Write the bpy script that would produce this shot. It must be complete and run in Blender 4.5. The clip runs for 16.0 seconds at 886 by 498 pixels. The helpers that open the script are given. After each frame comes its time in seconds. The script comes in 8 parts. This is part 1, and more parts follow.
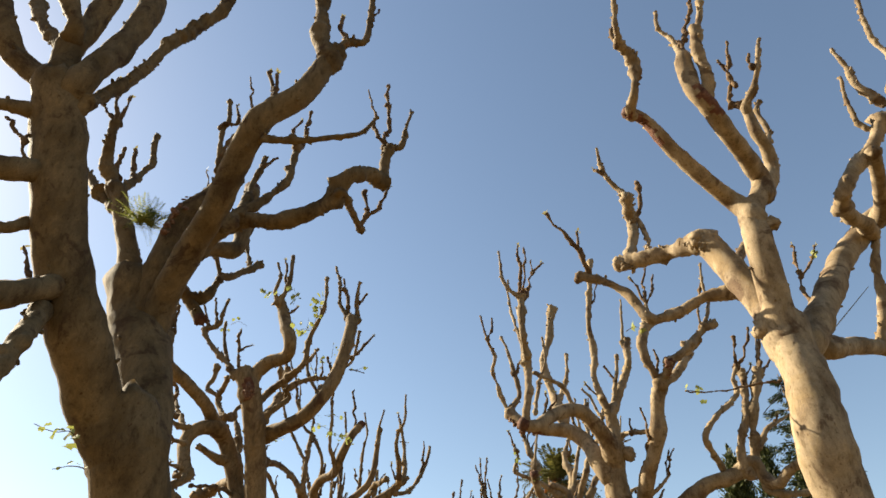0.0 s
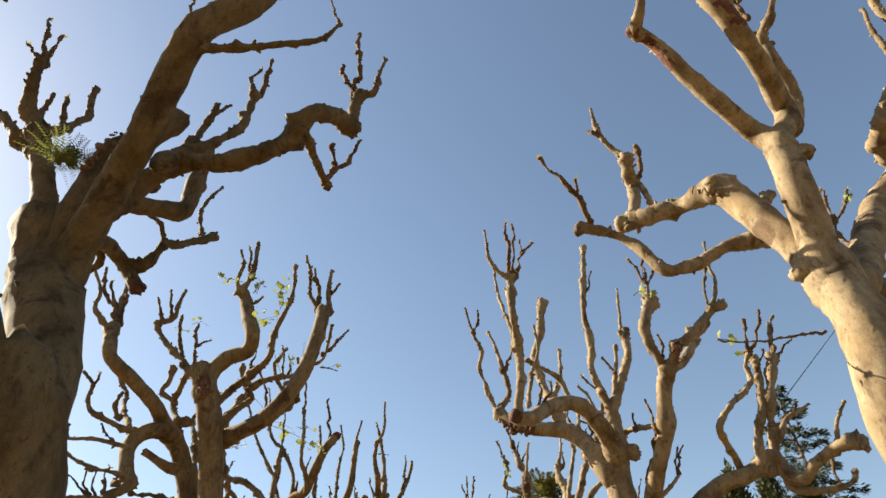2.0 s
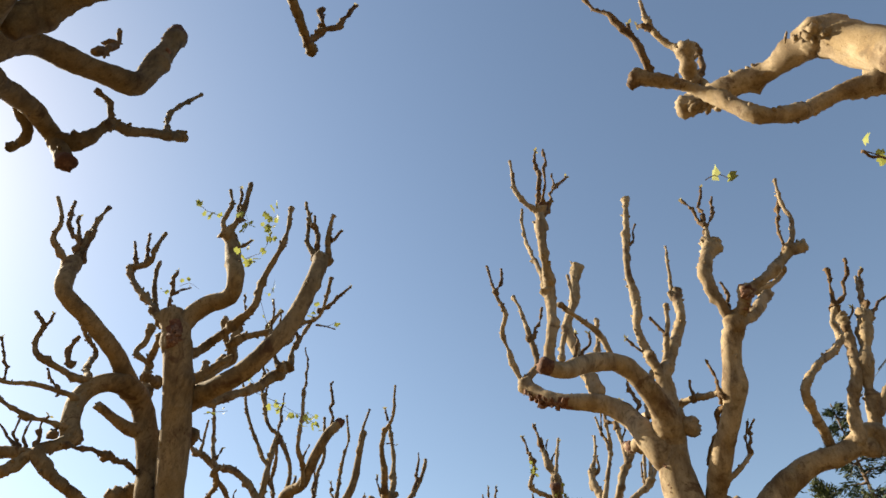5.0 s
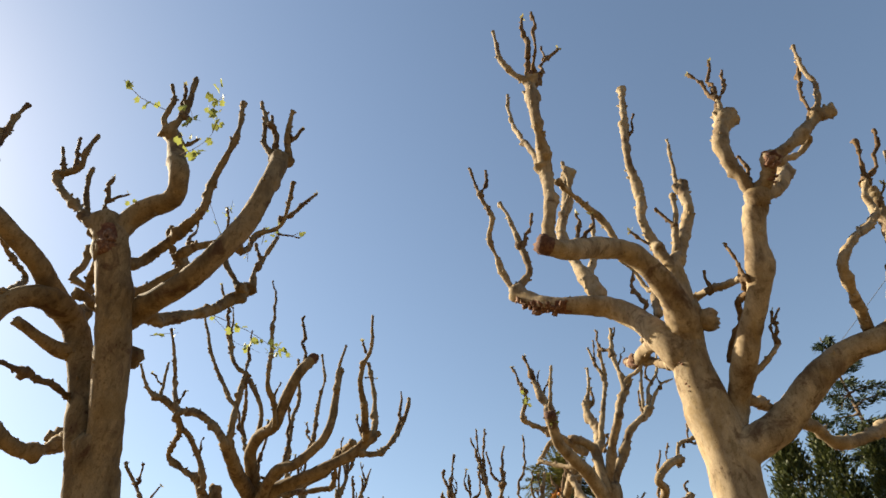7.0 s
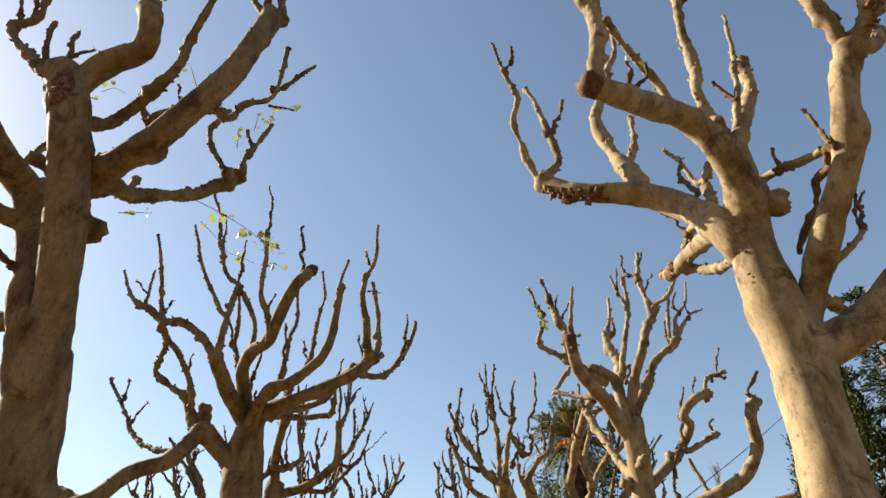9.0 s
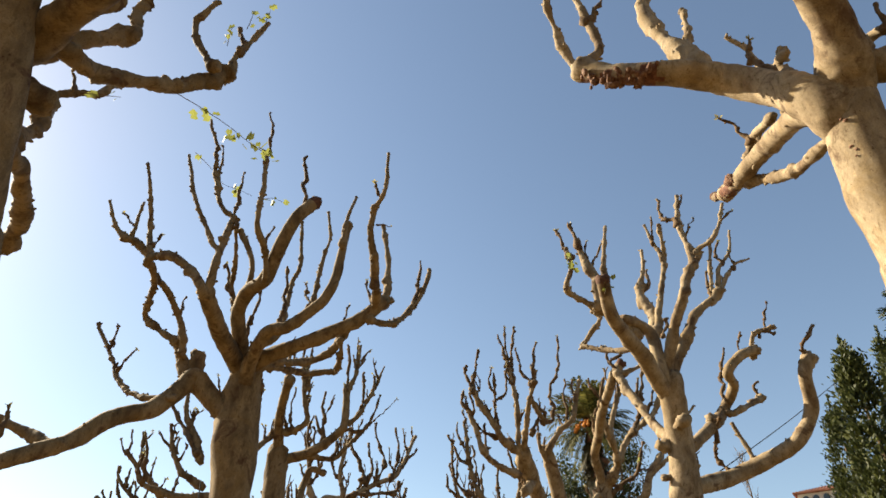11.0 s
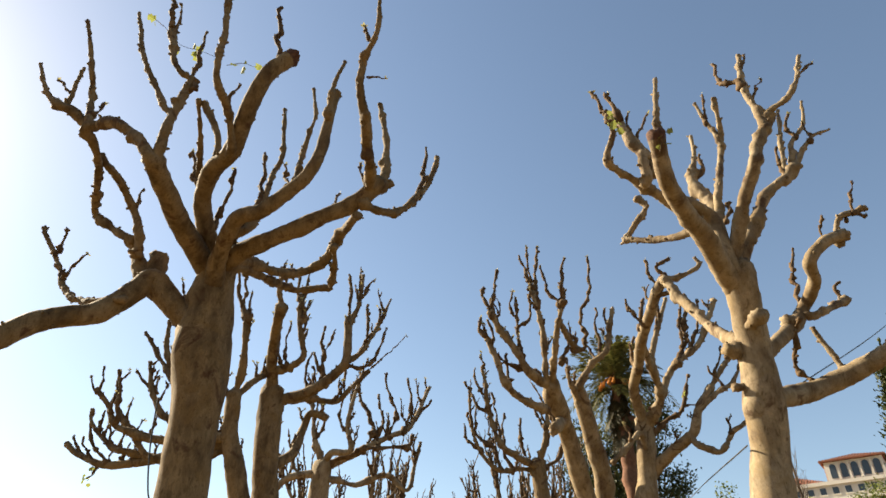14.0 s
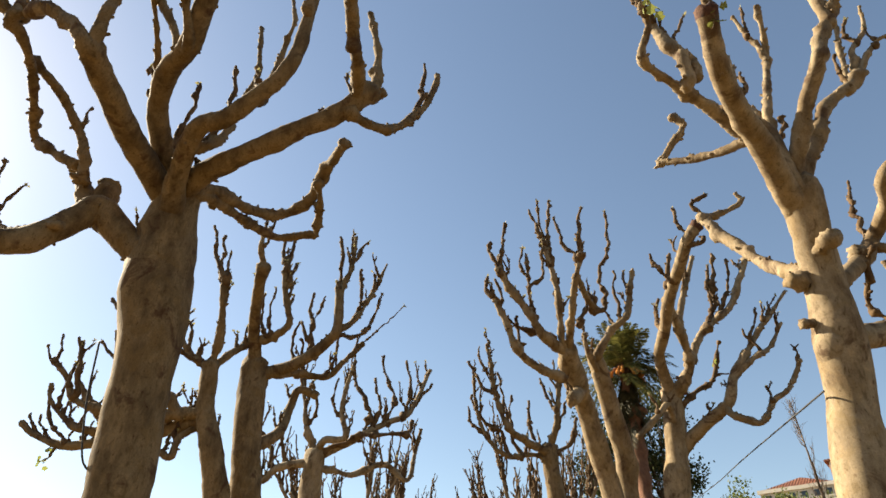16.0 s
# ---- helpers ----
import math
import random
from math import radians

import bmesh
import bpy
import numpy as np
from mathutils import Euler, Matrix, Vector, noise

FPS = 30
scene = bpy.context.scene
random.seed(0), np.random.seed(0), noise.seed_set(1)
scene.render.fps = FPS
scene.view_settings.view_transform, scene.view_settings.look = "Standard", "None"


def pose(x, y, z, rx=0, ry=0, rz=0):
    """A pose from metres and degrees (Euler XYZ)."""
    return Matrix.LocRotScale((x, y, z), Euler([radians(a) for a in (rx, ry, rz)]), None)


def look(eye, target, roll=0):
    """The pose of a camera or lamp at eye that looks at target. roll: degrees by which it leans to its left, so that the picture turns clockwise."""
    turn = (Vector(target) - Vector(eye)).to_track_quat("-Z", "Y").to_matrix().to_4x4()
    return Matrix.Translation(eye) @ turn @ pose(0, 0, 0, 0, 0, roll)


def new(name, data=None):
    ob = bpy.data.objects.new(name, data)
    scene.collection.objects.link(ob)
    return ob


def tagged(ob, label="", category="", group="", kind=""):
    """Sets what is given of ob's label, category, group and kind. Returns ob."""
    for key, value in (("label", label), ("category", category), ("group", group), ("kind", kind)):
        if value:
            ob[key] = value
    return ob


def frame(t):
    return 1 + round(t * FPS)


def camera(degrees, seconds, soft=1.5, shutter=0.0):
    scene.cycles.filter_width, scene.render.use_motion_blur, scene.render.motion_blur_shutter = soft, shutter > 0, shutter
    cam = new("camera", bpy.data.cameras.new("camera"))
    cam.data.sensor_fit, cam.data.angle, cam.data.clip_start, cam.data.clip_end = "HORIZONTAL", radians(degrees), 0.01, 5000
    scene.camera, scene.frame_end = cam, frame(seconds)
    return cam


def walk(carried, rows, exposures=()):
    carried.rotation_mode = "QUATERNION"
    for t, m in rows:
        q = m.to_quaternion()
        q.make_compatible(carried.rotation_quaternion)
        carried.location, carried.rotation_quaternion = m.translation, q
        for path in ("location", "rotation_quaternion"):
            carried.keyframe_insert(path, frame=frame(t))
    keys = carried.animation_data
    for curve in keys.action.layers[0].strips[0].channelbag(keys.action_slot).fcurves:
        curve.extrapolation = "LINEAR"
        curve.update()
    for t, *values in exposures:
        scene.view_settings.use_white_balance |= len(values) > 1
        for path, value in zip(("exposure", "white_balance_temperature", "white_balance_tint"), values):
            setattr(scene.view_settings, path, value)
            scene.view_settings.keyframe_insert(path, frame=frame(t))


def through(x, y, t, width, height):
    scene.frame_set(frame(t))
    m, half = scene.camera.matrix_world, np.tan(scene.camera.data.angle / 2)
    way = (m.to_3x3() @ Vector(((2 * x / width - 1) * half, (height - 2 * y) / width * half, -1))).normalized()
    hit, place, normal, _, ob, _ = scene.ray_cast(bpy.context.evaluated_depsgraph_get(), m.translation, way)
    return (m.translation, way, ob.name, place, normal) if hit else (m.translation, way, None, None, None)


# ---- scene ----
cam = camera(70.0, 16.0, 1.6)
METRES, EYE, TILT, LEAN, TURN = 14.0, 1.6, 38.0, 0.0, 0.0
ROWS = [
    (0.0, 0.0, 0.0, 0.0, 0.0, 0.0, -0.0),
    (0.5, 0.0007, 0.0247, -0.0167, -1.23, 0.14, 1.09),
    (1.0, 0.0054, 0.0498, -0.038, -0.24, -0.58, 1.09),
    (1.5, 0.0052, 0.0701, -0.0549, -0.44, 0.15, 0.4),
    (2.0, 0.0035, 0.0932, -0.072, -1.53, 2.82, 0.65),
    (2.5, 0.0049, 0.1143, -0.089, -2.73, 1.64, -0.69),
    (3.0, 0.0085, 0.138, -0.1062, -2.13, 2.2, -0.29),
    (3.5, 0.0114, 0.1591, -0.1206, -1.1, 3.04, -1.43),
    (6.0, 0.023, 0.2891, -0.223, 1.52, 6.64, 0.29),
    (6.5, 0.0184, 0.3129, -0.2385, -0.49, 4.87, 0.9),
    (7.0, 0.0179, 0.3378, -0.2586, -0.84, 3.18, 1.57),
    (7.5, 0.0201, 0.3595, -0.2756, -0.07, 1.71, 0.08),
    (8.0, 0.017, 0.3854, -0.2945, -0.33, -0.79, 0.26),
    (10.5, 0.012, 0.5023, -0.3829, 0.7, 0.08, -0.96),
    (11.0, 0.0131, 0.5254, -0.4053, 1.5, -1.34, -0.87),
    (11.5, 0.0163, 0.5486, -0.4258, 3.44, -1.25, -0.86),
    (12.0, 0.0109, 0.5747, -0.4475, 1.99, -1.06, -0.22),
    (12.5, 0.0122, 0.5994, -0.468, 1.67, -2.98, 0.29),
    (13.0, 0.0121, 0.6258, -0.4904, 2.83, -4.71, 0.42),
    (13.5, 0.0096, 0.6511, -0.5087, 1.32, -3.01, 0.1),
    (14.0, 0.0134, 0.6788, -0.5288, 2.73, -3.13, 0.46),
    (14.5, 0.0099, 0.7035, -0.5495, 3.31, -2.56, 0.62),
    (15.0, 0.0087, 0.7316, -0.5701, 2.25, -4.13, 1.66),
    (15.5, 0.0094, 0.7576, -0.5877, 4.29, -4.09, 0.97),
    (16.0, 0.0028, 0.7846, -0.611, 2.56, -2.71, 0.99),
]
walk(cam, [(t, pose(0, 0, EYE, TILT, LEAN, TURN) @ pose(METRES * x, METRES * y, METRES * z, 90 + pitch, roll, yaw)) for t, x, y, z, yaw, pitch, roll in ROWS],
     exposures=[(0.0, 1.89, 7400, 8.5), (16.0, 1.89, 7400, 8.5)])

# ---- light ----
SUN_SIDE, SUN_HEIGHT = -64.0, 33.0  # degrees from straight ahead (left: minus), and above the horizon
world = bpy.data.worlds.new("sky")
scene.world = world
world.use_nodes = True
sky_nodes = world.node_tree
sky = sky_nodes.nodes.new("ShaderNodeTexSky")
sky.sky_type, sky.sun_disc = "NISHITA", False
sky.sun_elevation, sky.sun_rotation = radians(SUN_HEIGHT), radians(SUN_SIDE)
sky.altitude, sky.air_density, sky.dust_density, sky.ozone_density = 0.0, 1.08, 0.45, 1.9
backing = sky_nodes.nodes["Background"]
backing.inputs["Strength"].default_value = 0.052
sky_nodes.links.new(sky.outputs["Color"], backing.inputs["Color"])
sun_data = bpy.data.lights.new("sun", "SUN")
sun_data.energy, sun_data.angle, sun_data.color = 5.0, radians(0.55), (1.0, 0.915, 0.76)
sun = new("sun", sun_data)
side, height = radians(SUN_SIDE), radians(SUN_HEIGHT)
sun_way = Vector((math.sin(side) * math.cos(height), math.cos(side) * math.cos(height), math.sin(height)))
sun.matrix_world = look(sun_way * 60, (0, 0, 0))


# ---- materials ----
def material(name):
    """A new node material, with its tree, its shader and a maker of nodes."""
    m = bpy.data.materials.new(name)
    m.use_nodes = True
    tree_ = m.node_tree
    return m, tree_, tree_.nodes["Principled BSDF"]


def node(nt, kind, links=(), **values):
    """A node with its inputs set by name, and links from other nodes' sockets."""
    n = nt.nodes.new(kind)
    for key, value in values.items():
        n.inputs[key.replace("_", " ")].default_value = value
    for key, socket in links:
        nt.links.new(socket, n.inputs[key])
    return n


def ramp(nt, socket, *stops):
    n = nt.nodes.new("ShaderNodeValToRGB")
    while len(n.color_ramp.elements) < len(stops):
        n.color_ramp.elements.new(0.5)
    for e, (at, colour) in zip(n.color_ramp.elements, stops):
        e.position, e.color = at, (*colour, 1.0)
    nt.links.new(socket, n.inputs["Fac"])
    return n.outputs["Color"]


def mixed(nt, fac, a, b, mode="MIX"):
    n = nt.nodes.new("ShaderNodeMix")
    n.data_type, n.blend_type = "RGBA", mode
    for value, key in ((fac, 0), (a, 6), (b, 7)):
        if hasattr(value, "is_output"):
            nt.links.new(value, n.inputs[key])
        else:
            n.inputs[key].default_value = value if key == 0 else (*value, 1.0)
    return n.outputs[2]


def bumped(nt, shader, socket, strength, distance):
    b = node(nt, "ShaderNodeBump", [("Height", socket)], Strength=strength, Distance=distance)
    nt.links.new(b.outputs["Normal"], shader.inputs["Normal"])


def bark_material(name, pale, mid, dark, patch=3.2, roughness=0.85):
    """Flaking plane bark: pale, olive and brown plates with dark seams and fine grain."""
    m, nt, shader = material(name)
    place = nt.nodes.new("ShaderNodeTexCoord").outputs["Object"]
    stretch = node(nt, "ShaderNodeMapping", [("Vector", place)])
    stretch.inputs["Scale"].default_value = (1.0, 1.0, 0.45)
    coarse = node(nt, "ShaderNodeTexNoise", [("Vector", stretch.outputs["Vector"])], Scale=patch, Detail=5.0, Roughness=0.62)
    plates = node(nt, "ShaderNodeTexNoise", [("Vector", stretch.outputs["Vector"])], Scale=patch * 4.5, Detail=6.0, Roughness=0.6, Distortion=0.6)
    grain = node(nt, "ShaderNodeTexNoise", [("Vector", place)], Scale=65.0, Detail=5.0, Roughness=0.7)
    ground = ramp(nt, coarse.outputs["Fac"], (0.34, mid), (0.45, tuple(0.5 * (p + q) for p, q in zip(mid, pale))), (0.53, pale), (0.66, tuple(1.18 * p for p in pale)))
    shed = ramp(nt, plates.outputs["Fac"], (0.36, (0.62, 0.60, 0.54)), (0.43, (0.92, 0.92, 0.90)), (0.56, (1, 1, 1)), (0.60, (1.14, 1.12, 1.06)))
    flakes = mixed(nt, 0.9, ground, shed, "MULTIPLY")
    blot = node(nt, "ShaderNodeTexNoise", [("Vector", place)], Scale=patch * 0.75, Detail=7.0, Roughness=0.66, Distortion=0.8)
    tan = ramp(nt, blot.outputs["Fac"], (0.36, (0.6, 0.6, 0.6)), (0.47, (0, 0, 0)))
    flakes = mixed(nt, tan, flakes, (0.88 * pale[0], 0.80 * pale[1], 0.62 * pale[2]))
    rusty = ramp(nt, blot.outputs["Fac"], (0.56, (0, 0, 0)), (0.64, (0.75, 0.75, 0.75)))
    flakes = mixed(nt, rusty, flakes, dark)
    pits = node(nt, "ShaderNodeTexVoronoi", [("Vector", mixed(nt, 0.06, stretch.outputs["Vector"], plates.outputs["Color"]))], Scale=patch * 5.0)
    pitted = ramp(nt, pits.outputs["Distance"], (0.09, (0.42, 0.30, 0.22)), (0.2, (1, 1, 1)))
    flakes = mixed(nt, ramp(nt, coarse.outputs["Fac"], (0.46, (0.0, 0.0, 0.0)), (0.60, (0.7, 0.7, 0.7))), flakes, mixed(nt, 1.0, flakes, pitted, "MULTIPLY"))
    seams = node(nt, "ShaderNodeTexVoronoi", [("Vector", stretch.outputs["Vector"])], Scale=patch * 3.4)
    seams.feature = "DISTANCE_TO_EDGE"
    warped = mixed(nt, 0.16, stretch.outputs["Vector"], plates.outputs["Color"])
    nt.links.new(warped, seams.inputs["Vector"])
    spots = node(nt, "ShaderNodeTexNoise", [("Vector", stretch.outputs["Vector"])], Scale=patch * 11, Detail=3.0, Roughness=0.55, Distortion=1.2)
    fleck = ramp(nt, spots.outputs["Fac"], (0.29, (0.36, 0.25, 0.17)), (0.35, (1, 1, 1)), (0.62, (1, 1, 1)), (0.70, (1.2, 1.18, 1.12)))
    flakes = mixed(nt, 0.85, flakes, fleck, "MULTIPLY")
    rim = ramp(nt, seams.outputs["Distance"], (0.0, (0.72, 0.68, 0.62)), (0.05, (1, 1, 1)))
    toned = mixed(nt, 0.3, flakes, rim, "MULTIPLY")
    fine = ramp(nt, grain.outputs["Fac"], (0.3, (0.70, 0.68, 0.64)), (0.62, (1.08, 1.06, 1.04)))
    final = mixed(nt, 0.8, toned, fine, "MULTIPLY")
    nt.links.new(final, shader.inputs["Base Color"])
    shader.inputs["Roughness"].default_value = roughness
    shader.inputs["Specular IOR Level"].default_value = 0.12
    height_ = mixed(nt, 0.35, mixed(nt, 0.4, plates.outputs["Color"], spots.outputs["Color"]), grain.outputs["Color"])
    bumped(nt, shader, height_, 0.5, 0.018)
    return m


def mottled(name, stops, scale, detail=6.0, roughness=0.9, relief=0.3, depth=0.02, fine=40.0):
    """A surface of two scales of noise through a ramp of colours, with relief."""
    m, nt, shader = material(name)
    place = nt.nodes.new("ShaderNodeTexCoord").outputs["Object"]
    a = node(nt, "ShaderNodeTexNoise", [("Vector", place)], Scale=scale, Detail=detail, Roughness=0.62)
    b = node(nt, "ShaderNodeTexNoise", [("Vector", place)], Scale=fine, Detail=4.0, Roughness=0.7)
    both = mixed(nt, 0.35, a.outputs["Color"], b.outputs["Color"])
    nt.links.new(ramp(nt, both, *stops), shader.inputs["Base Color"])
    shader.inputs["Roughness"].default_value = roughness
    shader.inputs["Specular IOR Level"].default_value = 0.25
    bumped(nt, shader, both, relief, depth)
    return m


def leaf_material(name, a, b, through=0.45):
    """Thin leaves: colour varied leaf by leaf, some light passing through."""
    m, nt, shader = material(name)
    info = nt.nodes.new("ShaderNodeNewGeometry")
    colour = ramp(nt, info.outputs["Random Per Island"], (0.0, a), (1.0, b))
    nt.links.new(colour, shader.inputs["Base Color"])
    shader.inputs["Roughness"].default_value = 0.6
    shader.inputs["Specular IOR Level"].default_value = 0.2
    glow = node(nt, "ShaderNodeBsdfTranslucent", [("Color", colour)])
    both = node(nt, "ShaderNodeMixShader", [(1, shader.outputs["BSDF"]), (2, glow.outputs["BSDF"])], Fac=through)
    nt.links.new(both.outputs["Shader"], nt.nodes["Material Output"].inputs["Surface"])
    return m


BARK = bark_material("plane_bark", (0.232, 0.182, 0.123), (0.112, 0.077, 0.046), (0.060, 0.033, 0.019))
# darker copy of plane_bark: shade mixed into the colours, mainly for left-hand trees
SHADED_BARK = bark_material("shaded_plane_bark", (0.168, 0.121, 0.070), (0.078, 0.053, 0.029), (0.052, 0.026, 0.015), 3.4)
# darkest bark copy: the near left tree's deep shade is coloured in
DEEP_SHADE_BARK = bark_material("deep_shade_plane_bark", (0.118, 0.085, 0.047), (0.060, 0.042, 0.022), (0.036, 0.020, 0.011), 3.4)
SHOOT_BARK = bark_material("shoot_bark", (0.118, 0.078, 0.045), (0.060, 0.036, 0.020), (0.034, 0.016, 0.009), 6.0)
SCAR_WOOD = mottled("scar_wood", ((0.36, (0.028, 0.012, 0.008)), (0.5, (0.115, 0.056, 0.034)), (0.64, (0.235, 0.150, 0.100))), 22.0, relief=0.9)
RUST_BARK = mottled("rust_bark", ((0.35, (0.022, 0.009, 0.006)), (0.5, (0.095, 0.038, 0.021)), (0.66, (0.20, 0.105, 0.062))), 15.0, relief=0.9, depth=0.03)
BUD_LEAF = leaf_material("opening_bud_leaf", (0.16, 0.15, 0.06), (0.34, 0.30, 0.15), 0.35)
CUT_WOOD = mottled("cut_wood", ((0.34, (0.018, 0.009, 0.007)), (0.5, (0.065, 0.029, 0.019)), (0.66, (0.14, 0.075, 0.046))), 16.0, relief=0.6)
GRAVEL = mottled("sandy_gravel", ((0.3, (0.105, 0.068, 0.028)), (0.5, (0.15, 0.099, 0.043)), (0.7, (0.195, 0.135, 0.065))), 1.6, relief=0.5)


# ---- building helpers ----
def part(name, mesh_data, mat, parent, label=""):
    """Links vertices and faces as one mesh object under a thing or a part."""
    verts, faces = mesh_data
    me = bpy.data.meshes.new(name)
    me.from_pydata(verts, [], faces)
    me.validate()
    ob = new(name, me)
    for mat_ in mat if isinstance(mat, (list, tuple)) else (mat,):
        me.materials.append(mat_)
    if parent is not None:
        ob.parent = parent
    if label:
        ob["label"] = label
    return ob


def smooth(ob):
    ob.data.polygons.foreach_set("use_smooth", [True] * len(ob.data.polygons))
    return ob


def curve_through(points, step):
    """A smooth line through the points, as an array of even steps."""
    p = np.array(points, float)
    p = np.vstack([2 * p[0] - p[1], p, 2 * p[-1] - p[-2]])
    out = []
    for i in range(1, len(p) - 2):
        a, b, c, d = p[i - 1], p[i], p[i + 1], p[i + 2]
        n = max(2, int(np.linalg.norm(c - b) / step))
        for s in np.arange(n) / n:
            out.append(0.5 * (2 * b + (c - a) * s + (2 * a - 5 * b + 4 * c - d) * s ** 2 + (3 * b - 3 * c + d - a) * s ** 3))
    out.append(p[-2])
    return np.array(out)


COARSE = [1.0]  # 1 for trees near the path, more for those far down the avenue


def ripple(rng, s, wave):
    """Smooth random values along s, of about unit size."""
    knots = np.arange(s[0] - wave, s[-1] + 2 * wave, wave)
    return np.interp(s, knots, rng.normal(0, 1, len(knots)))


def tube(points, r0, r1, rng, sides, wobble=0.2, knots=0.8, flare=0.3, knuckle=0.2, bump=0.35, rough=0.13, nubs=0.0, node_size=0.07, sunk=0.0):
    """A knotty, tapering round limb through the points, closed at both ends."""
    step = max(0.42 * (r0 + r1) / 2, 0.015) * COARSE[0]
    line = curve_through(points, step)
    s = np.r_[0, np.cumsum(np.linalg.norm(np.diff(line, axis=0), axis=1))]
    total = s[-1]
    r = r0 + (r1 - r0) * s / total
    ends = np.minimum(1, np.minimum(s / (3 * r0 + 0.01), (total - s) / (2 * r1 + 0.02)))
    for axis in range(3):
        line[:, axis] += wobble * r * ripple(rng, s, 5 * (r0 + r1) / 2 + 0.03) * ends
    swell = 1 + node_size * ripple(rng, s, 2.2 * (r0 + r1) / 2 + 0.015)
    swell += flare * np.exp(-((s - 1.5 * r0) / (1.7 * r0)) ** 2)
    swell *= 1 - sunk * np.exp(-(s / (1.1 * r0)) ** 2)
    swell += knuckle * np.exp(-((total - s) / (1.6 * r1 + 0.004)) ** 2)
    r = r * swell
    tangent = np.gradient(line, axis=0)
    tangent /= np.linalg.norm(tangent, axis=1)[:, None] + 1e-9
    side = np.cross(tangent[0], (0.3, 0.8, 0.52))
    side /= np.linalg.norm(side)
    angles = np.arange(sides) * 2 * math.pi / sides
    bumps = [(rng.uniform(0.05, 1) * total, rng.uniform(0, 6.28), bump * rng.uniform(0.4, 1.6), rng.uniform(0.5, 1.2))
             for _ in range(int(knots * total / (4.5 * (r0 + r1) / 2)) + 0)]
    lumps = rng.uniform(0, 50, 3)
    worn = 1 + 1.9 * np.exp(-((total - s) / (2.6 * r1 + 0.01)) ** 2)
    verts = []
    for i, (c, tg) in enumerate(zip(line, tangent)):
        side = side - tg * side.dot(tg)
        side /= np.linalg.norm(side) + 1e-9
        other = np.cross(tg, side)
        rr = np.full(sides, r[i])
        for at, turn, high, wide in bumps:
            along = (s[i] - at) / (wide * r[i] + 0.004)
            if abs(along) < 2.5:
                rr = rr * (1 + high * math.exp(-along * along) * np.exp(-(1 - np.cos(angles - turn)) * 3.0))
        for k, a in enumerate(angles):
            out = math.cos(a) * side + math.sin(a) * other
            if sides > 8:
                q = (c + out * rr[k]) * (0.9 / max(r[i], 0.05)) + lumps
                rr[k] *= 1 + rough * worn[i] * (noise.noise(q) + 0.6 * noise.noise(q * 2.3) + 0.3 * noise.noise(q * 5.1))
            verts.append(c + out * rr[k])
    n = len(line)
    faces = [(i * sides + k, i * sides + (k + 1) % sides, (i + 1) * sides + (k + 1) % sides, (i + 1) * sides + k)
             for i in range(n - 1) for k in range(sides)]
    verts.append(line[0] - tangent[0] * r[0] * 0.3)
    faces += [(len(verts) - 1, (k + 1) % sides, k) for k in range(sides)]
    last = (n - 1) * sides
    # a rounded end: a smaller ring, then the tip
    ring = len(verts)
    for k in range(sides):
        verts.append(line[-1] + tangent[-1] * r[-1] * rng.uniform(0.1, 0.6) + (np.array(verts[last + k]) - line[-1]) * rng.uniform(0.5, 0.85))
    verts.append(line[-1] + tangent[-1] * r[-1] * rng.uniform(0.15, 0.5))
    cap = len(faces)
    for k in range(sides):
        k2 = (k + 1) % sides
        faces += [(last + k, last + k2, ring + k2, ring + k), (ring + k, ring + k2, len(verts) - 1)]
    # short spurs and buds along the bark
    for _ in range(int(nubs * total / COARSE[0] ** 2)):
        i = int(rng.integers(int(0.12 * n), n))
        a, lift = rng.uniform(0, 6.28), rng.uniform(0.1, 0.9)
        frame_side = np.cross(tangent[i], (0.31, 0.77, 0.55))
        frame_side /= np.linalg.norm(frame_side) + 1e-9
        out = math.cos(a) * frame_side + math.sin(a) * np.cross(tangent[i], frame_side)
        way = out + tangent[i] * lift + np.array((0, 0, 0.35))
        way /= np.linalg.norm(way)
        thick = min(r[i] * rng.uniform(0.3, 0.75), 0.026)
        long = thick * rng.uniform(0.4, 2.0)
        u = np.cross(way, tangent[i])
        u /= np.linalg.norm(u) + 1e-9
        w = np.cross(way, u)
        foot, k0 = line[i] + out * r[i] * 0.75, len(verts)
        for f, g in ((0.0, 1.0), (0.7, 0.8), (1.0, 0.45)):
            for k in range(5):
                t_ = k * 1.2566
                verts.append(foot + way * (r[i] * 0.25 + long) * f + (u * math.cos(t_) + w * math.sin(t_)) * thick * g)
        for row in (0, 5):
            faces += [(k0 + row + k, k0 + row + (k + 1) % 5, k0 + row + 5 + (k + 1) % 5, k0 + row + 5 + k) for k in range(5)]
        faces.append(tuple(k0 + 10 + k for k in range(5)))
    return [tuple(v) for v in verts], faces, cap


rng_trees = np.random.default_rng(7)
SKIN = [BARK]  # the bark of the tree being built
ROOT = {}
LINES = {}


def plane_tree(x, y, label, group="plane trees of the avenue"):
    tree_ = new("plane_tree")
    tree_.location = (x, y, 0)
    tagged(tree_, label, "tree", group)
    return tree_


def bole(tree_, r0, r1, *points):
    verts, faces, cap = tube(points, r0, r1, rng_trees, 24, wobble=0.04, knots=0.7, flare=0.0, knuckle=-0.08, bump=0.13, rough=0.075)
    ob = smooth(part("trunk", (verts, faces), SKIN[0], tree_))
    ROOT[ob] = (tree_, None)
    return ob


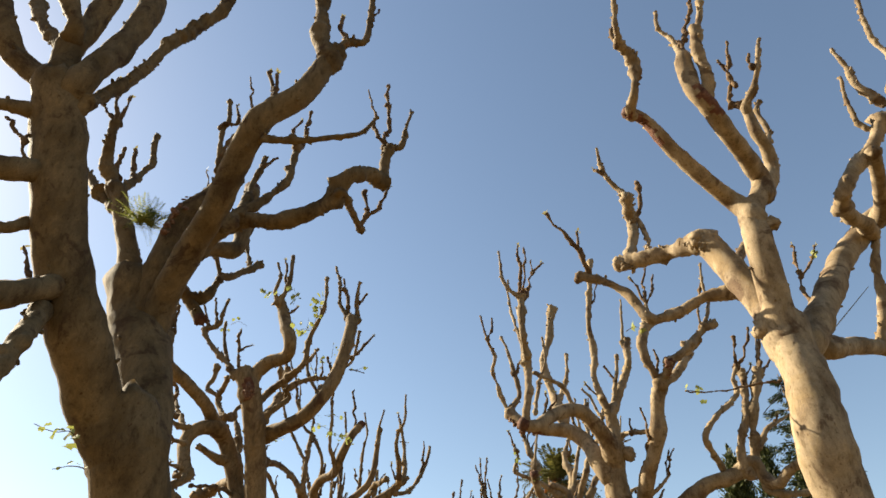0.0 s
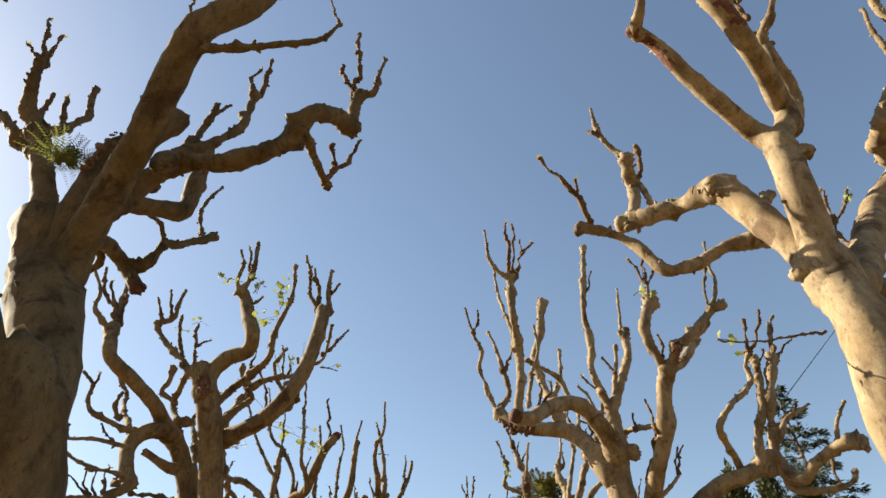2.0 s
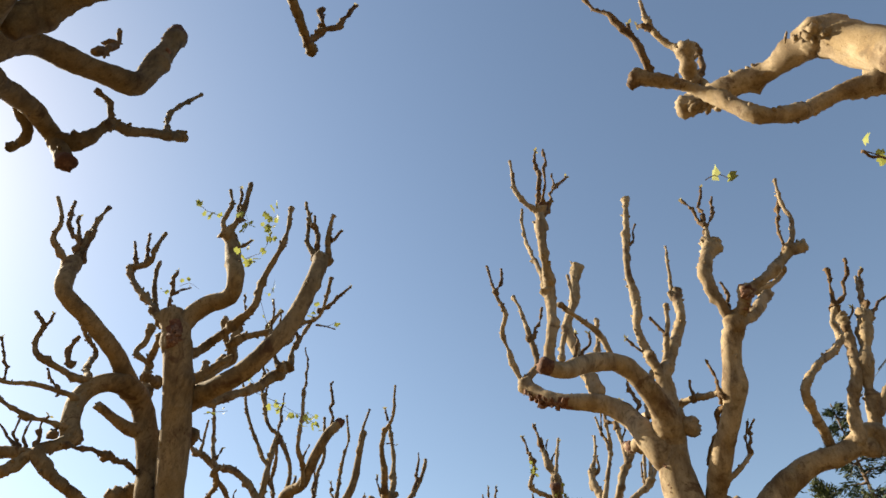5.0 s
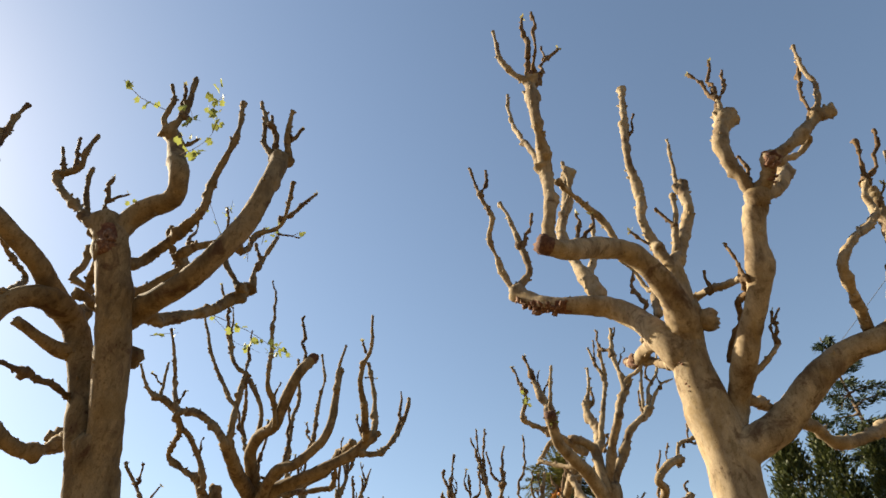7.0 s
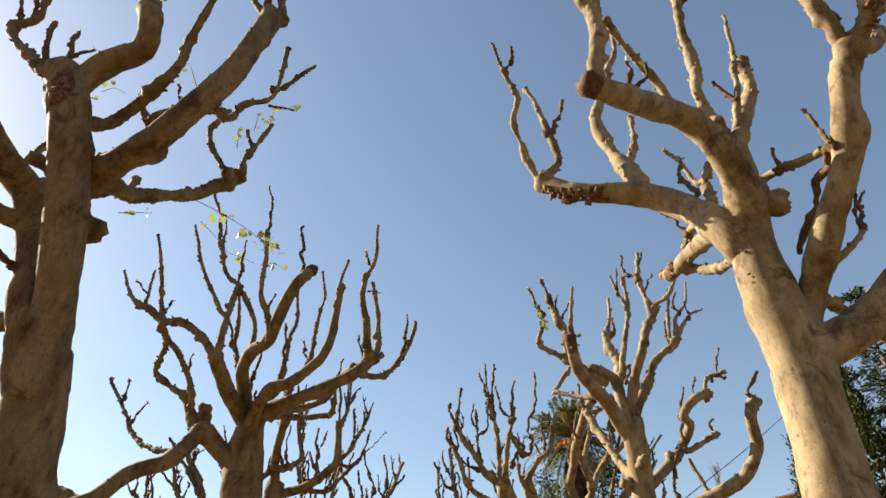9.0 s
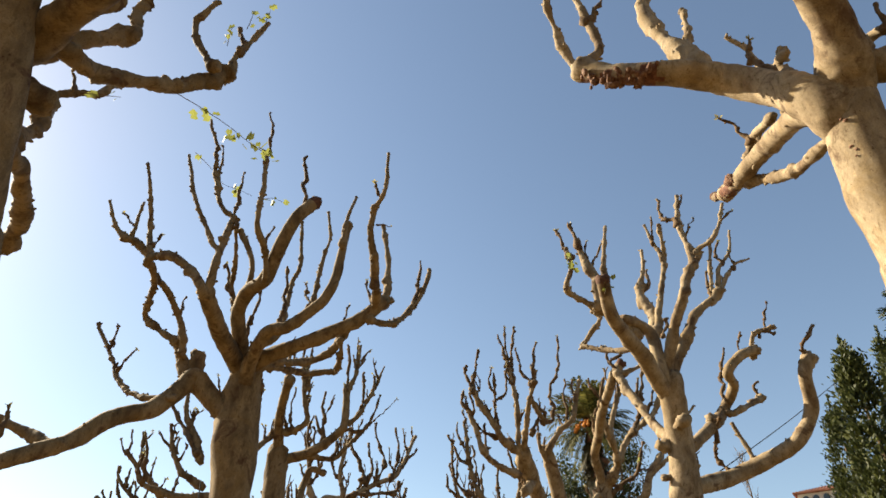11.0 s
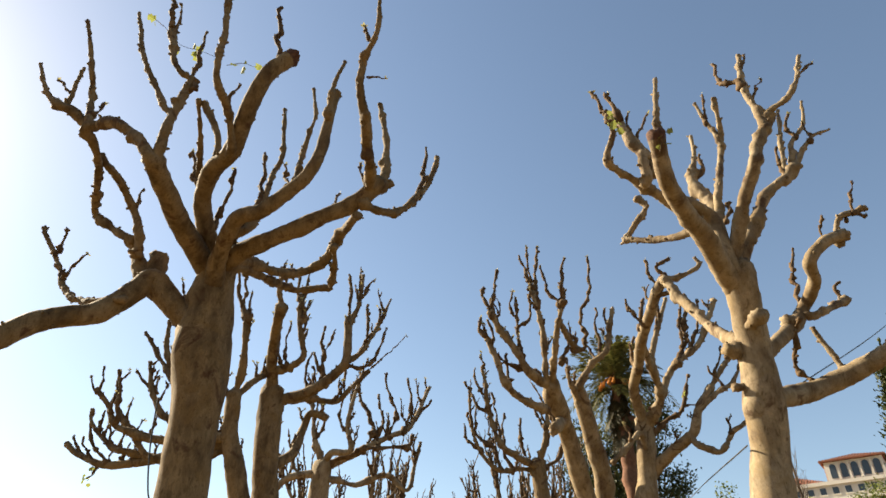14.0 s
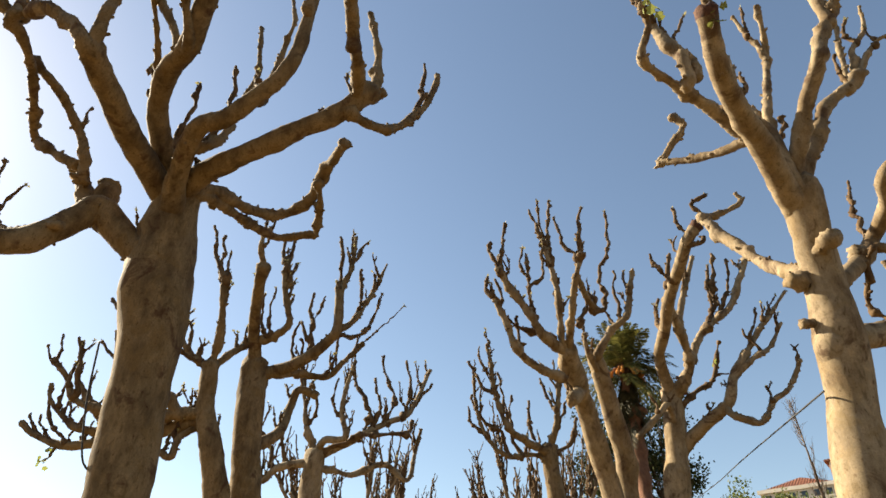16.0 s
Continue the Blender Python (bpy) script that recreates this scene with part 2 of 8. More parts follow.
def limb(parent, r0, r1, *points, cut=False):
    tree_ = ROOT[parent][0]
    sides = 16 if r0 > 0.09 else 12 if r0 > 0.05 else 9
    verts, faces, cap = tube(points, r0, r1, rng_trees, sides, wobble=0.22 if r0 < 0.12 else 0.14, knots=1.1, nubs=7.0 if r0 < 0.12 else 2.0,
                             flare=0.32 if r0 < 0.12 else 0.2, knuckle=0.22 if r1 < 0.12 else 0.0, bump=0.5 if r0 < 0.12 else 0.15, node_size=0.14 if r0 < 0.12 else 0.05, sunk=0.35 if r0 < 0.12 else 0.1, rough=0.19 if r0 < 0.12 else 0.085)
    ob = smooth(part("limb", (verts, faces), [SKIN[0], CUT_WOOD], tree_))
    if cut:
        for f in range(max(0, cap - 3 * sides), cap + 2 * sides):
            ob.data.polygons[f].material_index = 1
    ROOT[ob] = (tree_, ob)
    LINES[ob] = points
    return ob


def cut_limb(parent, r0, r1, *points):
    """A limb that ends in an old saw cut, dark red-brown and weathered."""
    return limb(parent, r0, r1, *points, cut=True)


def twig(parent, r0, r1, *points):
    tree_, holder = ROOT[parent]
    verts, faces, _ = tube(points, r0, r1, rng_trees, 8 if COARSE[0] == 1 else 5, wobble=0.75, knots=1.8, flare=0.5, knuckle=0.12, bump=0.6, nubs=9.0, node_size=0.25)
    ob = smooth(part("shoot", (verts, faces), SHOOT_BARK, holder or tree_))
    ROOT[ob] = (tree_, holder)
    if COARSE[0] == 1 and r1 < 0.03 and rng_trees.uniform() < 0.6:
        bud_leaves(np.array(points[-1]), holder or tree_)
    return ob


def bud_leaves(tip, parent):
    """A few pale young leaves that open at the end of a shoot."""
    verts, faces = [], []
    for _ in range(rng_trees.integers(3, 7)):
        way = rng_trees.normal(0, 1, 3) + (0, 0, 0.7)
        way /= np.linalg.norm(way)
        across = np.cross(way, rng_trees.normal(0, 1, 3))
        across /= np.linalg.norm(across)
        size = rng_trees.uniform(0.03, 0.085)
        k = len(verts)
        for f, g in ((0.0, 0.0), (0.45, 0.3), (1.0, 0.0), (0.5, -0.28)):
            verts.append(tuple(tip + way * size * f + across * size * g))
        faces.append((k, k + 1, k + 2, k + 3))
    part("bud_leaves", (verts, faces), BUD_LEAF, parent, "pale yellow-green opening leaves")


def scar(parent, size, count, axis, *points, wood=None, spread=0.3):
    """An old pruning scar: a row of corky lumps on the bark."""
    rng, heart = rng_trees, np.array(axis)
    line = curve_through(points, 0.01)
    for i in range(count):
        c = line[int((i + rng.uniform()) / count * (len(line) - 1))] + rng.normal(0, spread * size, 3)
        out = c - heart
        out /= np.linalg.norm(out) + 1e-9
        u = np.cross(out, rng.normal(0, 1, 3))
        u /= np.linalg.norm(u) + 1e-9
        w = np.cross(out, u)
        r_, long_ = size * rng.uniform(0.2, 0.5), rng.uniform(0.7, 2.3)
        verts, faces = [], []
        for wide, high in ((1.15, -0.7), (1.1, 0.0), (0.8, 0.3), (0.35, 0.38)):
            for k in range(8):
                t_, q = k * 0.7854 + wide, rng.uniform(0.6, 1.3)
                verts.append(tuple(c + (u * math.cos(t_) * long_ + w * math.sin(t_)) * r_ * wide * q + out * r_ * high * rng.uniform(0.7, 1.2)))
        verts.append(tuple(c + out * r_ * rng.uniform(0.1, 0.5)))
        for row in (0, 8, 16):
            faces += [(row + k, row + (k + 1) % 8, row + 8 + (k + 1) % 8, row + 8 + k) for k in range(8)]
        faces += [(24 + k, 24 + (k + 1) % 8, 32) for k in range(8)]
        smooth(part("scar_lump", (verts, faces), wood or SCAR_WOOD, parent))


def flaked(ob, reach, *points):
    """Bark near the points has flaked off a limb and shows red-brown beneath."""
    ob.data.materials.append(RUST_BARK)
    line = curve_through(points, 0.03)
    for face in ob.data.polygons:
        q = np.array(face.center)
        near = np.linalg.norm(line - q, axis=1).min()
        if near < reach * (1 + 0.7 * noise.noise(q * 14.0)):
            face.material_index = len(ob.data.materials) - 1


def shoots(parent, count, long):
    """Random upright shoots along a limb, each with a side twig or two."""
    line = curve_through(LINES[parent], 0.05)
    for _ in range(count):
        q = line[int(len(line) * rng_trees.uniform(0.35, 0.98))]
        up = np.array((*rng_trees.normal(0, 0.22, 2), 1.0)) * long * rng_trees.uniform(0.5, 1.3)
        bend = rng_trees.normal(0, 0.06 * long, 3)
        shoot = twig(parent, 0.028 + 0.016 * long, 0.015, tuple(q), tuple(q + up * 0.5 + bend), tuple(q + up))
        for _ in range(rng_trees.integers(1, 3)):
            foot = q + up * rng_trees.uniform(0.4, 0.9) + bend * 0.5
            w = np.array((*rng_trees.normal(0, 0.4, 2), 1.0)) * long * rng_trees.uniform(0.2, 0.45)
            twig(shoot, 0.018, 0.011, tuple(foot), tuple(foot + w * 0.5 + bend * 0.2), tuple(foot + w))


# ---- ground ----
def hill(x, y):
    """The ground's height: level under the avenue, with a wooded rise beyond it to the side."""
    return 24.0 * math.exp(-((x - 92) / 48) ** 2 - ((y - 160) / 55) ** 2)


marks = [-2500, -1200, -600, -300, -150, -80, -40] + [10 * k for k in range(-2, 31)] + [400, 700, 1300, 2500]
ground_points = [(x, y, hill(x, y) if x > 20 and y > 40 else 0.0) for y in marks for x in marks]
m_ = len(marks)
ground_faces = [(r * m_ + c, r * m_ + c + 1, (r + 1) * m_ + c + 1, (r + 1) * m_ + c) for r in range(m_ - 1) for c in range(m_ - 1)]
ground = part("ground", (ground_points, ground_faces), GRAVEL, None)
tagged(ground, "dark grey-brown gravel ground under the avenue of trees", "ground", kind="structure")


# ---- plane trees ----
# near left tree: its shadowed look comes from this darker bark colour
SKIN[0] = DEEP_SHADE_BARK

# large two-stemmed pollarded plane tree
tree = plane_tree(-2.65, 7.13, "large two-stemmed pollarded plane tree with knuckled brown limbs")
trunk = bole(tree, 0.355, 0.360, (0.00, 0.00, 0.00), (-0.14, -0.29, 1.73), (-0.39, -0.78, 3.47), (-0.49, -0.98, 3.87), (-0.57, -1.08, 4.14), (-0.62, -1.13, 4.30))
b_s1 = limb(trunk, 0.262, 0.250, (-0.39, -0.78, 3.47), (-0.46, -0.99, 3.79), (-0.72, -1.28, 4.18), (-0.81, -1.68, 4.61), (-0.99, -2.03, 5.17), (-1.16, -2.33, 5.79), (-1.34, -2.63, 6.54), (-1.51, -2.88, 7.25))
limb(b_s1, 0.125, 0.111, (-1.44, -2.77, 6.94), (-1.57, -2.86, 7.19), (-2.03, -3.03, 7.54), (-2.35, -3.23, 8.22), (-2.75, -3.23, 8.97))
limb(b_s1, 0.076, 0.079, (-1.47, -2.81, 7.06), (-1.60, -2.88, 7.45), (-1.69, -2.83, 7.83), (-2.38, -2.63, 8.72), (-2.80, -2.53, 9.55), (-3.16, -2.53, 10.29))
limb(b_s1, 0.131, 0.130, (-1.45, -2.78, 6.98), (-1.48, -2.88, 7.30), (-1.54, -2.83, 8.29), (-1.51, -2.83, 9.03), (-1.59, -2.83, 9.87))
limb(b_s1, 0.089, 0.071, (-1.56, -2.88, 7.76), (-1.44, -3.13, 7.93), (-1.67, -3.23, 8.34), (-1.95, -3.33, 8.78))
limb(b_s1, 0.138, 0.158, (-1.43, -2.76, 6.92), (-1.22, -2.88, 7.25), (-1.22, -2.63, 8.18), (-1.25, -2.43, 9.17), (-1.42, -2.33, 9.97), (-1.53, -2.33, 10.67))
limb(b_s1, 0.074, 0.079, (-1.38, -2.69, 6.71), (-1.19, -2.73, 6.96), (-1.17, -2.43, 7.69), (-1.05, -2.23, 8.40), (-1.02, -2.13, 8.98), (-0.87, -2.03, 9.46), (-0.65, -1.93, 9.97), (-0.58, -1.93, 10.43), (-0.66, -1.93, 10.91))
limb(b_s1, 0.098, 0.061, (-1.36, -2.66, 6.63), (-1.49, -2.74, 6.83), (-1.78, -2.93, 6.76), (-2.04, -3.03, 6.69))
b_s1h = limb(b_s1, 0.147, 0.100, (-1.18, -2.37, 5.87), (-1.32, -2.47, 6.15), (-1.48, -2.83, 5.91), (-1.79, -2.93, 5.90))
b_s1h1 = twig(b_s1h, 0.025, 0.014, (-1.45, -2.76, 6.03), (-1.62, -2.76, 6.44), (-1.93, -2.76, 6.77))
twig(b_s1h1, 0.018, 0.010, (-1.61, -2.76, 6.42), (-1.60, -2.76, 6.61))
limb(b_s1, 0.079, 0.052, (-1.09, -2.22, 5.56), (-1.31, -2.30, 5.70), (-1.46, -2.53, 5.47), (-1.68, -2.63, 5.38))
b_s1j = limb(b_s1, 0.158, 0.097, (-0.88, -1.83, 4.85), (-1.03, -2.00, 5.09), (-1.04, -2.53, 4.73), (-1.14, -2.73, 4.54))
limb(b_s1, 0.113, 0.058, (-0.87, -1.79, 4.79), (-1.15, -1.93, 4.92), (-0.81, -2.53, 4.33), (-0.74, -2.73, 3.93), (-0.74, -2.83, 3.72))
twig(b_s1j, 0.021, 0.012, (-1.12, -2.43, 4.95), (-1.21, -2.43, 5.14), (-1.32, -2.43, 5.31))
b_s2 = limb(trunk, 0.285, 0.295, (-0.39, -0.78, 3.47), (-0.43, -0.93, 3.79), (-0.57, -0.78, 4.33), (-0.84, -0.63, 5.05), (-1.15, -0.53, 5.71), (-1.35, -0.53, 6.32))
b_s3 = limb(b_s2, 0.200, 0.101, (-0.92, -0.60, 5.22), (-1.10, -0.53, 5.70), (-1.46, -0.48, 6.53), (-1.81, -0.43, 7.34), (-2.13, -0.43, 7.99))
b_s3a = limb(b_s3, 0.089, 0.071, (-2.02, -0.43, 7.78), (-2.15, -0.38, 8.00), (-2.36, -0.47, 8.46), (-2.34, -0.65, 8.74), (-2.34, -0.73, 9.07))
twig(b_s3a, 0.035, 0.019, (-2.34, -0.69, 8.95), (-2.36, -0.69, 9.03), (-2.59, -0.69, 9.38), (-2.72, -0.69, 9.52))
twig(b_s3a, 0.035, 0.021, (-2.35, -0.70, 8.96), (-2.35, -0.70, 9.04), (-2.48, -0.70, 9.57), (-2.65, -0.70, 10.17))
twig(b_s3a, 0.035, 0.020, (-2.34, -0.72, 9.01), (-2.34, -0.72, 9.08), (-2.26, -0.72, 9.34), (-2.29, -0.72, 9.66))
b_s3b = limb(b_s3, 0.067, 0.040, (-1.97, -0.43, 7.68), (-2.01, -0.43, 7.82), (-2.15, -0.03, 8.56), (-2.17, 0.27, 9.15), (-2.25, 0.27, 9.52), (-2.26, 0.27, 9.87))
twig(b_s3b, 0.036, 0.025, (-2.13, -0.09, 8.44), (-2.16, -0.06, 8.51), (-2.30, -0.07, 8.90), (-2.32, -0.07, 9.16))
twig(b_s3b, 0.035, 0.024, (-2.24, -0.25, 8.31), (-2.33, -0.25, 8.65), (-2.36, -0.25, 9.00))
limb(b_s3, 0.078, 0.068, (-1.83, -0.43, 7.37), (-1.91, -0.43, 7.52), (-2.52, -0.13, 8.07), (-2.96, 0.07, 8.72), (-3.31, 0.17, 9.08))
b_p = limb(b_s2, 0.199, 0.142, (-0.93, -0.59, 5.25), (-0.98, -0.56, 5.64), (-0.92, -0.69, 6.51), (-0.85, -0.75, 7.14), (-0.57, -0.66, 7.53), (-0.34, -0.52, 8.09))
b_p1 = limb(b_p, 0.051, 0.031, (-0.51, -0.62, 7.69), (-0.54, -0.60, 7.86), (-0.60, -0.75, 8.35), (-0.66, -0.75, 8.85), (-0.60, -0.75, 9.05), (-0.68, -0.75, 9.52))
twig(b_p1, 0.033, 0.019, (-0.59, -0.73, 8.29), (-0.55, -0.75, 8.35), (-0.47, -0.75, 8.66), (-0.32, -0.75, 9.11))
twig(b_p1, 0.030, 0.017, (-0.66, -0.75, 8.85), (-0.69, -0.75, 8.92), (-0.48, -0.75, 9.05), (-0.55, -0.75, 9.41))
twig(b_p, 0.024, 0.014, (-0.64, -0.64, 7.71), (-0.70, -0.64, 7.94), (-0.75, -0.64, 8.11))
b_q = limb(b_s2, 0.199, 0.129, (-0.92, -0.60, 5.23), (-0.88, -0.54, 5.68), (-0.51, -0.91, 6.26), (-0.08, -1.38, 6.68), (0.17, -1.74, 7.08), (0.41, -2.06, 7.44), (0.57, -2.11, 7.63), (0.88, -2.11, 7.96), (1.09, -2.11, 8.55), (1.25, -2.11, 8.86))
limb(b_q, 0.109, 0.100, (1.07, -2.11, 8.48), (1.16, -2.11, 8.68), (1.00, -2.11, 9.19), (0.93, -2.11, 9.83), (0.91, -2.11, 10.44), (0.70, -2.11, 11.11))
b_q2 = limb(b_q, 0.074, 0.033, (1.14, -2.11, 8.65), (1.22, -2.11, 8.80), (1.38, -2.11, 9.06), (1.59, -2.11, 9.10), (1.62, -2.11, 9.54), (1.63, -2.11, 10.13))
twig(b_q2, 0.030, 0.018, (1.33, -2.11, 8.98), (1.37, -2.11, 9.05), (1.27, -2.11, 9.33), (1.24, -2.11, 9.68))
twig(b_q2, 0.022, 0.015, (1.63, -2.11, 9.57), (1.69, -2.11, 9.75), (1.74, -2.11, 9.86))
b_q3 = limb(b_q, 0.055, 0.017, (0.30, -1.90, 7.27), (0.54, -2.00, 7.25), (1.05, -2.10, 7.14), (1.48, -2.12, 7.20), (1.71, -2.12, 7.27), (1.87, -2.12, 7.52))
twig(b_q3, 0.012, 0.007, (1.86, -2.12, 7.50), (1.79, -2.12, 7.74), (1.72, -2.12, 8.04))
twig(b_q, 0.034, 0.020, (0.53, -2.10, 7.58), (0.57, -2.11, 7.67), (0.50, -2.11, 8.13), (0.43, -2.11, 8.43))
twig(b_q, 0.028, 0.017, (0.56, -2.10, 7.61), (0.59, -2.11, 7.71), (0.56, -2.11, 8.13), (0.53, -2.11, 8.39))
twig(b_q, 0.019, 0.010, (0.36, -2.07, 7.59), (0.26, -2.07, 7.97), (0.17, -2.07, 8.37))
b_s = limb(b_s2, 0.115, 0.099, (-0.77, -0.48, 6.47), (-0.48, -0.48, 7.06), (-0.01, -0.53, 7.21), (0.47, -0.58, 7.15), (0.91, -0.63, 7.36), (1.19, -0.63, 7.67), (1.35, -0.70, 7.92), (1.54, -0.43, 8.19), (1.76, -0.13, 8.33))
b_sa = limb(b_s, 0.084, 0.074, (1.65, -0.29, 8.26), (1.74, -0.17, 8.37), (1.74, -0.15, 8.78), (1.80, -0.17, 9.09))
twig(b_sa, 0.036, 0.025, (1.79, -0.17, 8.98), (1.80, -0.18, 9.07), (1.59, -0.20, 9.32), (1.53, -0.20, 9.74))
twig(b_sa, 0.041, 0.022, (1.79, -0.17, 9.03), (1.71, -0.16, 9.15), (1.75, -0.16, 9.79), (1.71, -0.16, 10.24), (1.69, -0.16, 10.68))
limb(b_sa, 0.057, 0.021, (1.79, -0.16, 9.01), (1.80, -0.15, 9.12), (1.99, -0.15, 9.16), (2.04, -0.15, 9.58), (2.13, -0.15, 9.98))
b_se = limb(b_s, 0.051, 0.051, (1.13, -0.63, 7.60), (1.29, -0.73, 7.60), (1.29, 0.07, 7.89), (1.36, 0.57, 7.99))
b_se1 = twig(b_se, 0.040, 0.025, (1.33, 0.35, 7.94), (1.36, 0.43, 7.96), (1.44, 0.43, 8.26), (1.38, 0.43, 8.72))
twig(b_se1, 0.028, 0.017, (1.40, 0.43, 8.13), (1.45, 0.43, 8.18), (1.63, 0.43, 8.38), (1.78, 0.43, 8.82))
b_t = limb(b_s2, 0.090, 0.045, (-0.24, -0.83, 6.85), (-0.12, -0.59, 7.32), (0.07, -0.35, 7.82), (0.28, -0.21, 8.23), (0.29, -0.12, 8.70), (0.27, -0.03, 9.24))
twig(b_t, 0.037, 0.020, (0.28, -0.05, 9.12), (0.28, -0.05, 9.18), (0.15, -0.05, 9.58), (0.28, -0.05, 9.87))
twig(b_t, 0.041, 0.023, (0.28, -0.05, 9.14), (0.32, -0.05, 9.24), (0.42, -0.05, 9.58), (0.38, -0.05, 10.09))
b_t3 = limb(b_t, 0.072, 0.044, (-0.12, -0.65, 7.23), (-0.11, -0.57, 7.37), (-0.25, -0.13, 8.28), (-0.19, -0.13, 8.64), (-0.16, -0.13, 8.90))
twig(b_t3, 0.028, 0.016, (-0.18, -0.13, 8.69), (-0.14, -0.13, 8.74), (-0.08, -0.13, 8.83), (0.04, -0.13, 8.90))
b_u = cut_limb(b_s2, 0.120, 0.128, (-1.24, -0.23, 6.56), (-1.18, 0.07, 7.23), (-0.97, 0.47, 7.55), (-0.72, 0.82, 7.81), (-0.67, 0.92, 8.02), (-0.68, 0.99, 8.40), (-0.70, 1.07, 8.94), (-0.77, 1.12, 9.45))
twig(b_u, 0.037, 0.025, (-0.99, 0.50, 7.86), (-1.22, 0.87, 8.70), (-1.31, 0.87, 9.09))
b_v = cut_limb(b_s2, 0.120, 0.080, (-1.24, -0.13, 6.46), (-1.35, 0.46, 6.93), (-1.40, 1.01, 7.16), (-1.18, 1.07, 6.89), (-0.99, 1.04, 6.61))
b_v1 = limb(b_v, 0.072, 0.060, (-1.38, 1.04, 7.12), (-1.29, 1.11, 7.05), (-1.04, 1.13, 7.09), (-0.93, 1.17, 7.51), (-0.82, 1.47, 7.76), (-0.64, 2.00, 8.39))
limb(b_v1, 0.047, 0.029, (-0.95, 1.16, 7.44), (-0.95, 1.20, 7.53), (-1.05, 1.10, 7.81), (-1.19, 1.01, 7.92))
limb(b_v1, 0.043, 0.025, (-0.72, 1.76, 8.10), (-0.72, 1.81, 8.17), (-0.95, 1.97, 8.85), (-0.96, 2.17, 9.42), (-0.84, 2.24, 9.77))
limb(b_v, 0.064, 0.044, (-1.62, 0.73, 7.19), (-1.62, 1.03, 7.09), (-1.80, 1.13, 6.96))
scar(b_p, 0.087, 14, (-0.81, -0.73, 7.08), (-0.93, -0.90, 6.73), (-0.83, -0.92, 7.11), (-0.73, -0.89, 7.37))
scar(b_u, 0.099, 16, (-0.72, 1.07, 8.98), (-0.71, 1.05, 9.31), (-0.65, 0.99, 8.84), (-0.63, 0.94, 8.45))
SKIN[0] = BARK

# pollarded plane tree
tree = plane_tree(4.67, 7.10, "pollarded plane tree with pale sunlit trunk and long bent limbs")
trunk = bole(tree, 0.250, 0.275, (0.00, 0.00, 0.00), (-0.24, -0.22, 1.75), (-0.66, -0.60, 3.51), (-0.77, -0.80, 4.04), (-0.67, -0.75, 4.69), (-0.64, -0.65, 5.24), (-0.61, -0.60, 5.57))
b_b1 = limb(trunk, 0.201, 0.162, (-0.66, -0.69, 4.97), (-0.65, -0.64, 5.38), (-0.71, -0.85, 6.06), (-0.75, -0.98, 6.57), (-0.70, -0.95, 7.02))
flaked(b_b1, 0.12, (-0.99, -0.98, 7.24), (-0.93, -0.92, 7.14), (-0.87, -1.00, 7.19))
limb(b_b1, 0.075, 0.075, (-0.74, -0.95, 6.46), (-0.72, -0.97, 6.63), (-0.61, -1.05, 6.68), (-0.52, -1.05, 6.73))
b_c = cut_limb(b_b1, 0.137, 0.073, (-0.73, -0.97, 6.68), (-0.72, -0.98, 6.91), (-0.88, -0.89, 7.26), (-1.29, -1.15, 7.45), (-1.75, -1.42, 7.83), (-2.01, -1.52, 8.14), (-2.27, -1.70, 8.09))
flaked(b_c, 0.07, (-2.27, -1.71, 8.03), (-2.08, -1.57, 8.07), (-1.94, -1.47, 7.94), (-1.85, -1.43, 7.82))
b_c1 = limb(b_c, 0.063, 0.061, (-2.13, -1.60, 8.12), (-2.22, -1.67, 8.08), (-2.19, -1.93, 8.24), (-2.13, -2.00, 8.62), (-2.22, -2.10, 8.79), (-2.36, -2.20, 8.85))
limb(b_c1, 0.044, 0.022, (-2.28, -2.14, 8.81), (-2.34, -2.19, 8.84), (-2.41, -2.40, 9.04), (-2.38, -2.50, 9.69), (-2.30, -2.50, 10.29))
twig(b_c1, 0.027, 0.018, (-2.39, -2.19, 8.78), (-2.40, -2.19, 9.10), (-2.29, -2.19, 9.65))
b_d = limb(b_b1, 0.138, 0.091, (-0.73, -0.97, 6.73), (-0.67, -0.95, 7.02), (-0.36, -0.90, 7.47), (-0.43, -1.05, 7.69), (-0.96, -1.60, 7.64), (-1.36, -2.00, 7.87), (-1.54, -2.10, 8.13), (-1.52, -2.10, 8.72))
flaked(b_d, 0.08, (-1.49, -2.14, 7.97), (-1.39, -2.10, 7.86), (-1.27, -1.98, 7.75))
limb(b_d, 0.047, 0.026, (-1.52, -2.10, 8.62), (-1.52, -2.10, 8.72), (-1.45, -1.90, 9.38), (-1.59, -1.90, 9.68), (-1.54, -1.90, 10.09))
twig(b_d, 0.030, 0.023, (-1.52, -2.10, 8.65), (-1.50, -2.10, 8.85), (-1.22, -1.90, 9.68), (-1.04, -1.90, 10.12), (-0.87, -1.90, 10.75))
b_d3 = limb(b_d, 0.081, 0.061, (-1.30, -1.94, 7.84), (-1.41, -2.03, 7.92), (-1.40, -2.25, 8.28), (-1.43, -2.35, 8.67), (-1.36, -2.35, 8.99))
limb(b_d3, 0.046, 0.030, (-1.40, -2.35, 8.83), (-1.37, -2.35, 8.92), (-1.20, -2.35, 9.38), (-1.03, -2.35, 10.10), (-0.89, -2.35, 10.74))
b_e = limb(b_b1, 0.128, 0.068, (-0.50, -0.95, 7.26), (-0.04, -0.70, 7.93), (-0.04, -0.85, 8.29), (-0.21, -1.03, 8.52), (-0.23, -1.09, 9.04))
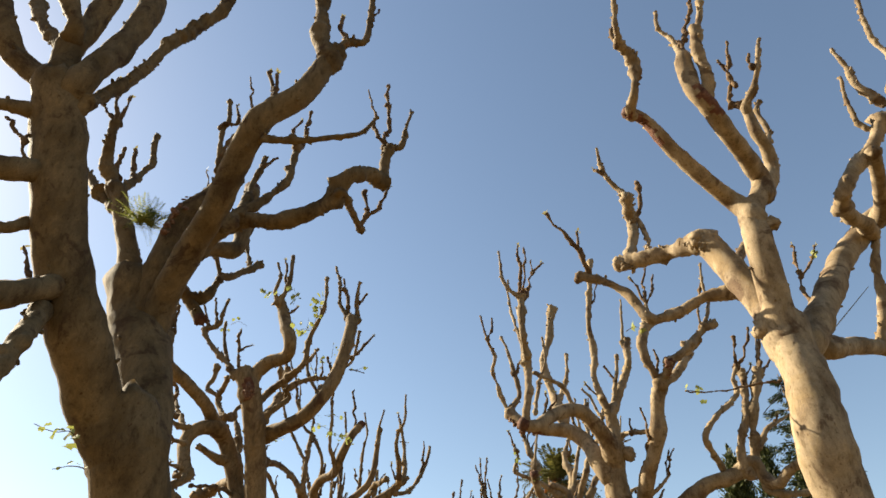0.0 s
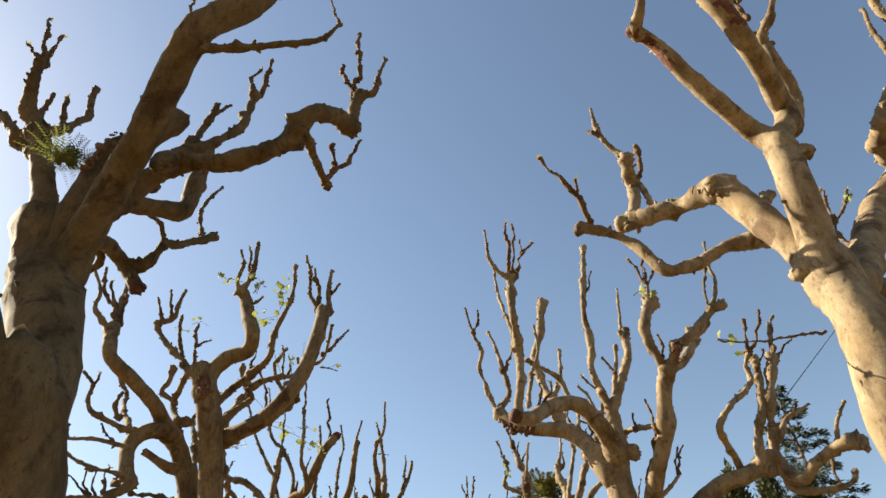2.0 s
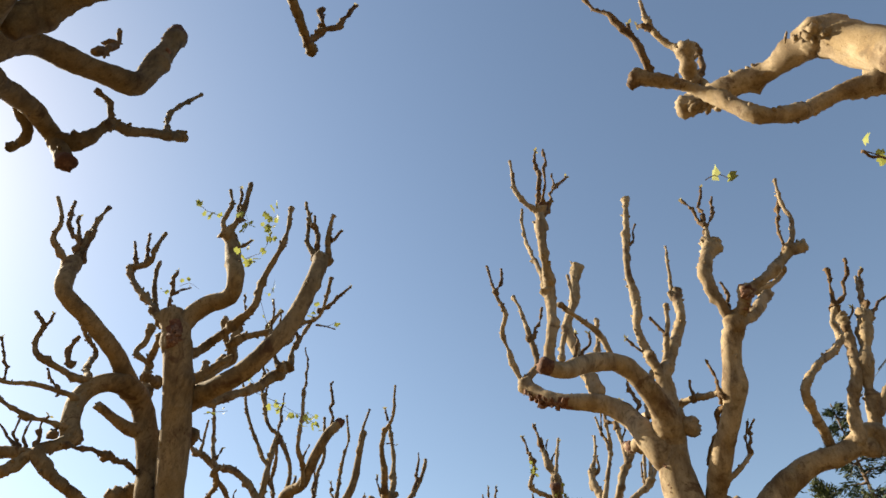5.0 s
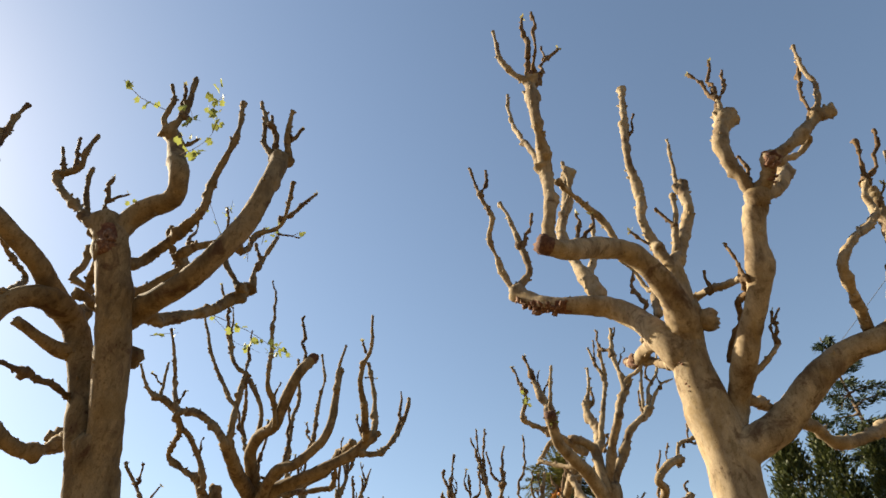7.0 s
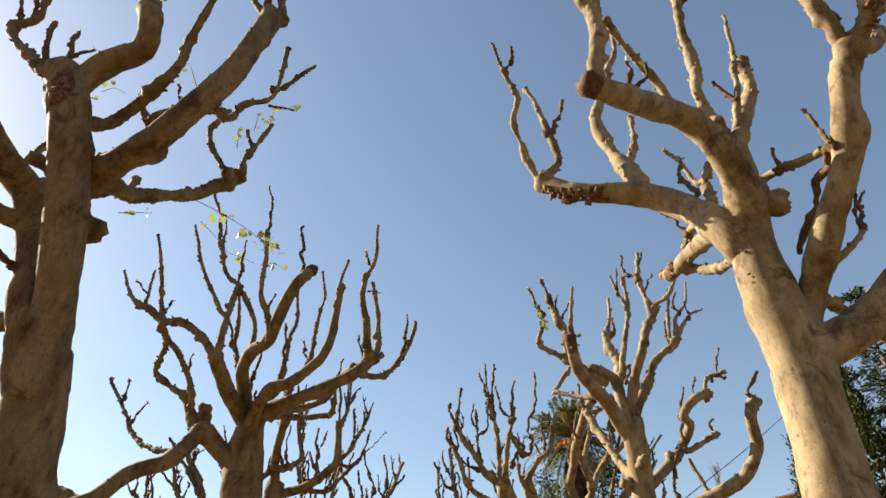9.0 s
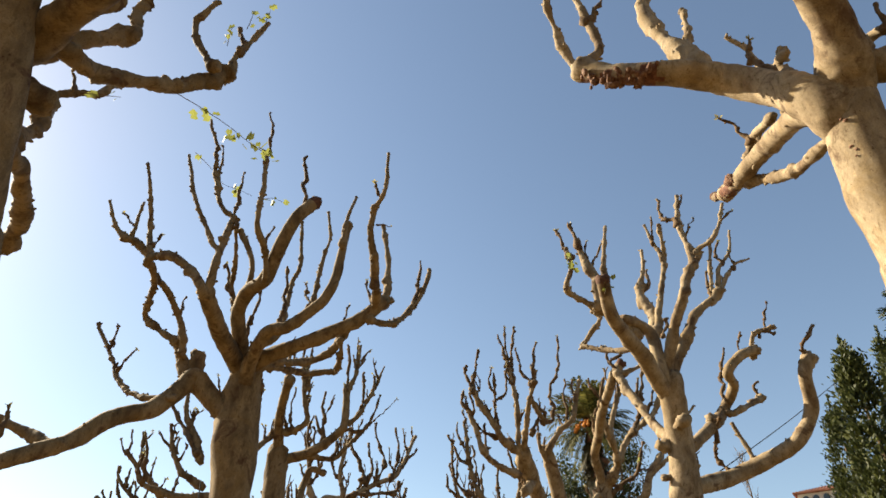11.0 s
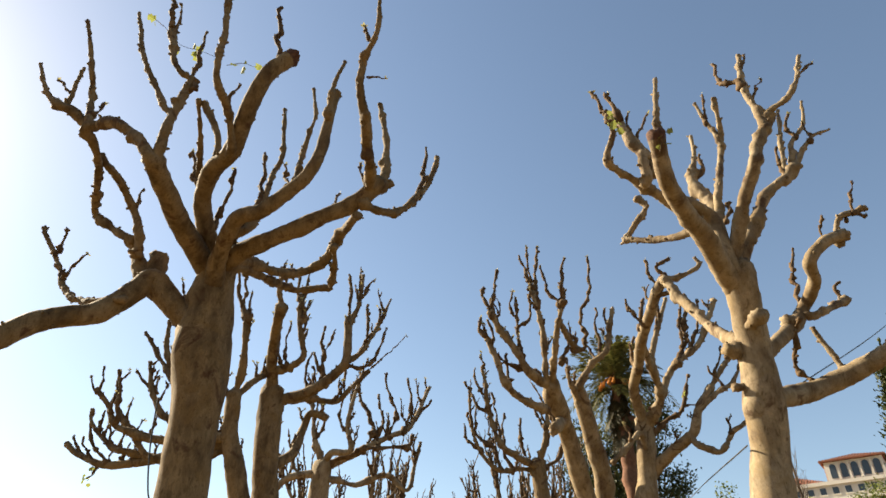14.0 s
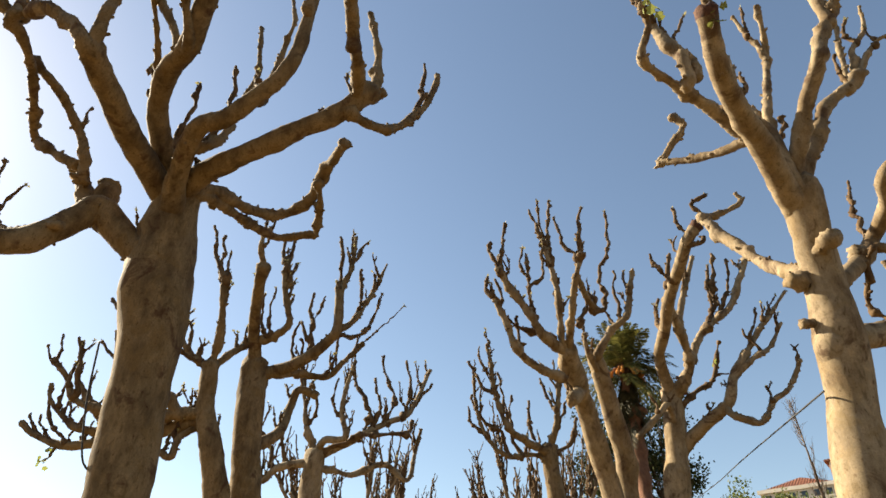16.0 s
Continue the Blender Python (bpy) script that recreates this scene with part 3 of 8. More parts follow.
b_e1 = limb(b_e, 0.060, 0.027, (-0.23, -1.07, 8.76), (-0.28, -1.14, 8.87), (-0.19, -1.32, 9.03), (-0.12, -1.52, 9.32), (0.02, -1.62, 9.84))
b_e2 = twig(b_e, 0.034, 0.020, (-0.22, -1.06, 8.92), (-0.33, -1.11, 8.94), (-0.39, -1.01, 9.24), (-0.29, -1.11, 9.63), (-0.44, -1.21, 9.89))
twig(b_e2, 0.031, 0.021, (-0.27, -1.11, 9.37), (-0.26, -1.11, 9.76), (-0.09, -1.11, 10.53))
twig(b_e1, 0.026, 0.015, (-0.16, -1.50, 9.28), (-0.18, -1.50, 9.48), (-0.14, -1.50, 9.64))
limb(b_e, 0.052, 0.034, (-0.20, -0.79, 7.69), (-0.11, -0.75, 7.78), (0.04, -0.80, 8.05), (0.13, -0.70, 8.57), (0.36, -0.50, 9.04), (0.34, -0.50, 9.51), (0.46, -0.50, 9.79))
b_g = limb(trunk, 0.189, 0.174, (-0.65, -0.66, 5.14), (-0.67, -0.58, 5.52), (-0.72, -0.32, 6.21), (-0.76, -0.10, 6.86), (-0.88, 0.02, 7.30), (-1.04, 0.05, 7.32))
b_g1 = limb(b_g, 0.113, 0.120, (-0.83, -0.03, 7.12), (-0.93, 0.02, 7.27), (-1.16, 0.55, 7.53), (-1.48, 0.79, 7.57), (-1.84, 1.11, 7.72))
b_g2 = limb(b_g1, 0.067, 0.100, (-1.64, 0.93, 7.63), (-1.67, 1.16, 7.82), (-1.25, 1.68, 8.93), (-1.37, 1.36, 9.20), (-1.40, 1.23, 9.34))
b_g3 = limb(b_g2, 0.067, 0.026, (-1.37, 1.34, 9.23), (-1.33, 1.37, 9.40), (-1.51, 1.41, 9.76), (-1.70, 1.31, 10.08), (-1.76, 1.18, 10.49))
twig(b_g3, 0.034, 0.023, (-1.63, 1.35, 9.94), (-1.69, 1.35, 9.98), (-1.84, 1.35, 10.09))
twig(b_g2, 0.047, 0.034, (-1.27, 1.62, 8.99), (-1.17, 1.62, 9.06), (-0.97, 1.62, 9.59), (-0.99, 1.62, 10.04))
limb(b_g2, 0.051, 0.040, (-1.29, 1.59, 8.99), (-1.18, 1.59, 9.10), (-1.05, 1.59, 8.60), (-1.11, 1.59, 8.41))
b_h = limb(b_g, 0.092, 0.052, (-0.72, -0.34, 6.15), (-0.70, -0.07, 6.32), (-1.08, 0.09, 6.40), (-1.54, 0.13, 6.17), (-1.91, 0.08, 6.02), (-2.12, 0.20, 6.50), (-2.40, 0.20, 6.71), (-2.77, 0.20, 6.81))
b_h1 = twig(b_h, 0.036, 0.020, (-2.57, 0.20, 6.75), (-2.63, 0.20, 6.78), (-2.71, 0.00, 7.01), (-2.93, -0.10, 7.28), (-3.17, -0.20, 7.65))
twig(b_h1, 0.022, 0.015, (-2.70, 0.02, 6.99), (-2.71, 0.02, 7.49))
limb(trunk, 0.126, 0.099, (-0.64, -0.67, 5.12), (-0.76, -0.61, 5.42), (-0.93, -0.60, 5.48))
limb(b_g, 0.078, 0.075, (-0.75, -0.16, 6.68), (-0.57, 0.10, 6.83), (-0.04, 0.70, 7.59), (0.33, 0.90, 8.04))
b_k = limb(trunk, 0.175, 0.168, (-0.65, -0.67, 5.09), (-0.31, -0.55, 5.37), (0.38, -0.20, 6.20), (1.15, 0.20, 7.16), (1.91, 0.40, 7.94), (2.39, 0.40, 8.24))
b_l = limb(b_k, 0.101, 0.084, (1.75, 0.36, 7.78), (1.58, 0.08, 7.60), (1.01, -0.45, 7.42), (0.55, -1.02, 7.25), (0.90, -1.08, 7.69), (1.26, -1.18, 8.12), (1.51, -1.28, 8.51))
limb(b_l, 0.072, 0.021, (1.66, -1.23, 8.79), (1.39, -1.29, 9.16), (1.31, -1.37, 9.52), (1.21, -1.41, 9.89))
limb(b_l, 0.042, 0.023, (1.27, -1.18, 8.14), (1.32, -1.19, 8.25), (1.17, -1.18, 8.48), (1.20, -1.18, 8.92), (1.30, -1.18, 9.50))
limb(b_l, 0.050, 0.029, (1.57, -1.48, 8.78), (1.95, -1.48, 9.56), (1.86, -1.48, 10.06), (2.06, -1.48, 11.12))
limb(b_k, 0.122, 0.079, (1.90, 0.40, 7.93), (1.85, 0.01, 7.80), (1.53, -0.59, 7.79), (1.05, -1.27, 7.81))
b_m = limb(trunk, 0.120, 0.084, (-0.17, -0.50, 5.25), (0.47, -0.15, 5.52), (1.28, 0.40, 5.77), (2.03, 0.70, 5.87))
limb(b_m, 0.068, 0.049, (1.04, 0.25, 5.70), (1.15, 0.31, 5.75), (1.43, 0.30, 6.40), (1.68, 0.30, 7.18), (1.85, 0.30, 7.61))
b_o = twig(b_k, 0.033, 0.018, (0.10, -0.33, 5.89), (0.11, -0.20, 6.03), (0.17, -0.10, 6.59), (0.25, -0.10, 7.13))
twig(b_o, 0.021, 0.011, (0.16, -0.10, 6.57), (0.41, -0.10, 6.83), (0.58, -0.10, 7.13))
twig(trunk, 0.013, 0.007, (-0.64, -0.20, 5.01), (-1.02, -0.30, 4.91), (-1.38, -0.40, 4.79), (-1.71, -0.50, 4.71), (-1.98, -0.60, 4.68))
scar(b_g, 0.091, 16, (-0.96, 0.02, 7.25), (-1.23, 0.08, 7.28), (-1.10, -0.07, 7.18), (-0.91, -0.16, 6.99), wood=BARK)
scar(b_g1, 0.088, 10, (-1.74, 1.02, 7.68), (-1.85, 1.03, 7.63), (-1.79, 1.01, 7.56), (-1.65, 0.91, 7.47), wood=BARK)

# pollarded plane tree
tree = plane_tree(-3.38, 13.75, "pollarded plane tree with twin stems and sparse fresh leaves on shoots")
# shade on this tree is put into its bark colour
SKIN[0] = SHADED_BARK
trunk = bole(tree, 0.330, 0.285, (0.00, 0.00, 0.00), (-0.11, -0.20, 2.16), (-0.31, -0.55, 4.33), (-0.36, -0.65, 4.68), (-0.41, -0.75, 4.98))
b_m1 = limb(trunk, 0.205, 0.215, (-0.26, -0.62, 4.11), (-0.34, -0.64, 4.60), (-0.29, -0.80, 5.06), (-0.36, -0.95, 5.63), (-0.43, -1.14, 6.21), (-0.55, -1.35, 6.82), (-0.70, -1.47, 7.36), (-0.88, -1.52, 7.87))
flaked(b_m1, 0.11, (-0.70, -1.65, 7.50), (-0.64, -1.64, 7.24))
b_m2 = limb(trunk, 0.150, 0.160, (-0.27, -0.63, 4.11), (-0.48, -0.63, 4.54), (-0.67, -0.73, 5.09), (-0.82, -0.65, 5.55), (-0.94, -0.65, 5.99), (-1.11, -0.68, 6.48), (-1.27, -0.78, 6.73), (-1.40, -1.03, 6.83))
b_a1 = limb(b_m2, 0.133, 0.119, (-1.28, -0.81, 6.75), (-1.36, -1.07, 6.80), (-1.49, -1.56, 7.08), (-1.75, -2.08, 7.30), (-2.08, -2.45, 7.53), (-2.26, -2.38, 7.98), (-2.36, -2.25, 8.28))
limb(b_a1, 0.056, 0.027, (-2.29, -2.34, 8.08), (-2.32, -2.34, 8.16), (-2.60, -2.54, 8.46), (-2.59, -2.64, 8.83), (-2.91, -2.64, 9.40))
twig(b_a1, 0.043, 0.024, (-2.31, -2.31, 8.14), (-2.35, -2.27, 8.24), (-2.43, -2.28, 8.73), (-2.73, -2.28, 9.05), (-2.90, -2.28, 9.70))
b_a1c = limb(b_a1, 0.063, 0.035, (-2.31, -2.32, 8.13), (-2.33, -2.26, 8.26), (-2.39, -2.18, 8.82), (-2.46, -2.08, 9.33), (-2.41, -2.08, 9.76))
twig(b_a1c, 0.040, 0.027, (-2.34, -2.24, 8.38), (-2.28, -2.22, 8.47), (-2.30, -2.22, 8.79), (-2.32, -2.22, 9.05))
twig(b_a1c, 0.036, 0.023, (-2.38, -2.20, 8.71), (-2.46, -2.19, 8.78), (-2.62, -2.19, 9.07), (-2.74, -2.19, 9.41))
b_a2 = limb(b_m2, 0.154, 0.118, (-1.28, -0.80, 6.75), (-1.34, -1.25, 6.73), (-1.60, -1.45, 6.60), (-1.74, -1.55, 6.29), (-1.58, -1.72, 5.86), (-1.43, -1.73, 5.54))
b_a3 = limb(b_a2, 0.090, 0.063, (-1.52, -1.72, 5.72), (-1.42, -1.76, 5.57), (-1.58, -2.00, 5.31), (-1.72, -2.10, 5.09), (-1.82, -2.20, 4.89))
limb(b_a3, 0.064, 0.070, (-1.56, -1.97, 5.35), (-1.63, -2.02, 5.22), (-1.96, -2.10, 5.20), (-2.30, -2.20, 5.21), (-2.74, -2.40, 5.22))
limb(b_a3, 0.064, 0.083, (-1.58, -2.00, 5.31), (-1.55, -2.04, 5.16), (-1.23, -1.85, 4.92), (-1.13, -0.95, 4.83), (-0.96, -0.35, 5.18))
limb(b_a2, 0.060, 0.033, (-1.62, -1.47, 6.56), (-1.89, -1.21, 6.63), (-2.64, -0.35, 7.61), (-2.94, 0.14, 8.22), (-2.65, -0.81, 7.99), (-2.52, -1.18, 7.91))
b_a7 = limb(b_a2, 0.057, 0.026, (-1.62, -1.46, 6.57), (-1.85, -1.62, 6.58), (-2.01, -1.72, 6.66), (-2.32, -1.93, 6.74), (-2.50, -1.93, 7.00), (-2.52, -1.93, 7.30), (-2.76, -1.93, 7.56))
twig(b_a7, 0.025, 0.017, (-2.52, -1.93, 7.26), (-2.45, -1.93, 7.52))
twig(b_a7, 0.041, 0.030, (-1.93, -1.70, 6.73), (-2.10, -1.70, 6.99), (-2.06, -1.70, 7.26))
b_a8 = limb(b_a2, 0.043, 0.024, (-1.71, -1.60, 6.18), (-1.68, -1.80, 6.18), (-2.14, -2.00, 6.24), (-2.56, -2.10, 6.23), (-2.84, -2.20, 6.47), (-3.00, -2.20, 6.79))
twig(b_a8, 0.019, 0.012, (-2.52, -2.09, 6.23), (-2.65, -2.09, 6.58), (-2.92, -2.09, 6.96))
twig(b_a8, 0.020, 0.012, (-1.85, -1.88, 6.26), (-2.05, -1.88, 6.43), (-2.15, -1.88, 6.57))
b_a9 = limb(b_a2, 0.046, 0.019, (-1.53, -1.73, 5.76), (-1.54, -1.87, 5.68), (-1.92, -2.07, 5.72), (-2.25, -2.17, 5.84), (-2.50, -2.17, 6.04), (-2.61, -2.17, 6.24))
twig(b_a9, 0.036, 0.040, (-1.53, -1.79, 5.73), (-1.54, -1.87, 5.68), (-1.56, -1.97, 5.52), (-1.45, -2.07, 5.44))
twig(b_a3, 0.025, 0.014, (-1.76, -2.09, 5.17), (-1.96, -2.09, 5.37), (-2.30, -2.09, 5.61))
twig(b_a3, 0.021, 0.012, (-1.75, -2.09, 5.19), (-1.96, -2.09, 5.45), (-2.04, -2.09, 5.71))
twig(b_a3, 0.025, 0.015, (-1.64, -2.03, 5.28), (-1.73, -2.03, 5.61), (-1.68, -2.03, 5.74))
twig(b_a3, 0.021, 0.012, (-1.73, -2.08, 5.19), (-1.82, -2.08, 5.42), (-1.87, -2.08, 5.67))
twig(b_m2, 0.032, 0.037, (-1.10, -2.34, 5.19), (-0.94, -1.73, 5.35), (-0.87, -0.73, 5.58))
limb(b_m2, 0.164, 0.052, (-0.89, -0.65, 5.83), (-1.01, -0.64, 6.18), (-1.27, -0.93, 6.18), (-1.49, -1.43, 6.25))
b_b1 = limb(b_m1, 0.162, 0.116, (-0.66, -1.44, 7.19), (-0.74, -1.42, 7.53), (-0.39, -1.47, 8.04), (-0.02, -1.60, 8.17), (0.07, -1.79, 8.44), (-0.19, -1.63, 9.08), (-0.35, -1.65, 9.54))
limb(b_b1, 0.058, 0.025, (-0.28, -1.65, 9.34), (-0.31, -1.73, 9.41), (-0.41, -1.85, 9.66), (-0.36, -1.89, 10.07), (-0.46, -1.92, 10.42))
b_b1b = limb(b_b1, 0.068, 0.036, (-0.28, -1.65, 9.32), (-0.28, -1.73, 9.42), (-0.19, -1.81, 9.70), (-0.14, -1.84, 10.13), (-0.16, -1.86, 10.68))
twig(b_b1b, 0.034, 0.025, (-0.19, -1.81, 9.70), (-0.17, -1.82, 9.78), (-0.24, -1.82, 10.16), (-0.33, -1.82, 10.59))
twig(b_b1, 0.039, 0.024, (-0.17, -1.65, 9.02), (-0.16, -1.65, 9.13), (-0.01, -1.65, 9.22), (0.09, -1.65, 9.39))
b_b2 = limb(b_m1, 0.080, 0.041, (-0.58, -1.38, 6.94), (-0.61, -1.35, 7.15), (-0.48, -0.97, 7.55), (-0.16, -1.05, 7.80), (0.34, -1.40, 8.11), (0.43, -1.45, 8.68), (0.70, -1.74, 9.35), (0.69, -1.78, 10.10))
limb(b_b2, 0.058, 0.038, (-0.28, -0.88, 8.30), (-0.22, -0.83, 7.97), (-0.12, -0.63, 7.67))
b_b2b = limb(b_b2, 0.061, 0.043, (-0.08, -0.86, 7.74), (0.39, -0.78, 8.02), (0.73, -0.68, 8.11))
twig(b_b2b, 0.023, 0.015, (0.48, -0.75, 8.06), (0.50, -0.75, 8.41), (0.42, -0.75, 8.80))
twig(b_b2b, 0.023, 0.014, (0.62, -0.71, 8.12), (0.62, -0.71, 8.37), (0.57, -0.71, 8.56))
limb(b_m1, 0.066, 0.051, (-0.58, -0.77, 7.05), (-0.26, -0.75, 7.36), (-0.02, -0.71, 7.62), (-0.10, -0.84, 7.78))
b_b4 = limb(b_m1, 0.164, 0.128, (-0.57, -0.85, 6.59), (-0.07, -1.15, 6.67), (0.43, -1.40, 6.84), (0.83, -1.55, 7.21), (1.11, -1.55, 7.73), (1.25, -1.50, 8.47), (1.29, -1.35, 9.29))
b_b4a = limb(b_b4, 0.054, 0.026, (1.28, -1.39, 9.12), (1.27, -1.31, 9.22), (0.98, -1.28, 9.69), (0.92, -1.33, 10.24), (0.78, -1.33, 10.75))
twig(b_b4a, 0.044, 0.031, (1.21, -1.28, 9.27), (1.16, -1.28, 9.34), (1.11, -1.28, 9.99), (0.99, -1.28, 10.42))
b_b4c = limb(b_b4, 0.064, 0.031, (1.29, -1.36, 9.21), (1.39, -1.31, 9.28), (1.37, -1.42, 9.64), (1.44, -1.60, 10.11))
twig(b_b4c, 0.035, 0.026, (1.37, -1.41, 9.60), (1.38, -1.41, 9.66), (1.49, -1.41, 9.77), (1.60, -1.41, 9.90))
b_b4e = limb(b_b4, 0.057, 0.026, (0.87, -1.56, 7.28), (0.81, -1.43, 7.52), (0.87, -0.85, 7.79), (0.94, -0.65, 8.31), (1.20, -0.55, 8.51), (1.32, -0.63, 8.71), (1.42, -0.88, 9.22))
twig(b_b4e, 0.036, 0.021, (1.28, -0.60, 8.64), (1.26, -0.58, 8.71), (1.49, -0.53, 8.98), (1.73, -0.50, 9.33))
twig(b_b4e, 0.016, 0.009, (1.22, -0.56, 8.38), (1.44, -0.56, 8.34), (1.58, -0.56, 8.29))
b_b4h = limb(b_m1, 0.092, 0.076, (-0.46, -1.19, 6.35), (-0.36, -0.95, 6.61), (-0.30, -0.25, 7.08), (-0.01, 0.35, 7.60), (0.30, 0.70, 8.10), (0.46, 0.85, 8.42))
limb(b_b4h, 0.064, 0.030, (0.40, 0.79, 8.30), (0.46, 0.85, 8.42), (0.49, 0.85, 8.82), (0.66, 0.90, 9.39), (0.75, 0.90, 9.67))
limb(b_b4h, 0.059, 0.032, (0.50, 0.55, 8.13), (0.12, 0.55, 8.66), (-0.02, 0.50, 9.07), (0.11, 0.45, 9.28), (0.22, 0.45, 9.48))
twig(b_b4h, 0.040, 0.023, (0.52, 0.85, 8.84), (0.49, 0.85, 9.22), (0.39, 0.85, 9.46))
b_b4l = limb(b_m1, 0.077, 0.091, (-0.43, -1.15, 6.21), (-0.52, -0.85, 6.54), (-0.52, -0.45, 7.26), (-0.37, -0.06, 7.98))
b_b4n = limb(b_b4l, 0.074, 0.066, (-0.40, -0.13, 7.85), (-0.30, -0.06, 8.03), (-0.40, -0.05, 8.39), (-0.33, -0.05, 8.69))
twig(b_b4n, 0.029, 0.017, (-0.36, -0.05, 8.56), (-0.40, -0.05, 8.63), (-0.35, -0.05, 9.07), (-0.43, -0.05, 9.47))
limb(b_m1, 0.152, 0.123, (-0.51, -0.66, 6.26), (-0.34, -0.55, 6.19))
b_kl = limb(b_m1, 0.083, 0.051, (-1.09, 0.04, 6.22), (-1.36, 0.55, 7.12), (-1.68, 0.85, 7.92), (-1.52, 1.05, 8.26), (-1.37, 1.15, 8.36), (-1.35, 1.25, 8.76))
twig(b_kl, 0.030, 0.021, (-1.57, 0.99, 8.16), (-1.59, 0.99, 8.25), (-1.76, 0.99, 8.61))
limb(b_m1, 0.097, 0.109, (-0.92, -0.17, 6.04), (-1.20, 0.44, 6.31), (-1.58, 1.15, 6.38), (-1.93, 1.65, 6.45), (-2.33, 1.95, 6.42), (-2.60, 1.85, 6.22))
b_b5 = limb(b_m1, 0.064, 0.053, (-0.70, -1.47, 7.32), (-0.73, -1.54, 7.48), (-0.96, -1.60, 7.70), (-1.45, -1.47, 8.23), (-1.91, -1.37, 8.75), (-2.01, -1.36, 9.00))
b_b5a = limb(b_b5, 0.049, 0.030, (-1.95, -1.37, 8.86), (-1.98, -1.37, 8.96), (-1.67, -1.44, 9.05), (-1.61, -1.54, 9.32), (-1.55, -1.54, 9.68))
twig(b_b5, 0.034, 0.025, (-1.97, -1.36, 8.91), (-1.93, -1.36, 8.99), (-2.03, -1.36, 9.31), (-2.17, -1.36, 9.63))
twig(b_b5a, 0.034, 0.020, (-1.77, -1.42, 9.02), (-1.72, -1.43, 9.05), (-1.81, -1.43, 9.41), (-1.90, -1.43, 9.76))
limb(b_m1, 0.050, 0.030, (-1.13, -1.23, 7.79), (-1.37, -1.24, 8.27), (-1.55, -1.25, 8.81), (-1.61, -1.25, 9.25))
b_b5e = twig(b_m1, 0.045, 0.025, (-1.06, -1.23, 7.83), (-1.17, -1.25, 8.49), (-1.22, -1.25, 9.03))
twig(b_b5e, 0.024, 0.014, (-1.15, -1.25, 8.49), (-1.03, -1.25, 8.59), (-0.88, -1.25, 8.63))
b_b6 = limb(b_m2, 0.065, 0.055, (-1.17, -0.72, 6.58), (-1.38, -0.35, 7.00), (-1.99, 0.43, 8.04), (-1.82, 0.05, 8.20), (-1.62, -0.28, 8.34))
limb(b_b6, 0.059, 0.047, (-1.97, 0.38, 8.03), (-1.99, 0.38, 8.13), (-2.27, 0.28, 8.31), (-2.18, 0.28, 8.59), (-2.16, 0.18, 8.90))
limb(b_b6, 0.079, 0.065, (-1.45, -0.05, 7.44), (-1.33, -0.54, 7.23), (-1.31, -0.81, 7.12))
scar(b_m1, 0.117, 26, (-0.71, -1.48, 7.37), (-0.62, -1.67, 7.41), (-0.58, -1.67, 7.16))
SKIN[0] = BARK

# pollarded plane tree
tree = plane_tree(3.56, 13.38, "pollarded plane tree with thick leaning trunk and red-brown cut ends")
trunk = bole(tree, 0.360, 0.220, (0.00, 0.00, 0.00), (0.03, -0.07, 2.05), (0.08, -0.18, 4.09), (0.10, -0.23, 4.59), (0.04, -0.28, 5.07), (-0.05, -0.38, 5.60), (-0.06, -0.48, 6.12), (-0.05, -0.68, 6.43))
b_d1 = limb(trunk, 0.148, 0.133, (0.07, -0.26, 4.82), (0.38, -0.28, 5.21), (0.43, -0.88, 5.64), (0.57, -1.38, 6.19), (0.67, -1.68, 6.83), (0.76, -1.88, 7.22))
b_d1a = limb(b_d1, 0.087, 0.102, (0.71, -1.79, 7.03), (0.75, -1.87, 7.19), (0.58, -1.98, 7.43), (0.48, -2.08, 7.81), (0.56, -2.10, 8.24), (0.72, -2.08, 8.63))
b_d1a1 = limb(b_d1a, 0.050, 0.030, (0.62, -2.10, 8.38), (0.66, -2.09, 8.49), (0.74, -2.08, 8.88), (0.76, -2.08, 9.22))
twig(b_d1a1, 0.032, 0.019, (0.75, -2.08, 8.97), (0.76, -2.08, 9.02), (0.67, -2.08, 9.36), (0.52, -2.08, 9.63))
twig(b_d1a1, 0.029, 0.016, (0.76, -2.08, 9.09), (0.76, -2.08, 9.15), (0.80, -2.08, 9.50), (0.93, -2.08, 9.94))
twig(b_d1a1, 0.032, 0.019, (0.73, -2.08, 8.82), (0.75, -2.08, 8.88), (0.93, -2.08, 9.28), (1.05, -2.08, 9.71))
b_d1b = cut_limb(b_d1, 0.113, 0.096, (0.71, -1.78, 7.02), (0.77, -1.88, 7.21), (0.81, -2.18, 7.31), (0.88, -2.33, 7.50))
b_d1c = limb(b_d1b, 0.074, 0.073, (0.83, -2.22, 7.36), (0.89, -2.32, 7.47), (1.26, -2.38, 7.75), (1.63, -2.38, 8.13), (1.93, -2.38, 8.30))
limb(b_d1c, 0.045, 0.020, (1.65, -2.38, 8.14), (1.72, -2.38, 8.25), (1.90, -2.43, 8.73), (1.90, -2.43, 9.21), (1.99, -2.43, 9.76))
twig(b_d1c, 0.033, 0.022, (1.61, -2.38, 8.11), (1.61, -2.38, 8.25), (1.68, -2.38, 8.69), (1.95, -2.38, 9.42))
limb(b_d1, 0.098, 0.086, (0.72, -1.79, 7.04), (0.77, -1.92, 7.18), (1.12, -1.84, 7.41), (1.55, -1.54, 8.00), (1.65, -1.44, 8.35))
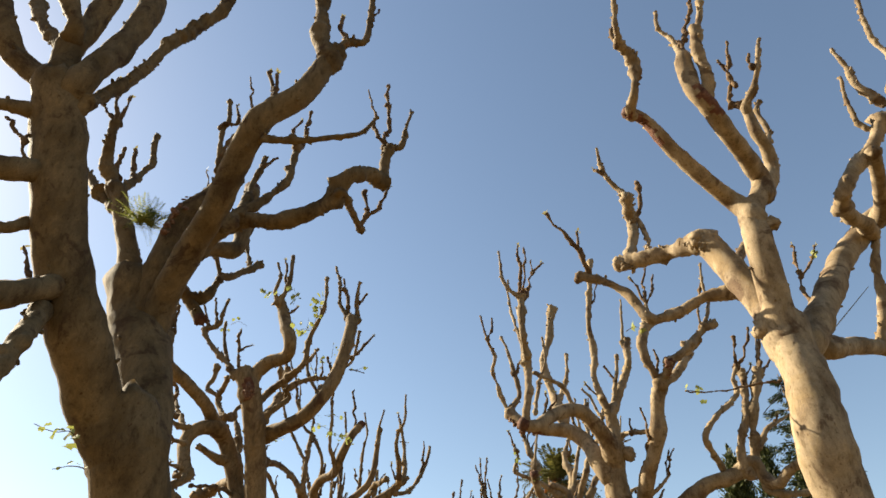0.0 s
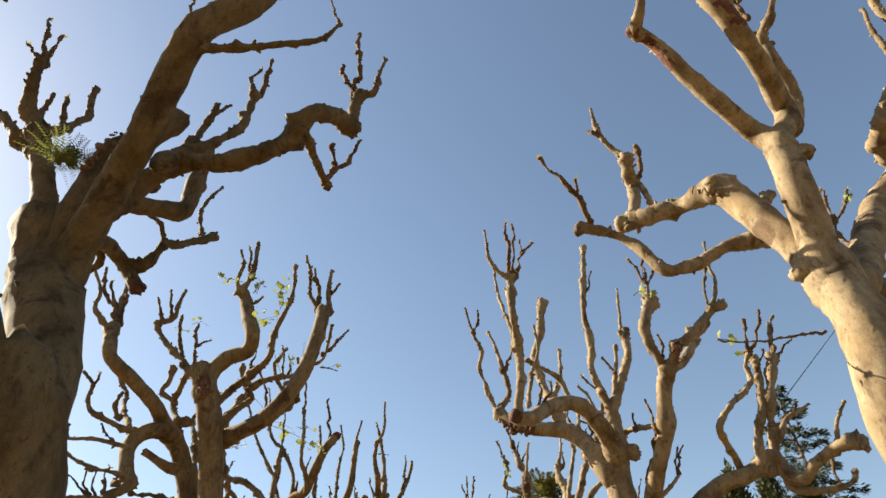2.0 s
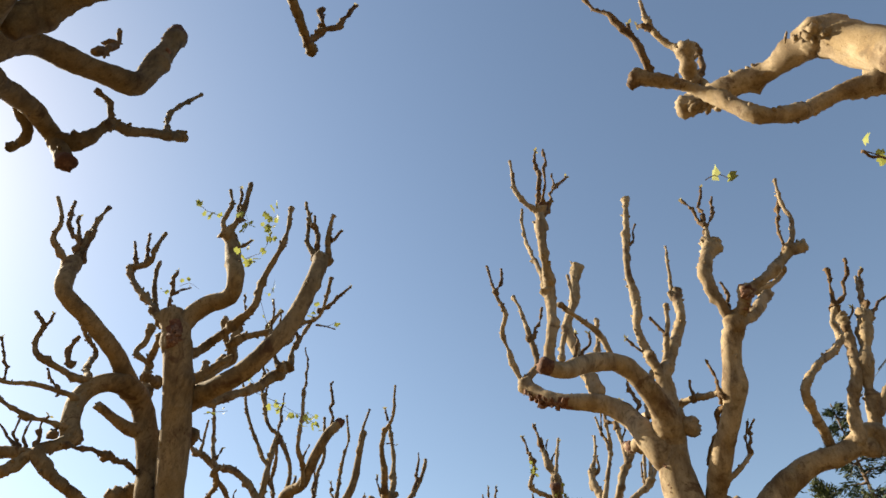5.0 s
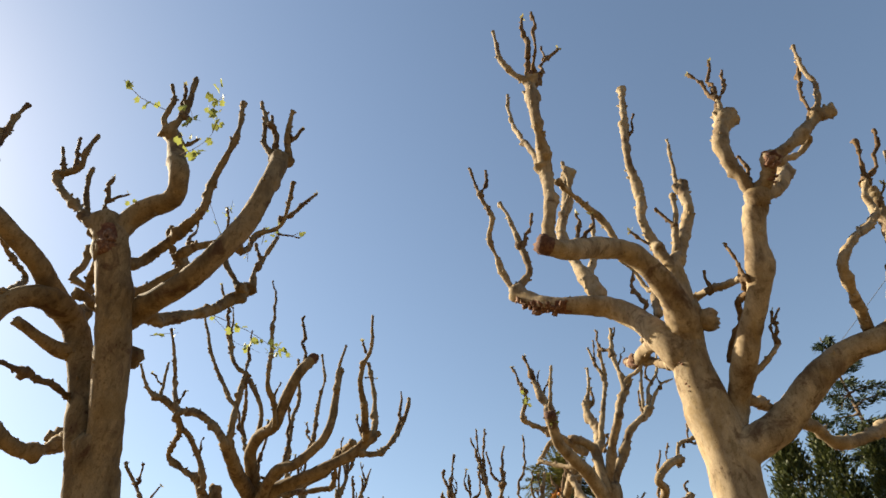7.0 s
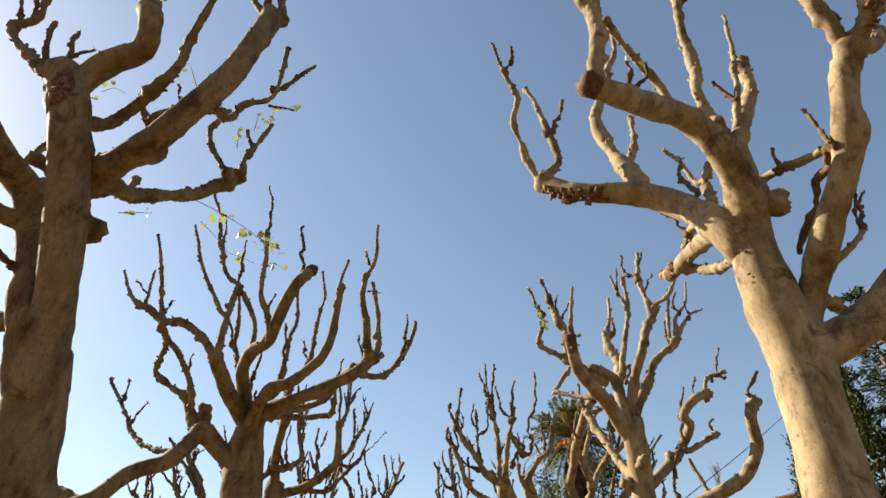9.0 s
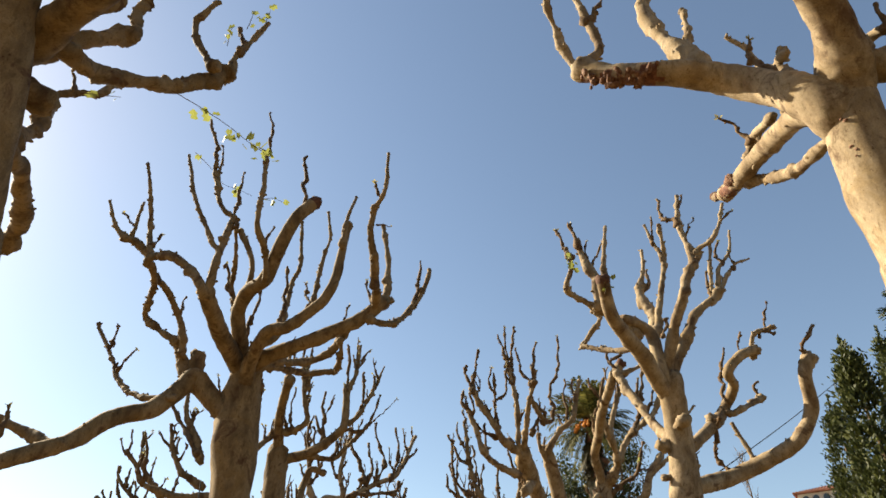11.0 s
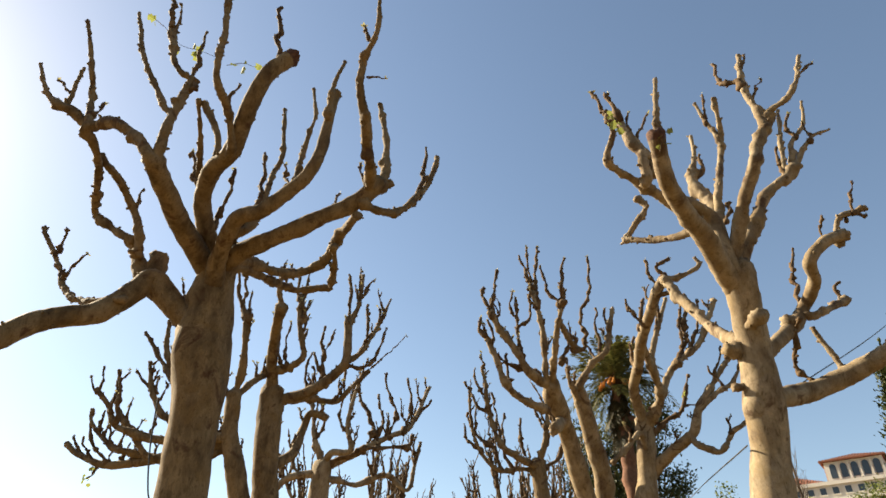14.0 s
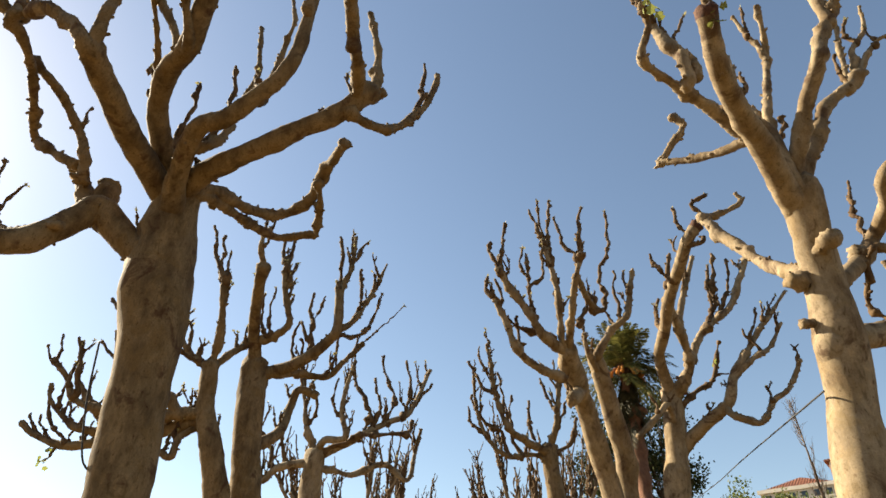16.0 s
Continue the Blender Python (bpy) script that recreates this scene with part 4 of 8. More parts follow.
limb(b_d1c, 0.044, 0.036, (1.08, -2.08, 7.62), (1.53, -1.98, 7.92), (1.68, -2.08, 8.07), (1.50, -2.28, 7.98))
twig(b_d1a, 0.026, 0.017, (0.69, -1.95, 7.41), (0.73, -1.95, 7.67), (0.73, -1.95, 7.92))
b_d2 = limb(trunk, 0.150, 0.108, (-0.06, -0.47, 6.06), (-0.07, -0.65, 6.32), (-0.02, -0.68, 6.80), (-0.03, -0.71, 7.07))
b_d2a = limb(b_d2, 0.082, 0.082, (-0.03, -0.69, 6.86), (-0.02, -0.71, 7.03), (0.28, -0.58, 7.64), (0.60, -0.48, 8.30), (0.71, -0.43, 9.04))
limb(b_d2a, 0.049, 0.022, (0.67, -0.45, 8.79), (0.63, -0.44, 8.91), (0.70, -0.44, 9.51), (0.77, -0.44, 10.13))
b_d2a2 = limb(b_d2a, 0.052, 0.035, (0.12, -0.65, 7.32), (0.12, -0.68, 7.45), (0.25, -0.78, 8.02), (0.32, -0.78, 8.43))
twig(b_d2a2, 0.029, 0.019, (0.19, -0.74, 7.76), (0.16, -0.75, 7.83), (0.07, -0.75, 8.06), (0.00, -0.75, 8.18))
b_d2b = limb(b_d2, 0.070, 0.053, (-0.03, -0.69, 6.90), (-0.04, -0.71, 7.05), (-0.17, -0.73, 7.47), (-0.26, -0.78, 7.98), (-0.16, -0.78, 8.57), (-0.24, -0.88, 9.04), (-0.08, -0.88, 10.03), (0.06, -0.90, 10.98))
twig(b_d2b, 0.025, 0.017, (-0.10, -0.88, 9.73), (0.02, -0.88, 9.95), (0.13, -0.88, 10.29))
twig(b_d2, 0.028, 0.018, (-0.03, -0.70, 6.99), (-0.11, -0.71, 7.23), (-0.31, -0.71, 7.55), (-0.46, -0.71, 7.77))
b_d2c = cut_limb(trunk, 0.180, 0.102, (-0.06, -0.46, 5.98), (-0.09, -0.63, 6.24), (-0.43, -1.08, 6.64), (-0.79, -1.29, 6.90), (-1.28, -1.58, 6.72), (-1.83, -2.08, 6.25), (-2.12, -2.23, 6.24))
b_d2d = cut_limb(b_d2c, 0.071, 0.080, (-1.89, -2.12, 6.25), (-2.02, -2.21, 6.25), (-1.95, -2.28, 6.72), (-1.92, -2.28, 7.50), (-2.00, -2.63, 7.88), (-1.97, -2.59, 8.59), (-1.95, -2.56, 8.88))
limb(b_d2d, 0.049, 0.020, (-1.96, -2.58, 8.62), (-1.98, -2.58, 8.74), (-2.16, -2.63, 8.92), (-2.32, -2.68, 9.16), (-2.37, -2.68, 9.89))
twig(b_d2d, 0.034, 0.019, (-1.96, -2.57, 8.79), (-1.97, -2.57, 8.87), (-1.96, -2.77, 9.20), (-1.97, -2.87, 9.91))
twig(b_d2d, 0.030, 0.017, (-1.96, -2.57, 8.79), (-1.94, -2.57, 8.87), (-1.91, -2.97, 9.09), (-1.89, -3.07, 9.70))
b_d2d4 = twig(b_d2d, 0.034, 0.019, (-1.96, -2.57, 8.71), (-1.88, -2.57, 8.80), (-1.68, -2.47, 9.42), (-1.44, -2.47, 9.75))
twig(b_d2d4, 0.018, 0.011, (-1.69, -2.47, 9.45), (-1.66, -2.47, 9.83))
limb(b_d2d, 0.046, 0.025, (-1.92, -2.29, 7.50), (-1.95, -2.19, 7.60), (-2.00, -1.79, 8.53), (-2.09, -1.59, 9.28), (-2.09, -1.59, 9.91))
limb(b_d2c, 0.045, 0.037, (-0.75, -1.26, 6.87), (-0.92, -1.35, 6.91), (-1.13, -1.48, 7.33), (-1.53, -1.88, 7.33), (-1.78, -2.18, 7.30))
limb(b_d2c, 0.041, 0.023, (-1.79, -1.84, 6.58), (-1.59, -1.46, 7.41), (-1.40, -1.38, 7.98), (-1.41, -1.38, 8.54))
twig(b_d2c, 0.024, 0.013, (-1.64, -1.90, 6.53), (-1.54, -1.92, 6.79), (-1.57, -1.92, 6.98))
twig(b_d2c, 0.024, 0.013, (-1.52, -1.79, 6.67), (-1.36, -1.84, 6.86), (-1.35, -1.84, 7.05))
b_d3 = limb(trunk, 0.195, 0.111, (-0.06, -0.34, 5.72), (-0.28, -0.43, 6.03), (-0.44, -0.08, 6.65), (-0.73, 0.07, 7.00), (-1.11, 0.07, 7.06), (-1.46, 0.12, 7.10), (-1.77, 0.27, 7.29), (-2.05, 0.47, 7.62))
flaked(b_d3, 0.10, (-1.98, 0.50, 7.43), (-1.79, 0.32, 7.19), (-1.59, 0.18, 7.05), (-1.45, 0.06, 7.00))
b_d3a = limb(b_d3, 0.059, 0.031, (-2.04, 0.46, 7.61), (-2.08, 0.55, 7.78), (-2.27, 0.42, 8.26), (-2.38, 0.22, 8.58), (-2.34, 0.02, 8.83), (-2.52, -0.13, 9.25))
twig(b_d3a, 0.029, 0.018, (-2.49, -0.11, 9.19), (-2.52, -0.13, 9.25), (-2.59, -0.13, 9.56), (-2.65, -0.13, 9.87))
twig(b_d3a, 0.029, 0.022, (-2.48, -0.10, 9.16), (-2.47, -0.12, 9.22), (-2.40, -0.12, 9.49), (-2.36, -0.12, 9.81))
b_d3d = limb(b_d3, 0.073, 0.029, (-1.97, 0.41, 7.52), (-1.98, 0.49, 7.66), (-1.75, 0.52, 8.14), (-1.84, 0.52, 8.70), (-1.94, 0.52, 9.16), (-2.10, 0.52, 9.65))
twig(b_d3d, 0.034, 0.022, (-1.82, 0.52, 8.55), (-1.82, 0.52, 8.63), (-1.64, 0.52, 8.95), (-1.55, 0.52, 9.38))
limb(b_d3, 0.118, 0.079, (-0.83, 0.12, 7.18), (-0.91, 0.32, 7.70), (-1.02, 0.47, 8.29), (-1.08, 0.57, 8.97), (-0.87, 0.62, 9.76), (-0.71, 0.67, 10.64))
limb(b_d3, 0.059, 0.041, (-0.86, 0.44, 7.88), (-0.57, 0.72, 8.58), (-0.45, 0.82, 9.33))
limb(trunk, 0.058, 0.044, (-0.20, -0.18, 6.65), (0.01, 0.22, 7.34), (0.22, 0.32, 7.80))
twig(b_d3, 0.033, 0.020, (-0.48, -0.06, 6.69), (-0.33, -0.07, 6.90), (-0.30, 0.12, 7.40), (-0.25, 0.12, 7.71))
b_d4 = limb(trunk, 0.127, 0.094, (-0.05, -0.43, 5.84), (-0.17, -0.08, 6.28), (-0.08, 0.37, 6.61), (0.07, 1.12, 6.97), (0.08, 1.72, 7.13), (0.13, 2.22, 7.34))
flaked(b_d4, 0.09, (0.09, 2.08, 7.25), (0.06, 1.85, 7.15))
limb(trunk, 0.057, 0.061, (0.22, 0.02, 6.19), (0.14, 0.35, 6.25), (0.25, 0.92, 6.53), (0.22, 1.42, 6.86), (0.18, 1.72, 7.13))
b_d4b = limb(trunk, 0.061, 0.049, (0.18, 0.82, 7.29), (0.21, 1.32, 7.49), (0.21, 1.62, 7.39))
twig(b_d4b, 0.030, 0.017, (0.20, 1.30, 7.48), (0.20, 1.37, 7.48), (0.05, 1.37, 7.75), (-0.13, 1.37, 7.85))
cut_limb(b_d4, 0.064, 0.047, (0.11, 1.98, 7.24), (0.12, 2.11, 7.29), (0.12, 2.42, 7.45), (0.13, 2.52, 7.56))
limb(trunk, 0.041, 0.023, (0.02, 0.02, 7.35), (0.01, 0.42, 7.58), (-0.10, 0.42, 7.95), (-0.29, 0.42, 8.18))
b_d5 = limb(trunk, 0.056, 0.041, (-0.06, -0.59, 6.28), (0.19, -0.51, 6.68), (0.41, -0.84, 6.62), (0.59, -1.17, 6.53))
twig(b_d5, 0.031, 0.017, (0.33, -0.72, 6.64), (0.35, -0.78, 6.62), (0.34, -0.79, 6.94))
twig(b_d1, 0.027, 0.016, (0.57, -1.39, 6.20), (0.42, -1.48, 6.29), (0.45, -1.38, 6.64), (0.41, -1.38, 6.92))
twig(b_d1, 0.038, 0.032, (0.57, -1.38, 6.19), (0.51, -1.28, 6.36), (0.56, -0.78, 6.20), (0.43, -0.38, 5.78))
limb(trunk, 0.133, 0.119, (-0.06, -0.46, 6.01), (0.03, -0.58, 6.27), (0.27, -0.68, 6.21))
b_d6 = limb(trunk, 0.226, 0.126, (0.08, -0.19, 4.14), (0.15, -0.26, 4.58), (0.73, -0.43, 4.90), (1.14, -0.68, 5.27), (1.55, -0.88, 5.56), (1.89, -1.08, 5.62), (2.23, -1.18, 5.74))
b_d6a = limb(b_d6, 0.055, 0.044, (1.82, -1.04, 5.61), (1.89, -1.08, 5.79), (1.38, -1.80, 6.12), (1.70, -1.78, 6.54), (2.28, -1.68, 7.07), (2.31, -1.68, 7.43), (2.48, -1.68, 7.71))
twig(b_d6a, 0.039, 0.027, (2.43, -1.68, 7.63), (2.47, -1.68, 7.69), (2.45, -1.78, 7.96), (2.47, -1.88, 8.28))
twig(b_d6a, 0.035, 0.022, (2.43, -1.68, 7.63), (2.47, -1.68, 7.69), (2.70, -1.78, 8.03), (2.84, -1.88, 8.49))
b_d6b = limb(b_d6, 0.079, 0.064, (2.08, -1.14, 5.69), (2.23, -1.28, 5.80), (2.24, -1.39, 6.22), (2.38, -1.48, 6.62), (2.58, -1.48, 7.25), (2.64, -1.48, 7.71))
twig(b_d6b, 0.030, 0.018, (2.60, -1.48, 7.35), (2.61, -1.48, 7.42), (2.81, -1.48, 7.71), (2.87, -1.48, 7.85))
b_d6c = limb(b_d6, 0.107, 0.080, (2.02, -1.12, 5.67), (2.42, -1.28, 5.85), (2.51, -1.48, 6.52), (2.77, -1.55, 7.22), (2.96, -1.55, 7.67))
limb(b_d6c, 0.052, 0.023, (2.89, -1.55, 7.51), (2.94, -1.55, 7.61), (3.04, -1.55, 8.02), (3.14, -1.55, 8.42))
twig(b_d6c, 0.039, 0.023, (2.93, -1.55, 7.59), (2.98, -1.55, 7.67), (3.11, -1.55, 8.14), (3.31, -1.55, 8.59))
twig(b_d6c, 0.026, 0.014, (2.99, -1.55, 7.61), (3.27, -1.55, 7.91), (3.45, -1.55, 8.03))
b_d6d = limb(b_d6, 0.058, 0.023, (2.49, -1.38, 6.04), (2.84, -1.38, 6.48), (3.10, -1.38, 6.64), (3.36, -1.38, 6.78))
twig(b_d6d, 0.025, 0.017, (3.03, -1.38, 6.61), (3.13, -1.38, 6.79))
b_d6e = limb(b_d6, 0.107, 0.085, (2.01, -1.12, 5.66), (2.36, -1.28, 5.85), (2.53, -1.28, 5.54), (2.67, -1.48, 5.37), (2.80, -1.78, 5.55), (3.01, -2.13, 5.62), (3.31, -2.38, 5.59))
limb(b_d6e, 0.044, 0.027, (2.96, -2.05, 5.60), (3.01, -2.13, 5.62), (3.19, -2.13, 6.06), (3.48, -2.13, 6.44))
b_d6g = limb(b_d6e, 0.063, 0.042, (2.52, -1.28, 5.55), (2.53, -1.28, 5.32), (2.88, -1.38, 5.25), (3.48, -1.38, 5.34), (3.66, -1.38, 5.56))
twig(b_d6g, 0.027, 0.016, (3.29, -1.38, 5.31), (3.31, -1.38, 5.56), (3.38, -1.38, 5.92))
b_d7 = limb(trunk, 0.064, 0.086, (0.58, -0.18, 5.37), (1.38, 0.42, 5.41), (1.84, 0.72, 5.38), (2.25, 0.92, 5.21), (3.17, 1.02, 5.52))
twig(b_d7, 0.038, 0.031, (0.64, -0.08, 5.04), (1.11, 0.12, 5.43), (1.44, 0.22, 5.68))
b_d8 = limb(b_d1, 0.045, 0.023, (0.40, -0.53, 5.38), (0.49, -0.68, 5.41), (0.73, -0.78, 5.60), (0.91, -0.78, 5.78))
twig(b_d8, 0.022, 0.013, (0.89, -0.78, 5.75), (0.90, -0.78, 6.02), (1.01, -0.78, 6.27))
twig(b_d8, 0.022, 0.013, (0.91, -0.78, 5.77), (0.99, -0.78, 6.10), (1.12, -0.78, 6.31))
scar(trunk, 0.038, 80, (0.00, -0.25, 5.30), (-0.29, -0.55, 6.07), (-0.25, -0.52, 5.70), (-0.22, -0.47, 5.39), (-0.17, -0.38, 5.04), (-0.15, -0.32, 4.74), (-0.13, -0.28, 4.31))
scar(b_d1b, 0.076, 14, (0.85, -2.24, 7.40), (0.78, -2.35, 7.53), (0.80, -2.34, 7.34), (0.87, -2.14, 7.20))
scar(b_d3, 0.070, 90, (-1.75, 0.45, 7.45), (-2.02, 0.43, 7.44), (-1.83, 0.29, 7.21), (-1.62, 0.16, 7.07), (-1.43, 0.04, 7.01), spread=0.7)
scar(b_d4, 0.098, 10, (0.09, 1.81, 7.17), (0.01, 1.74, 7.17), (0.05, 1.72, 7.09))
scar(b_d4, 0.103, 9, (0.13, 2.22, 7.34), (0.02, 2.20, 7.32), (0.09, 2.16, 7.25))

# pollarded plane tree
tree = plane_tree(-3.41, 20.40, "pollarded plane tree with upright shoots and one long side limb")
# bark colour carries this tree's shade
SKIN[0] = SHADED_BARK
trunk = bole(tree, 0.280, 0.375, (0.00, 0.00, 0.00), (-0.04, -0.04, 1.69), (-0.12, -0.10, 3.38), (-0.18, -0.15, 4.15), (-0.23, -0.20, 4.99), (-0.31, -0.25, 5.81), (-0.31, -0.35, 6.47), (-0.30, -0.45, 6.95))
b_e1 = limb(trunk, 0.182, 0.118, (-0.31, -0.32, 6.26), (-0.37, -0.42, 6.63), (-0.53, -1.15, 6.94), (-0.52, -1.85, 7.03), (-0.56, -2.45, 7.19))
b_e1a = limb(b_e1, 0.085, 0.064, (-0.55, -2.28, 7.14), (-0.55, -2.47, 7.17), (-0.91, -2.50, 7.58), (-1.35, -2.47, 7.87), (-1.84, -2.23, 8.03), (-2.08, -2.36, 8.21), (-2.28, -2.46, 8.25))
limb(b_e1a, 0.054, 0.020, (-2.18, -2.43, 8.23), (-2.26, -2.44, 8.27), (-2.47, -2.49, 8.48), (-2.70, -2.58, 8.97))
b_e1a2 = limb(b_e1a, 0.047, 0.021, (-2.08, -2.37, 8.21), (-2.15, -2.37, 8.27), (-2.19, -2.37, 8.67), (-2.20, -2.37, 9.12))
twig(b_e1a2, 0.020, 0.012, (-2.22, -2.37, 8.58), (-2.36, -2.37, 8.73), (-2.52, -2.37, 8.86))
b_e1b = limb(b_e1a, 0.057, 0.027, (-1.73, -2.29, 7.99), (-1.80, -2.28, 8.07), (-2.03, -2.20, 8.68), (-2.03, -2.42, 9.08), (-2.19, -2.73, 9.77))
twig(b_e1b, 0.032, 0.024, (-1.85, -2.27, 8.17), (-1.81, -2.26, 8.26), (-1.73, -2.26, 8.46))
b_e1d = limb(b_e1, 0.066, 0.054, (-0.55, -2.31, 7.15), (-0.54, -2.45, 7.21), (-0.49, -2.50, 7.73), (-0.48, -2.45, 8.34), (-0.44, -2.42, 8.76))
b_e1e = limb(b_e1d, 0.046, 0.053, (-0.45, -2.43, 8.61), (-0.44, -2.42, 8.73), (-0.74, -2.50, 9.03), (-0.99, -2.50, 9.76))
twig(b_e1e, 0.037, 0.022, (-0.96, -2.50, 9.69), (-1.00, -2.50, 9.76), (-1.12, -2.60, 10.35), (-1.37, -2.60, 11.08))
twig(b_e1e, 0.033, 0.018, (-0.96, -2.50, 9.70), (-0.94, -2.50, 9.76), (-0.95, -2.50, 10.11), (-1.05, -2.50, 10.48))
limb(b_e1d, 0.053, 0.025, (-0.49, -2.49, 7.85), (-0.49, -2.48, 7.94), (-0.65, -2.49, 8.12), (-0.80, -2.50, 8.39), (-1.16, -2.60, 9.06), (-1.56, -2.60, 10.12))
twig(b_e1d, 0.032, 0.017, (-0.44, -2.42, 8.69), (-0.43, -2.42, 8.76), (-0.47, -2.42, 9.30), (-0.49, -2.42, 9.85))
twig(b_e1d, 0.035, 0.028, (-0.47, -2.44, 8.42), (-0.46, -2.44, 8.49), (-0.31, -2.44, 8.53), (-0.35, -2.44, 8.71))
b_e1i = limb(b_e1a, 0.053, 0.068, (-1.62, -2.35, 7.95), (-1.74, -2.32, 7.86), (-1.82, -1.79, 7.80), (-2.40, -0.69, 7.77), (-2.13, -0.59, 7.48), (-1.66, -0.59, 7.19))
b_e1j = limb(b_e1i, 0.052, 0.067, (-1.90, -1.79, 7.92), (-1.85, -1.19, 7.95), (-1.71, -0.79, 7.69), (-1.53, -0.69, 7.23), (-1.51, -0.59, 6.91))
twig(b_e1j, 0.026, 0.018, (-1.68, -0.79, 7.69), (-1.67, -0.79, 8.09))
b_e2 = limb(trunk, 0.185, 0.104, (-0.27, -0.23, 5.42), (-0.37, -0.28, 5.79), (-0.86, -0.42, 6.24), (-1.20, -0.54, 6.54), (-1.31, -0.69, 6.20), (-1.52, -0.94, 5.72), (-1.97, -1.39, 5.35), (-2.26, -1.84, 4.84), (-2.48, -2.09, 4.61), (-2.75, -2.39, 4.33), (-3.11, -2.79, 3.95))
b_e2x = limb(b_e2, 0.089, 0.054, (-2.27, -1.84, 4.84), (-2.38, -1.97, 4.74), (-2.93, -1.89, 4.97), (-3.31, -2.09, 5.08), (-3.78, -2.29, 5.20), (-4.37, -2.49, 5.23))
twig(b_e2x, 0.033, 0.018, (-3.06, -2.19, 4.76), (-3.06, -2.19, 4.94), (-3.11, -2.19, 5.25))
b_e2a = limb(b_e2, 0.155, 0.134, (-0.90, -0.43, 6.28), (-1.21, -0.39, 6.52), (-1.32, -0.32, 6.98), (-1.33, -0.30, 7.10))
limb(b_e2, 0.105, 0.079, (-1.14, -0.52, 6.49), (-1.32, -0.51, 6.45), (-1.64, -0.43, 6.97), (-1.84, -0.40, 7.38))
b_e2c = limb(b_e2, 0.052, 0.038, (-1.37, -0.77, 6.05), (-1.29, -0.99, 5.92), (-1.98, -0.69, 6.07), (-2.64, -0.29, 6.47), (-3.10, -0.09, 7.09), (-3.63, -0.09, 7.85))
twig(b_e2c, 0.026, 0.015, (-2.85, -0.20, 6.74), (-2.76, -0.20, 7.00), (-2.60, -0.20, 7.24))
twig(b_e2c, 0.031, 0.018, (-3.22, -0.09, 7.26), (-3.22, -0.09, 7.35), (-3.19, -0.09, 7.70), (-3.21, -0.09, 7.82))
b_e3 = cut_limb(trunk, 0.138, 0.107, (-0.30, -0.38, 6.60), (-0.33, -0.55, 6.86), (-0.41, -1.13, 7.40), (-0.17, -1.66, 7.63), (0.25, -2.02, 7.72), (0.53, -2.42, 8.20), (0.78, -2.63, 8.64), (1.05, -2.60, 9.01))
twig(b_e3, 0.039, 0.029, (0.84, -2.64, 8.69), (0.84, -2.65, 8.86), (0.80, -2.67, 9.35), (0.73, -2.70, 10.03))
b_e3b = limb(b_e3, 0.063, 0.039, (0.12, -1.92, 7.69), (0.26, -2.10, 7.63), (0.28, -2.47, 7.96), (0.21, -2.94, 8.23), (0.22, -3.10, 8.89), (0.18, -3.17, 9.46))
twig(b_e3b, 0.031, 0.018, (0.19, -3.15, 9.36), (0.18, -3.16, 9.42), (0.15, -3.15, 10.06), (0.01, -3.15, 10.71))
twig(b_e3b, 0.030, 0.019, (0.27, -2.62, 8.00), (0.30, -2.62, 8.07), (0.40, -2.62, 8.40))
b_e3d = limb(b_e3, 0.061, 0.030, (-0.38, -0.91, 7.18), (-0.45, -0.94, 7.30), (-0.84, -0.80, 8.28), (-0.69, -1.28, 8.57), (-0.59, -1.89, 8.93))
limb(b_e3, 0.057, 0.042, (-0.26, -1.48, 7.53), (-0.22, -1.58, 7.62), (-0.20, -1.68, 8.28), (-0.54, -1.78, 8.97))
twig(b_e3, 0.037, 0.027, (-0.38, -0.83, 7.14), (-0.31, -0.87, 7.23), (-0.24, -0.82, 7.91), (-0.23, -0.87, 8.43))
twig(b_e3d, 0.040, 0.023, (-0.78, -0.82, 8.13), (-0.81, -0.83, 8.20), (-0.93, -0.83, 8.46), (-1.06, -0.83, 8.84))
b_e4 = limb(trunk, 0.128, 0.067, (-0.31, -0.40, 6.35), (0.16, -1.30, 7.00), (0.62, -1.47, 7.10), (1.02, -1.58, 7.35), (1.29, -1.65, 7.71), (1.41, -1.70, 8.51), (1.49, -1.75, 9.19))
limb(b_e4, 0.059, 0.023, (1.43, -1.71, 8.59), (1.44, -1.83, 8.68), (1.47, -1.91, 9.22), (1.59, -1.92, 9.72))
limb(b_e4, 0.056, 0.025, (0.91, -1.57, 7.28), (0.96, -1.37, 7.52), (0.91, -1.14, 8.52), (1.03, -1.21, 9.23), (0.90, -1.19, 9.94))
limb(b_e4, 0.062, 0.032, (0.10, -1.15, 6.89), (0.31, -0.92, 7.24), (0.21, -0.40, 8.65), (0.29, -0.40, 9.18), (0.15, -0.40, 10.31))
twig(b_e4, 0.038, 0.027, (0.08, -1.14, 6.88), (0.26, -0.98, 7.41), (0.24, -0.81, 8.20), (0.17, -0.81, 8.77))
twig(b_e4, 0.028, 0.021, (0.96, -1.57, 7.31), (0.89, -1.46, 7.59), (0.80, -1.31, 7.87), (0.75, -1.31, 8.10))
b_e5 = limb(trunk, 0.130, 0.112, (-0.29, -0.50, 6.70), (0.13, -0.75, 6.90), (0.51, -0.90, 6.96), (1.11, -1.05, 7.11), (1.67, -1.15, 7.35), (1.98, -1.20, 7.58), (2.19, -1.17, 7.83))
b_e5a = limb(b_e5, 0.092, 0.055, (1.93, -1.19, 7.55), (2.06, -1.16, 7.65), (2.16, -2.11, 7.80), (2.08, -2.54, 8.20), (2.12, -2.80, 8.70))
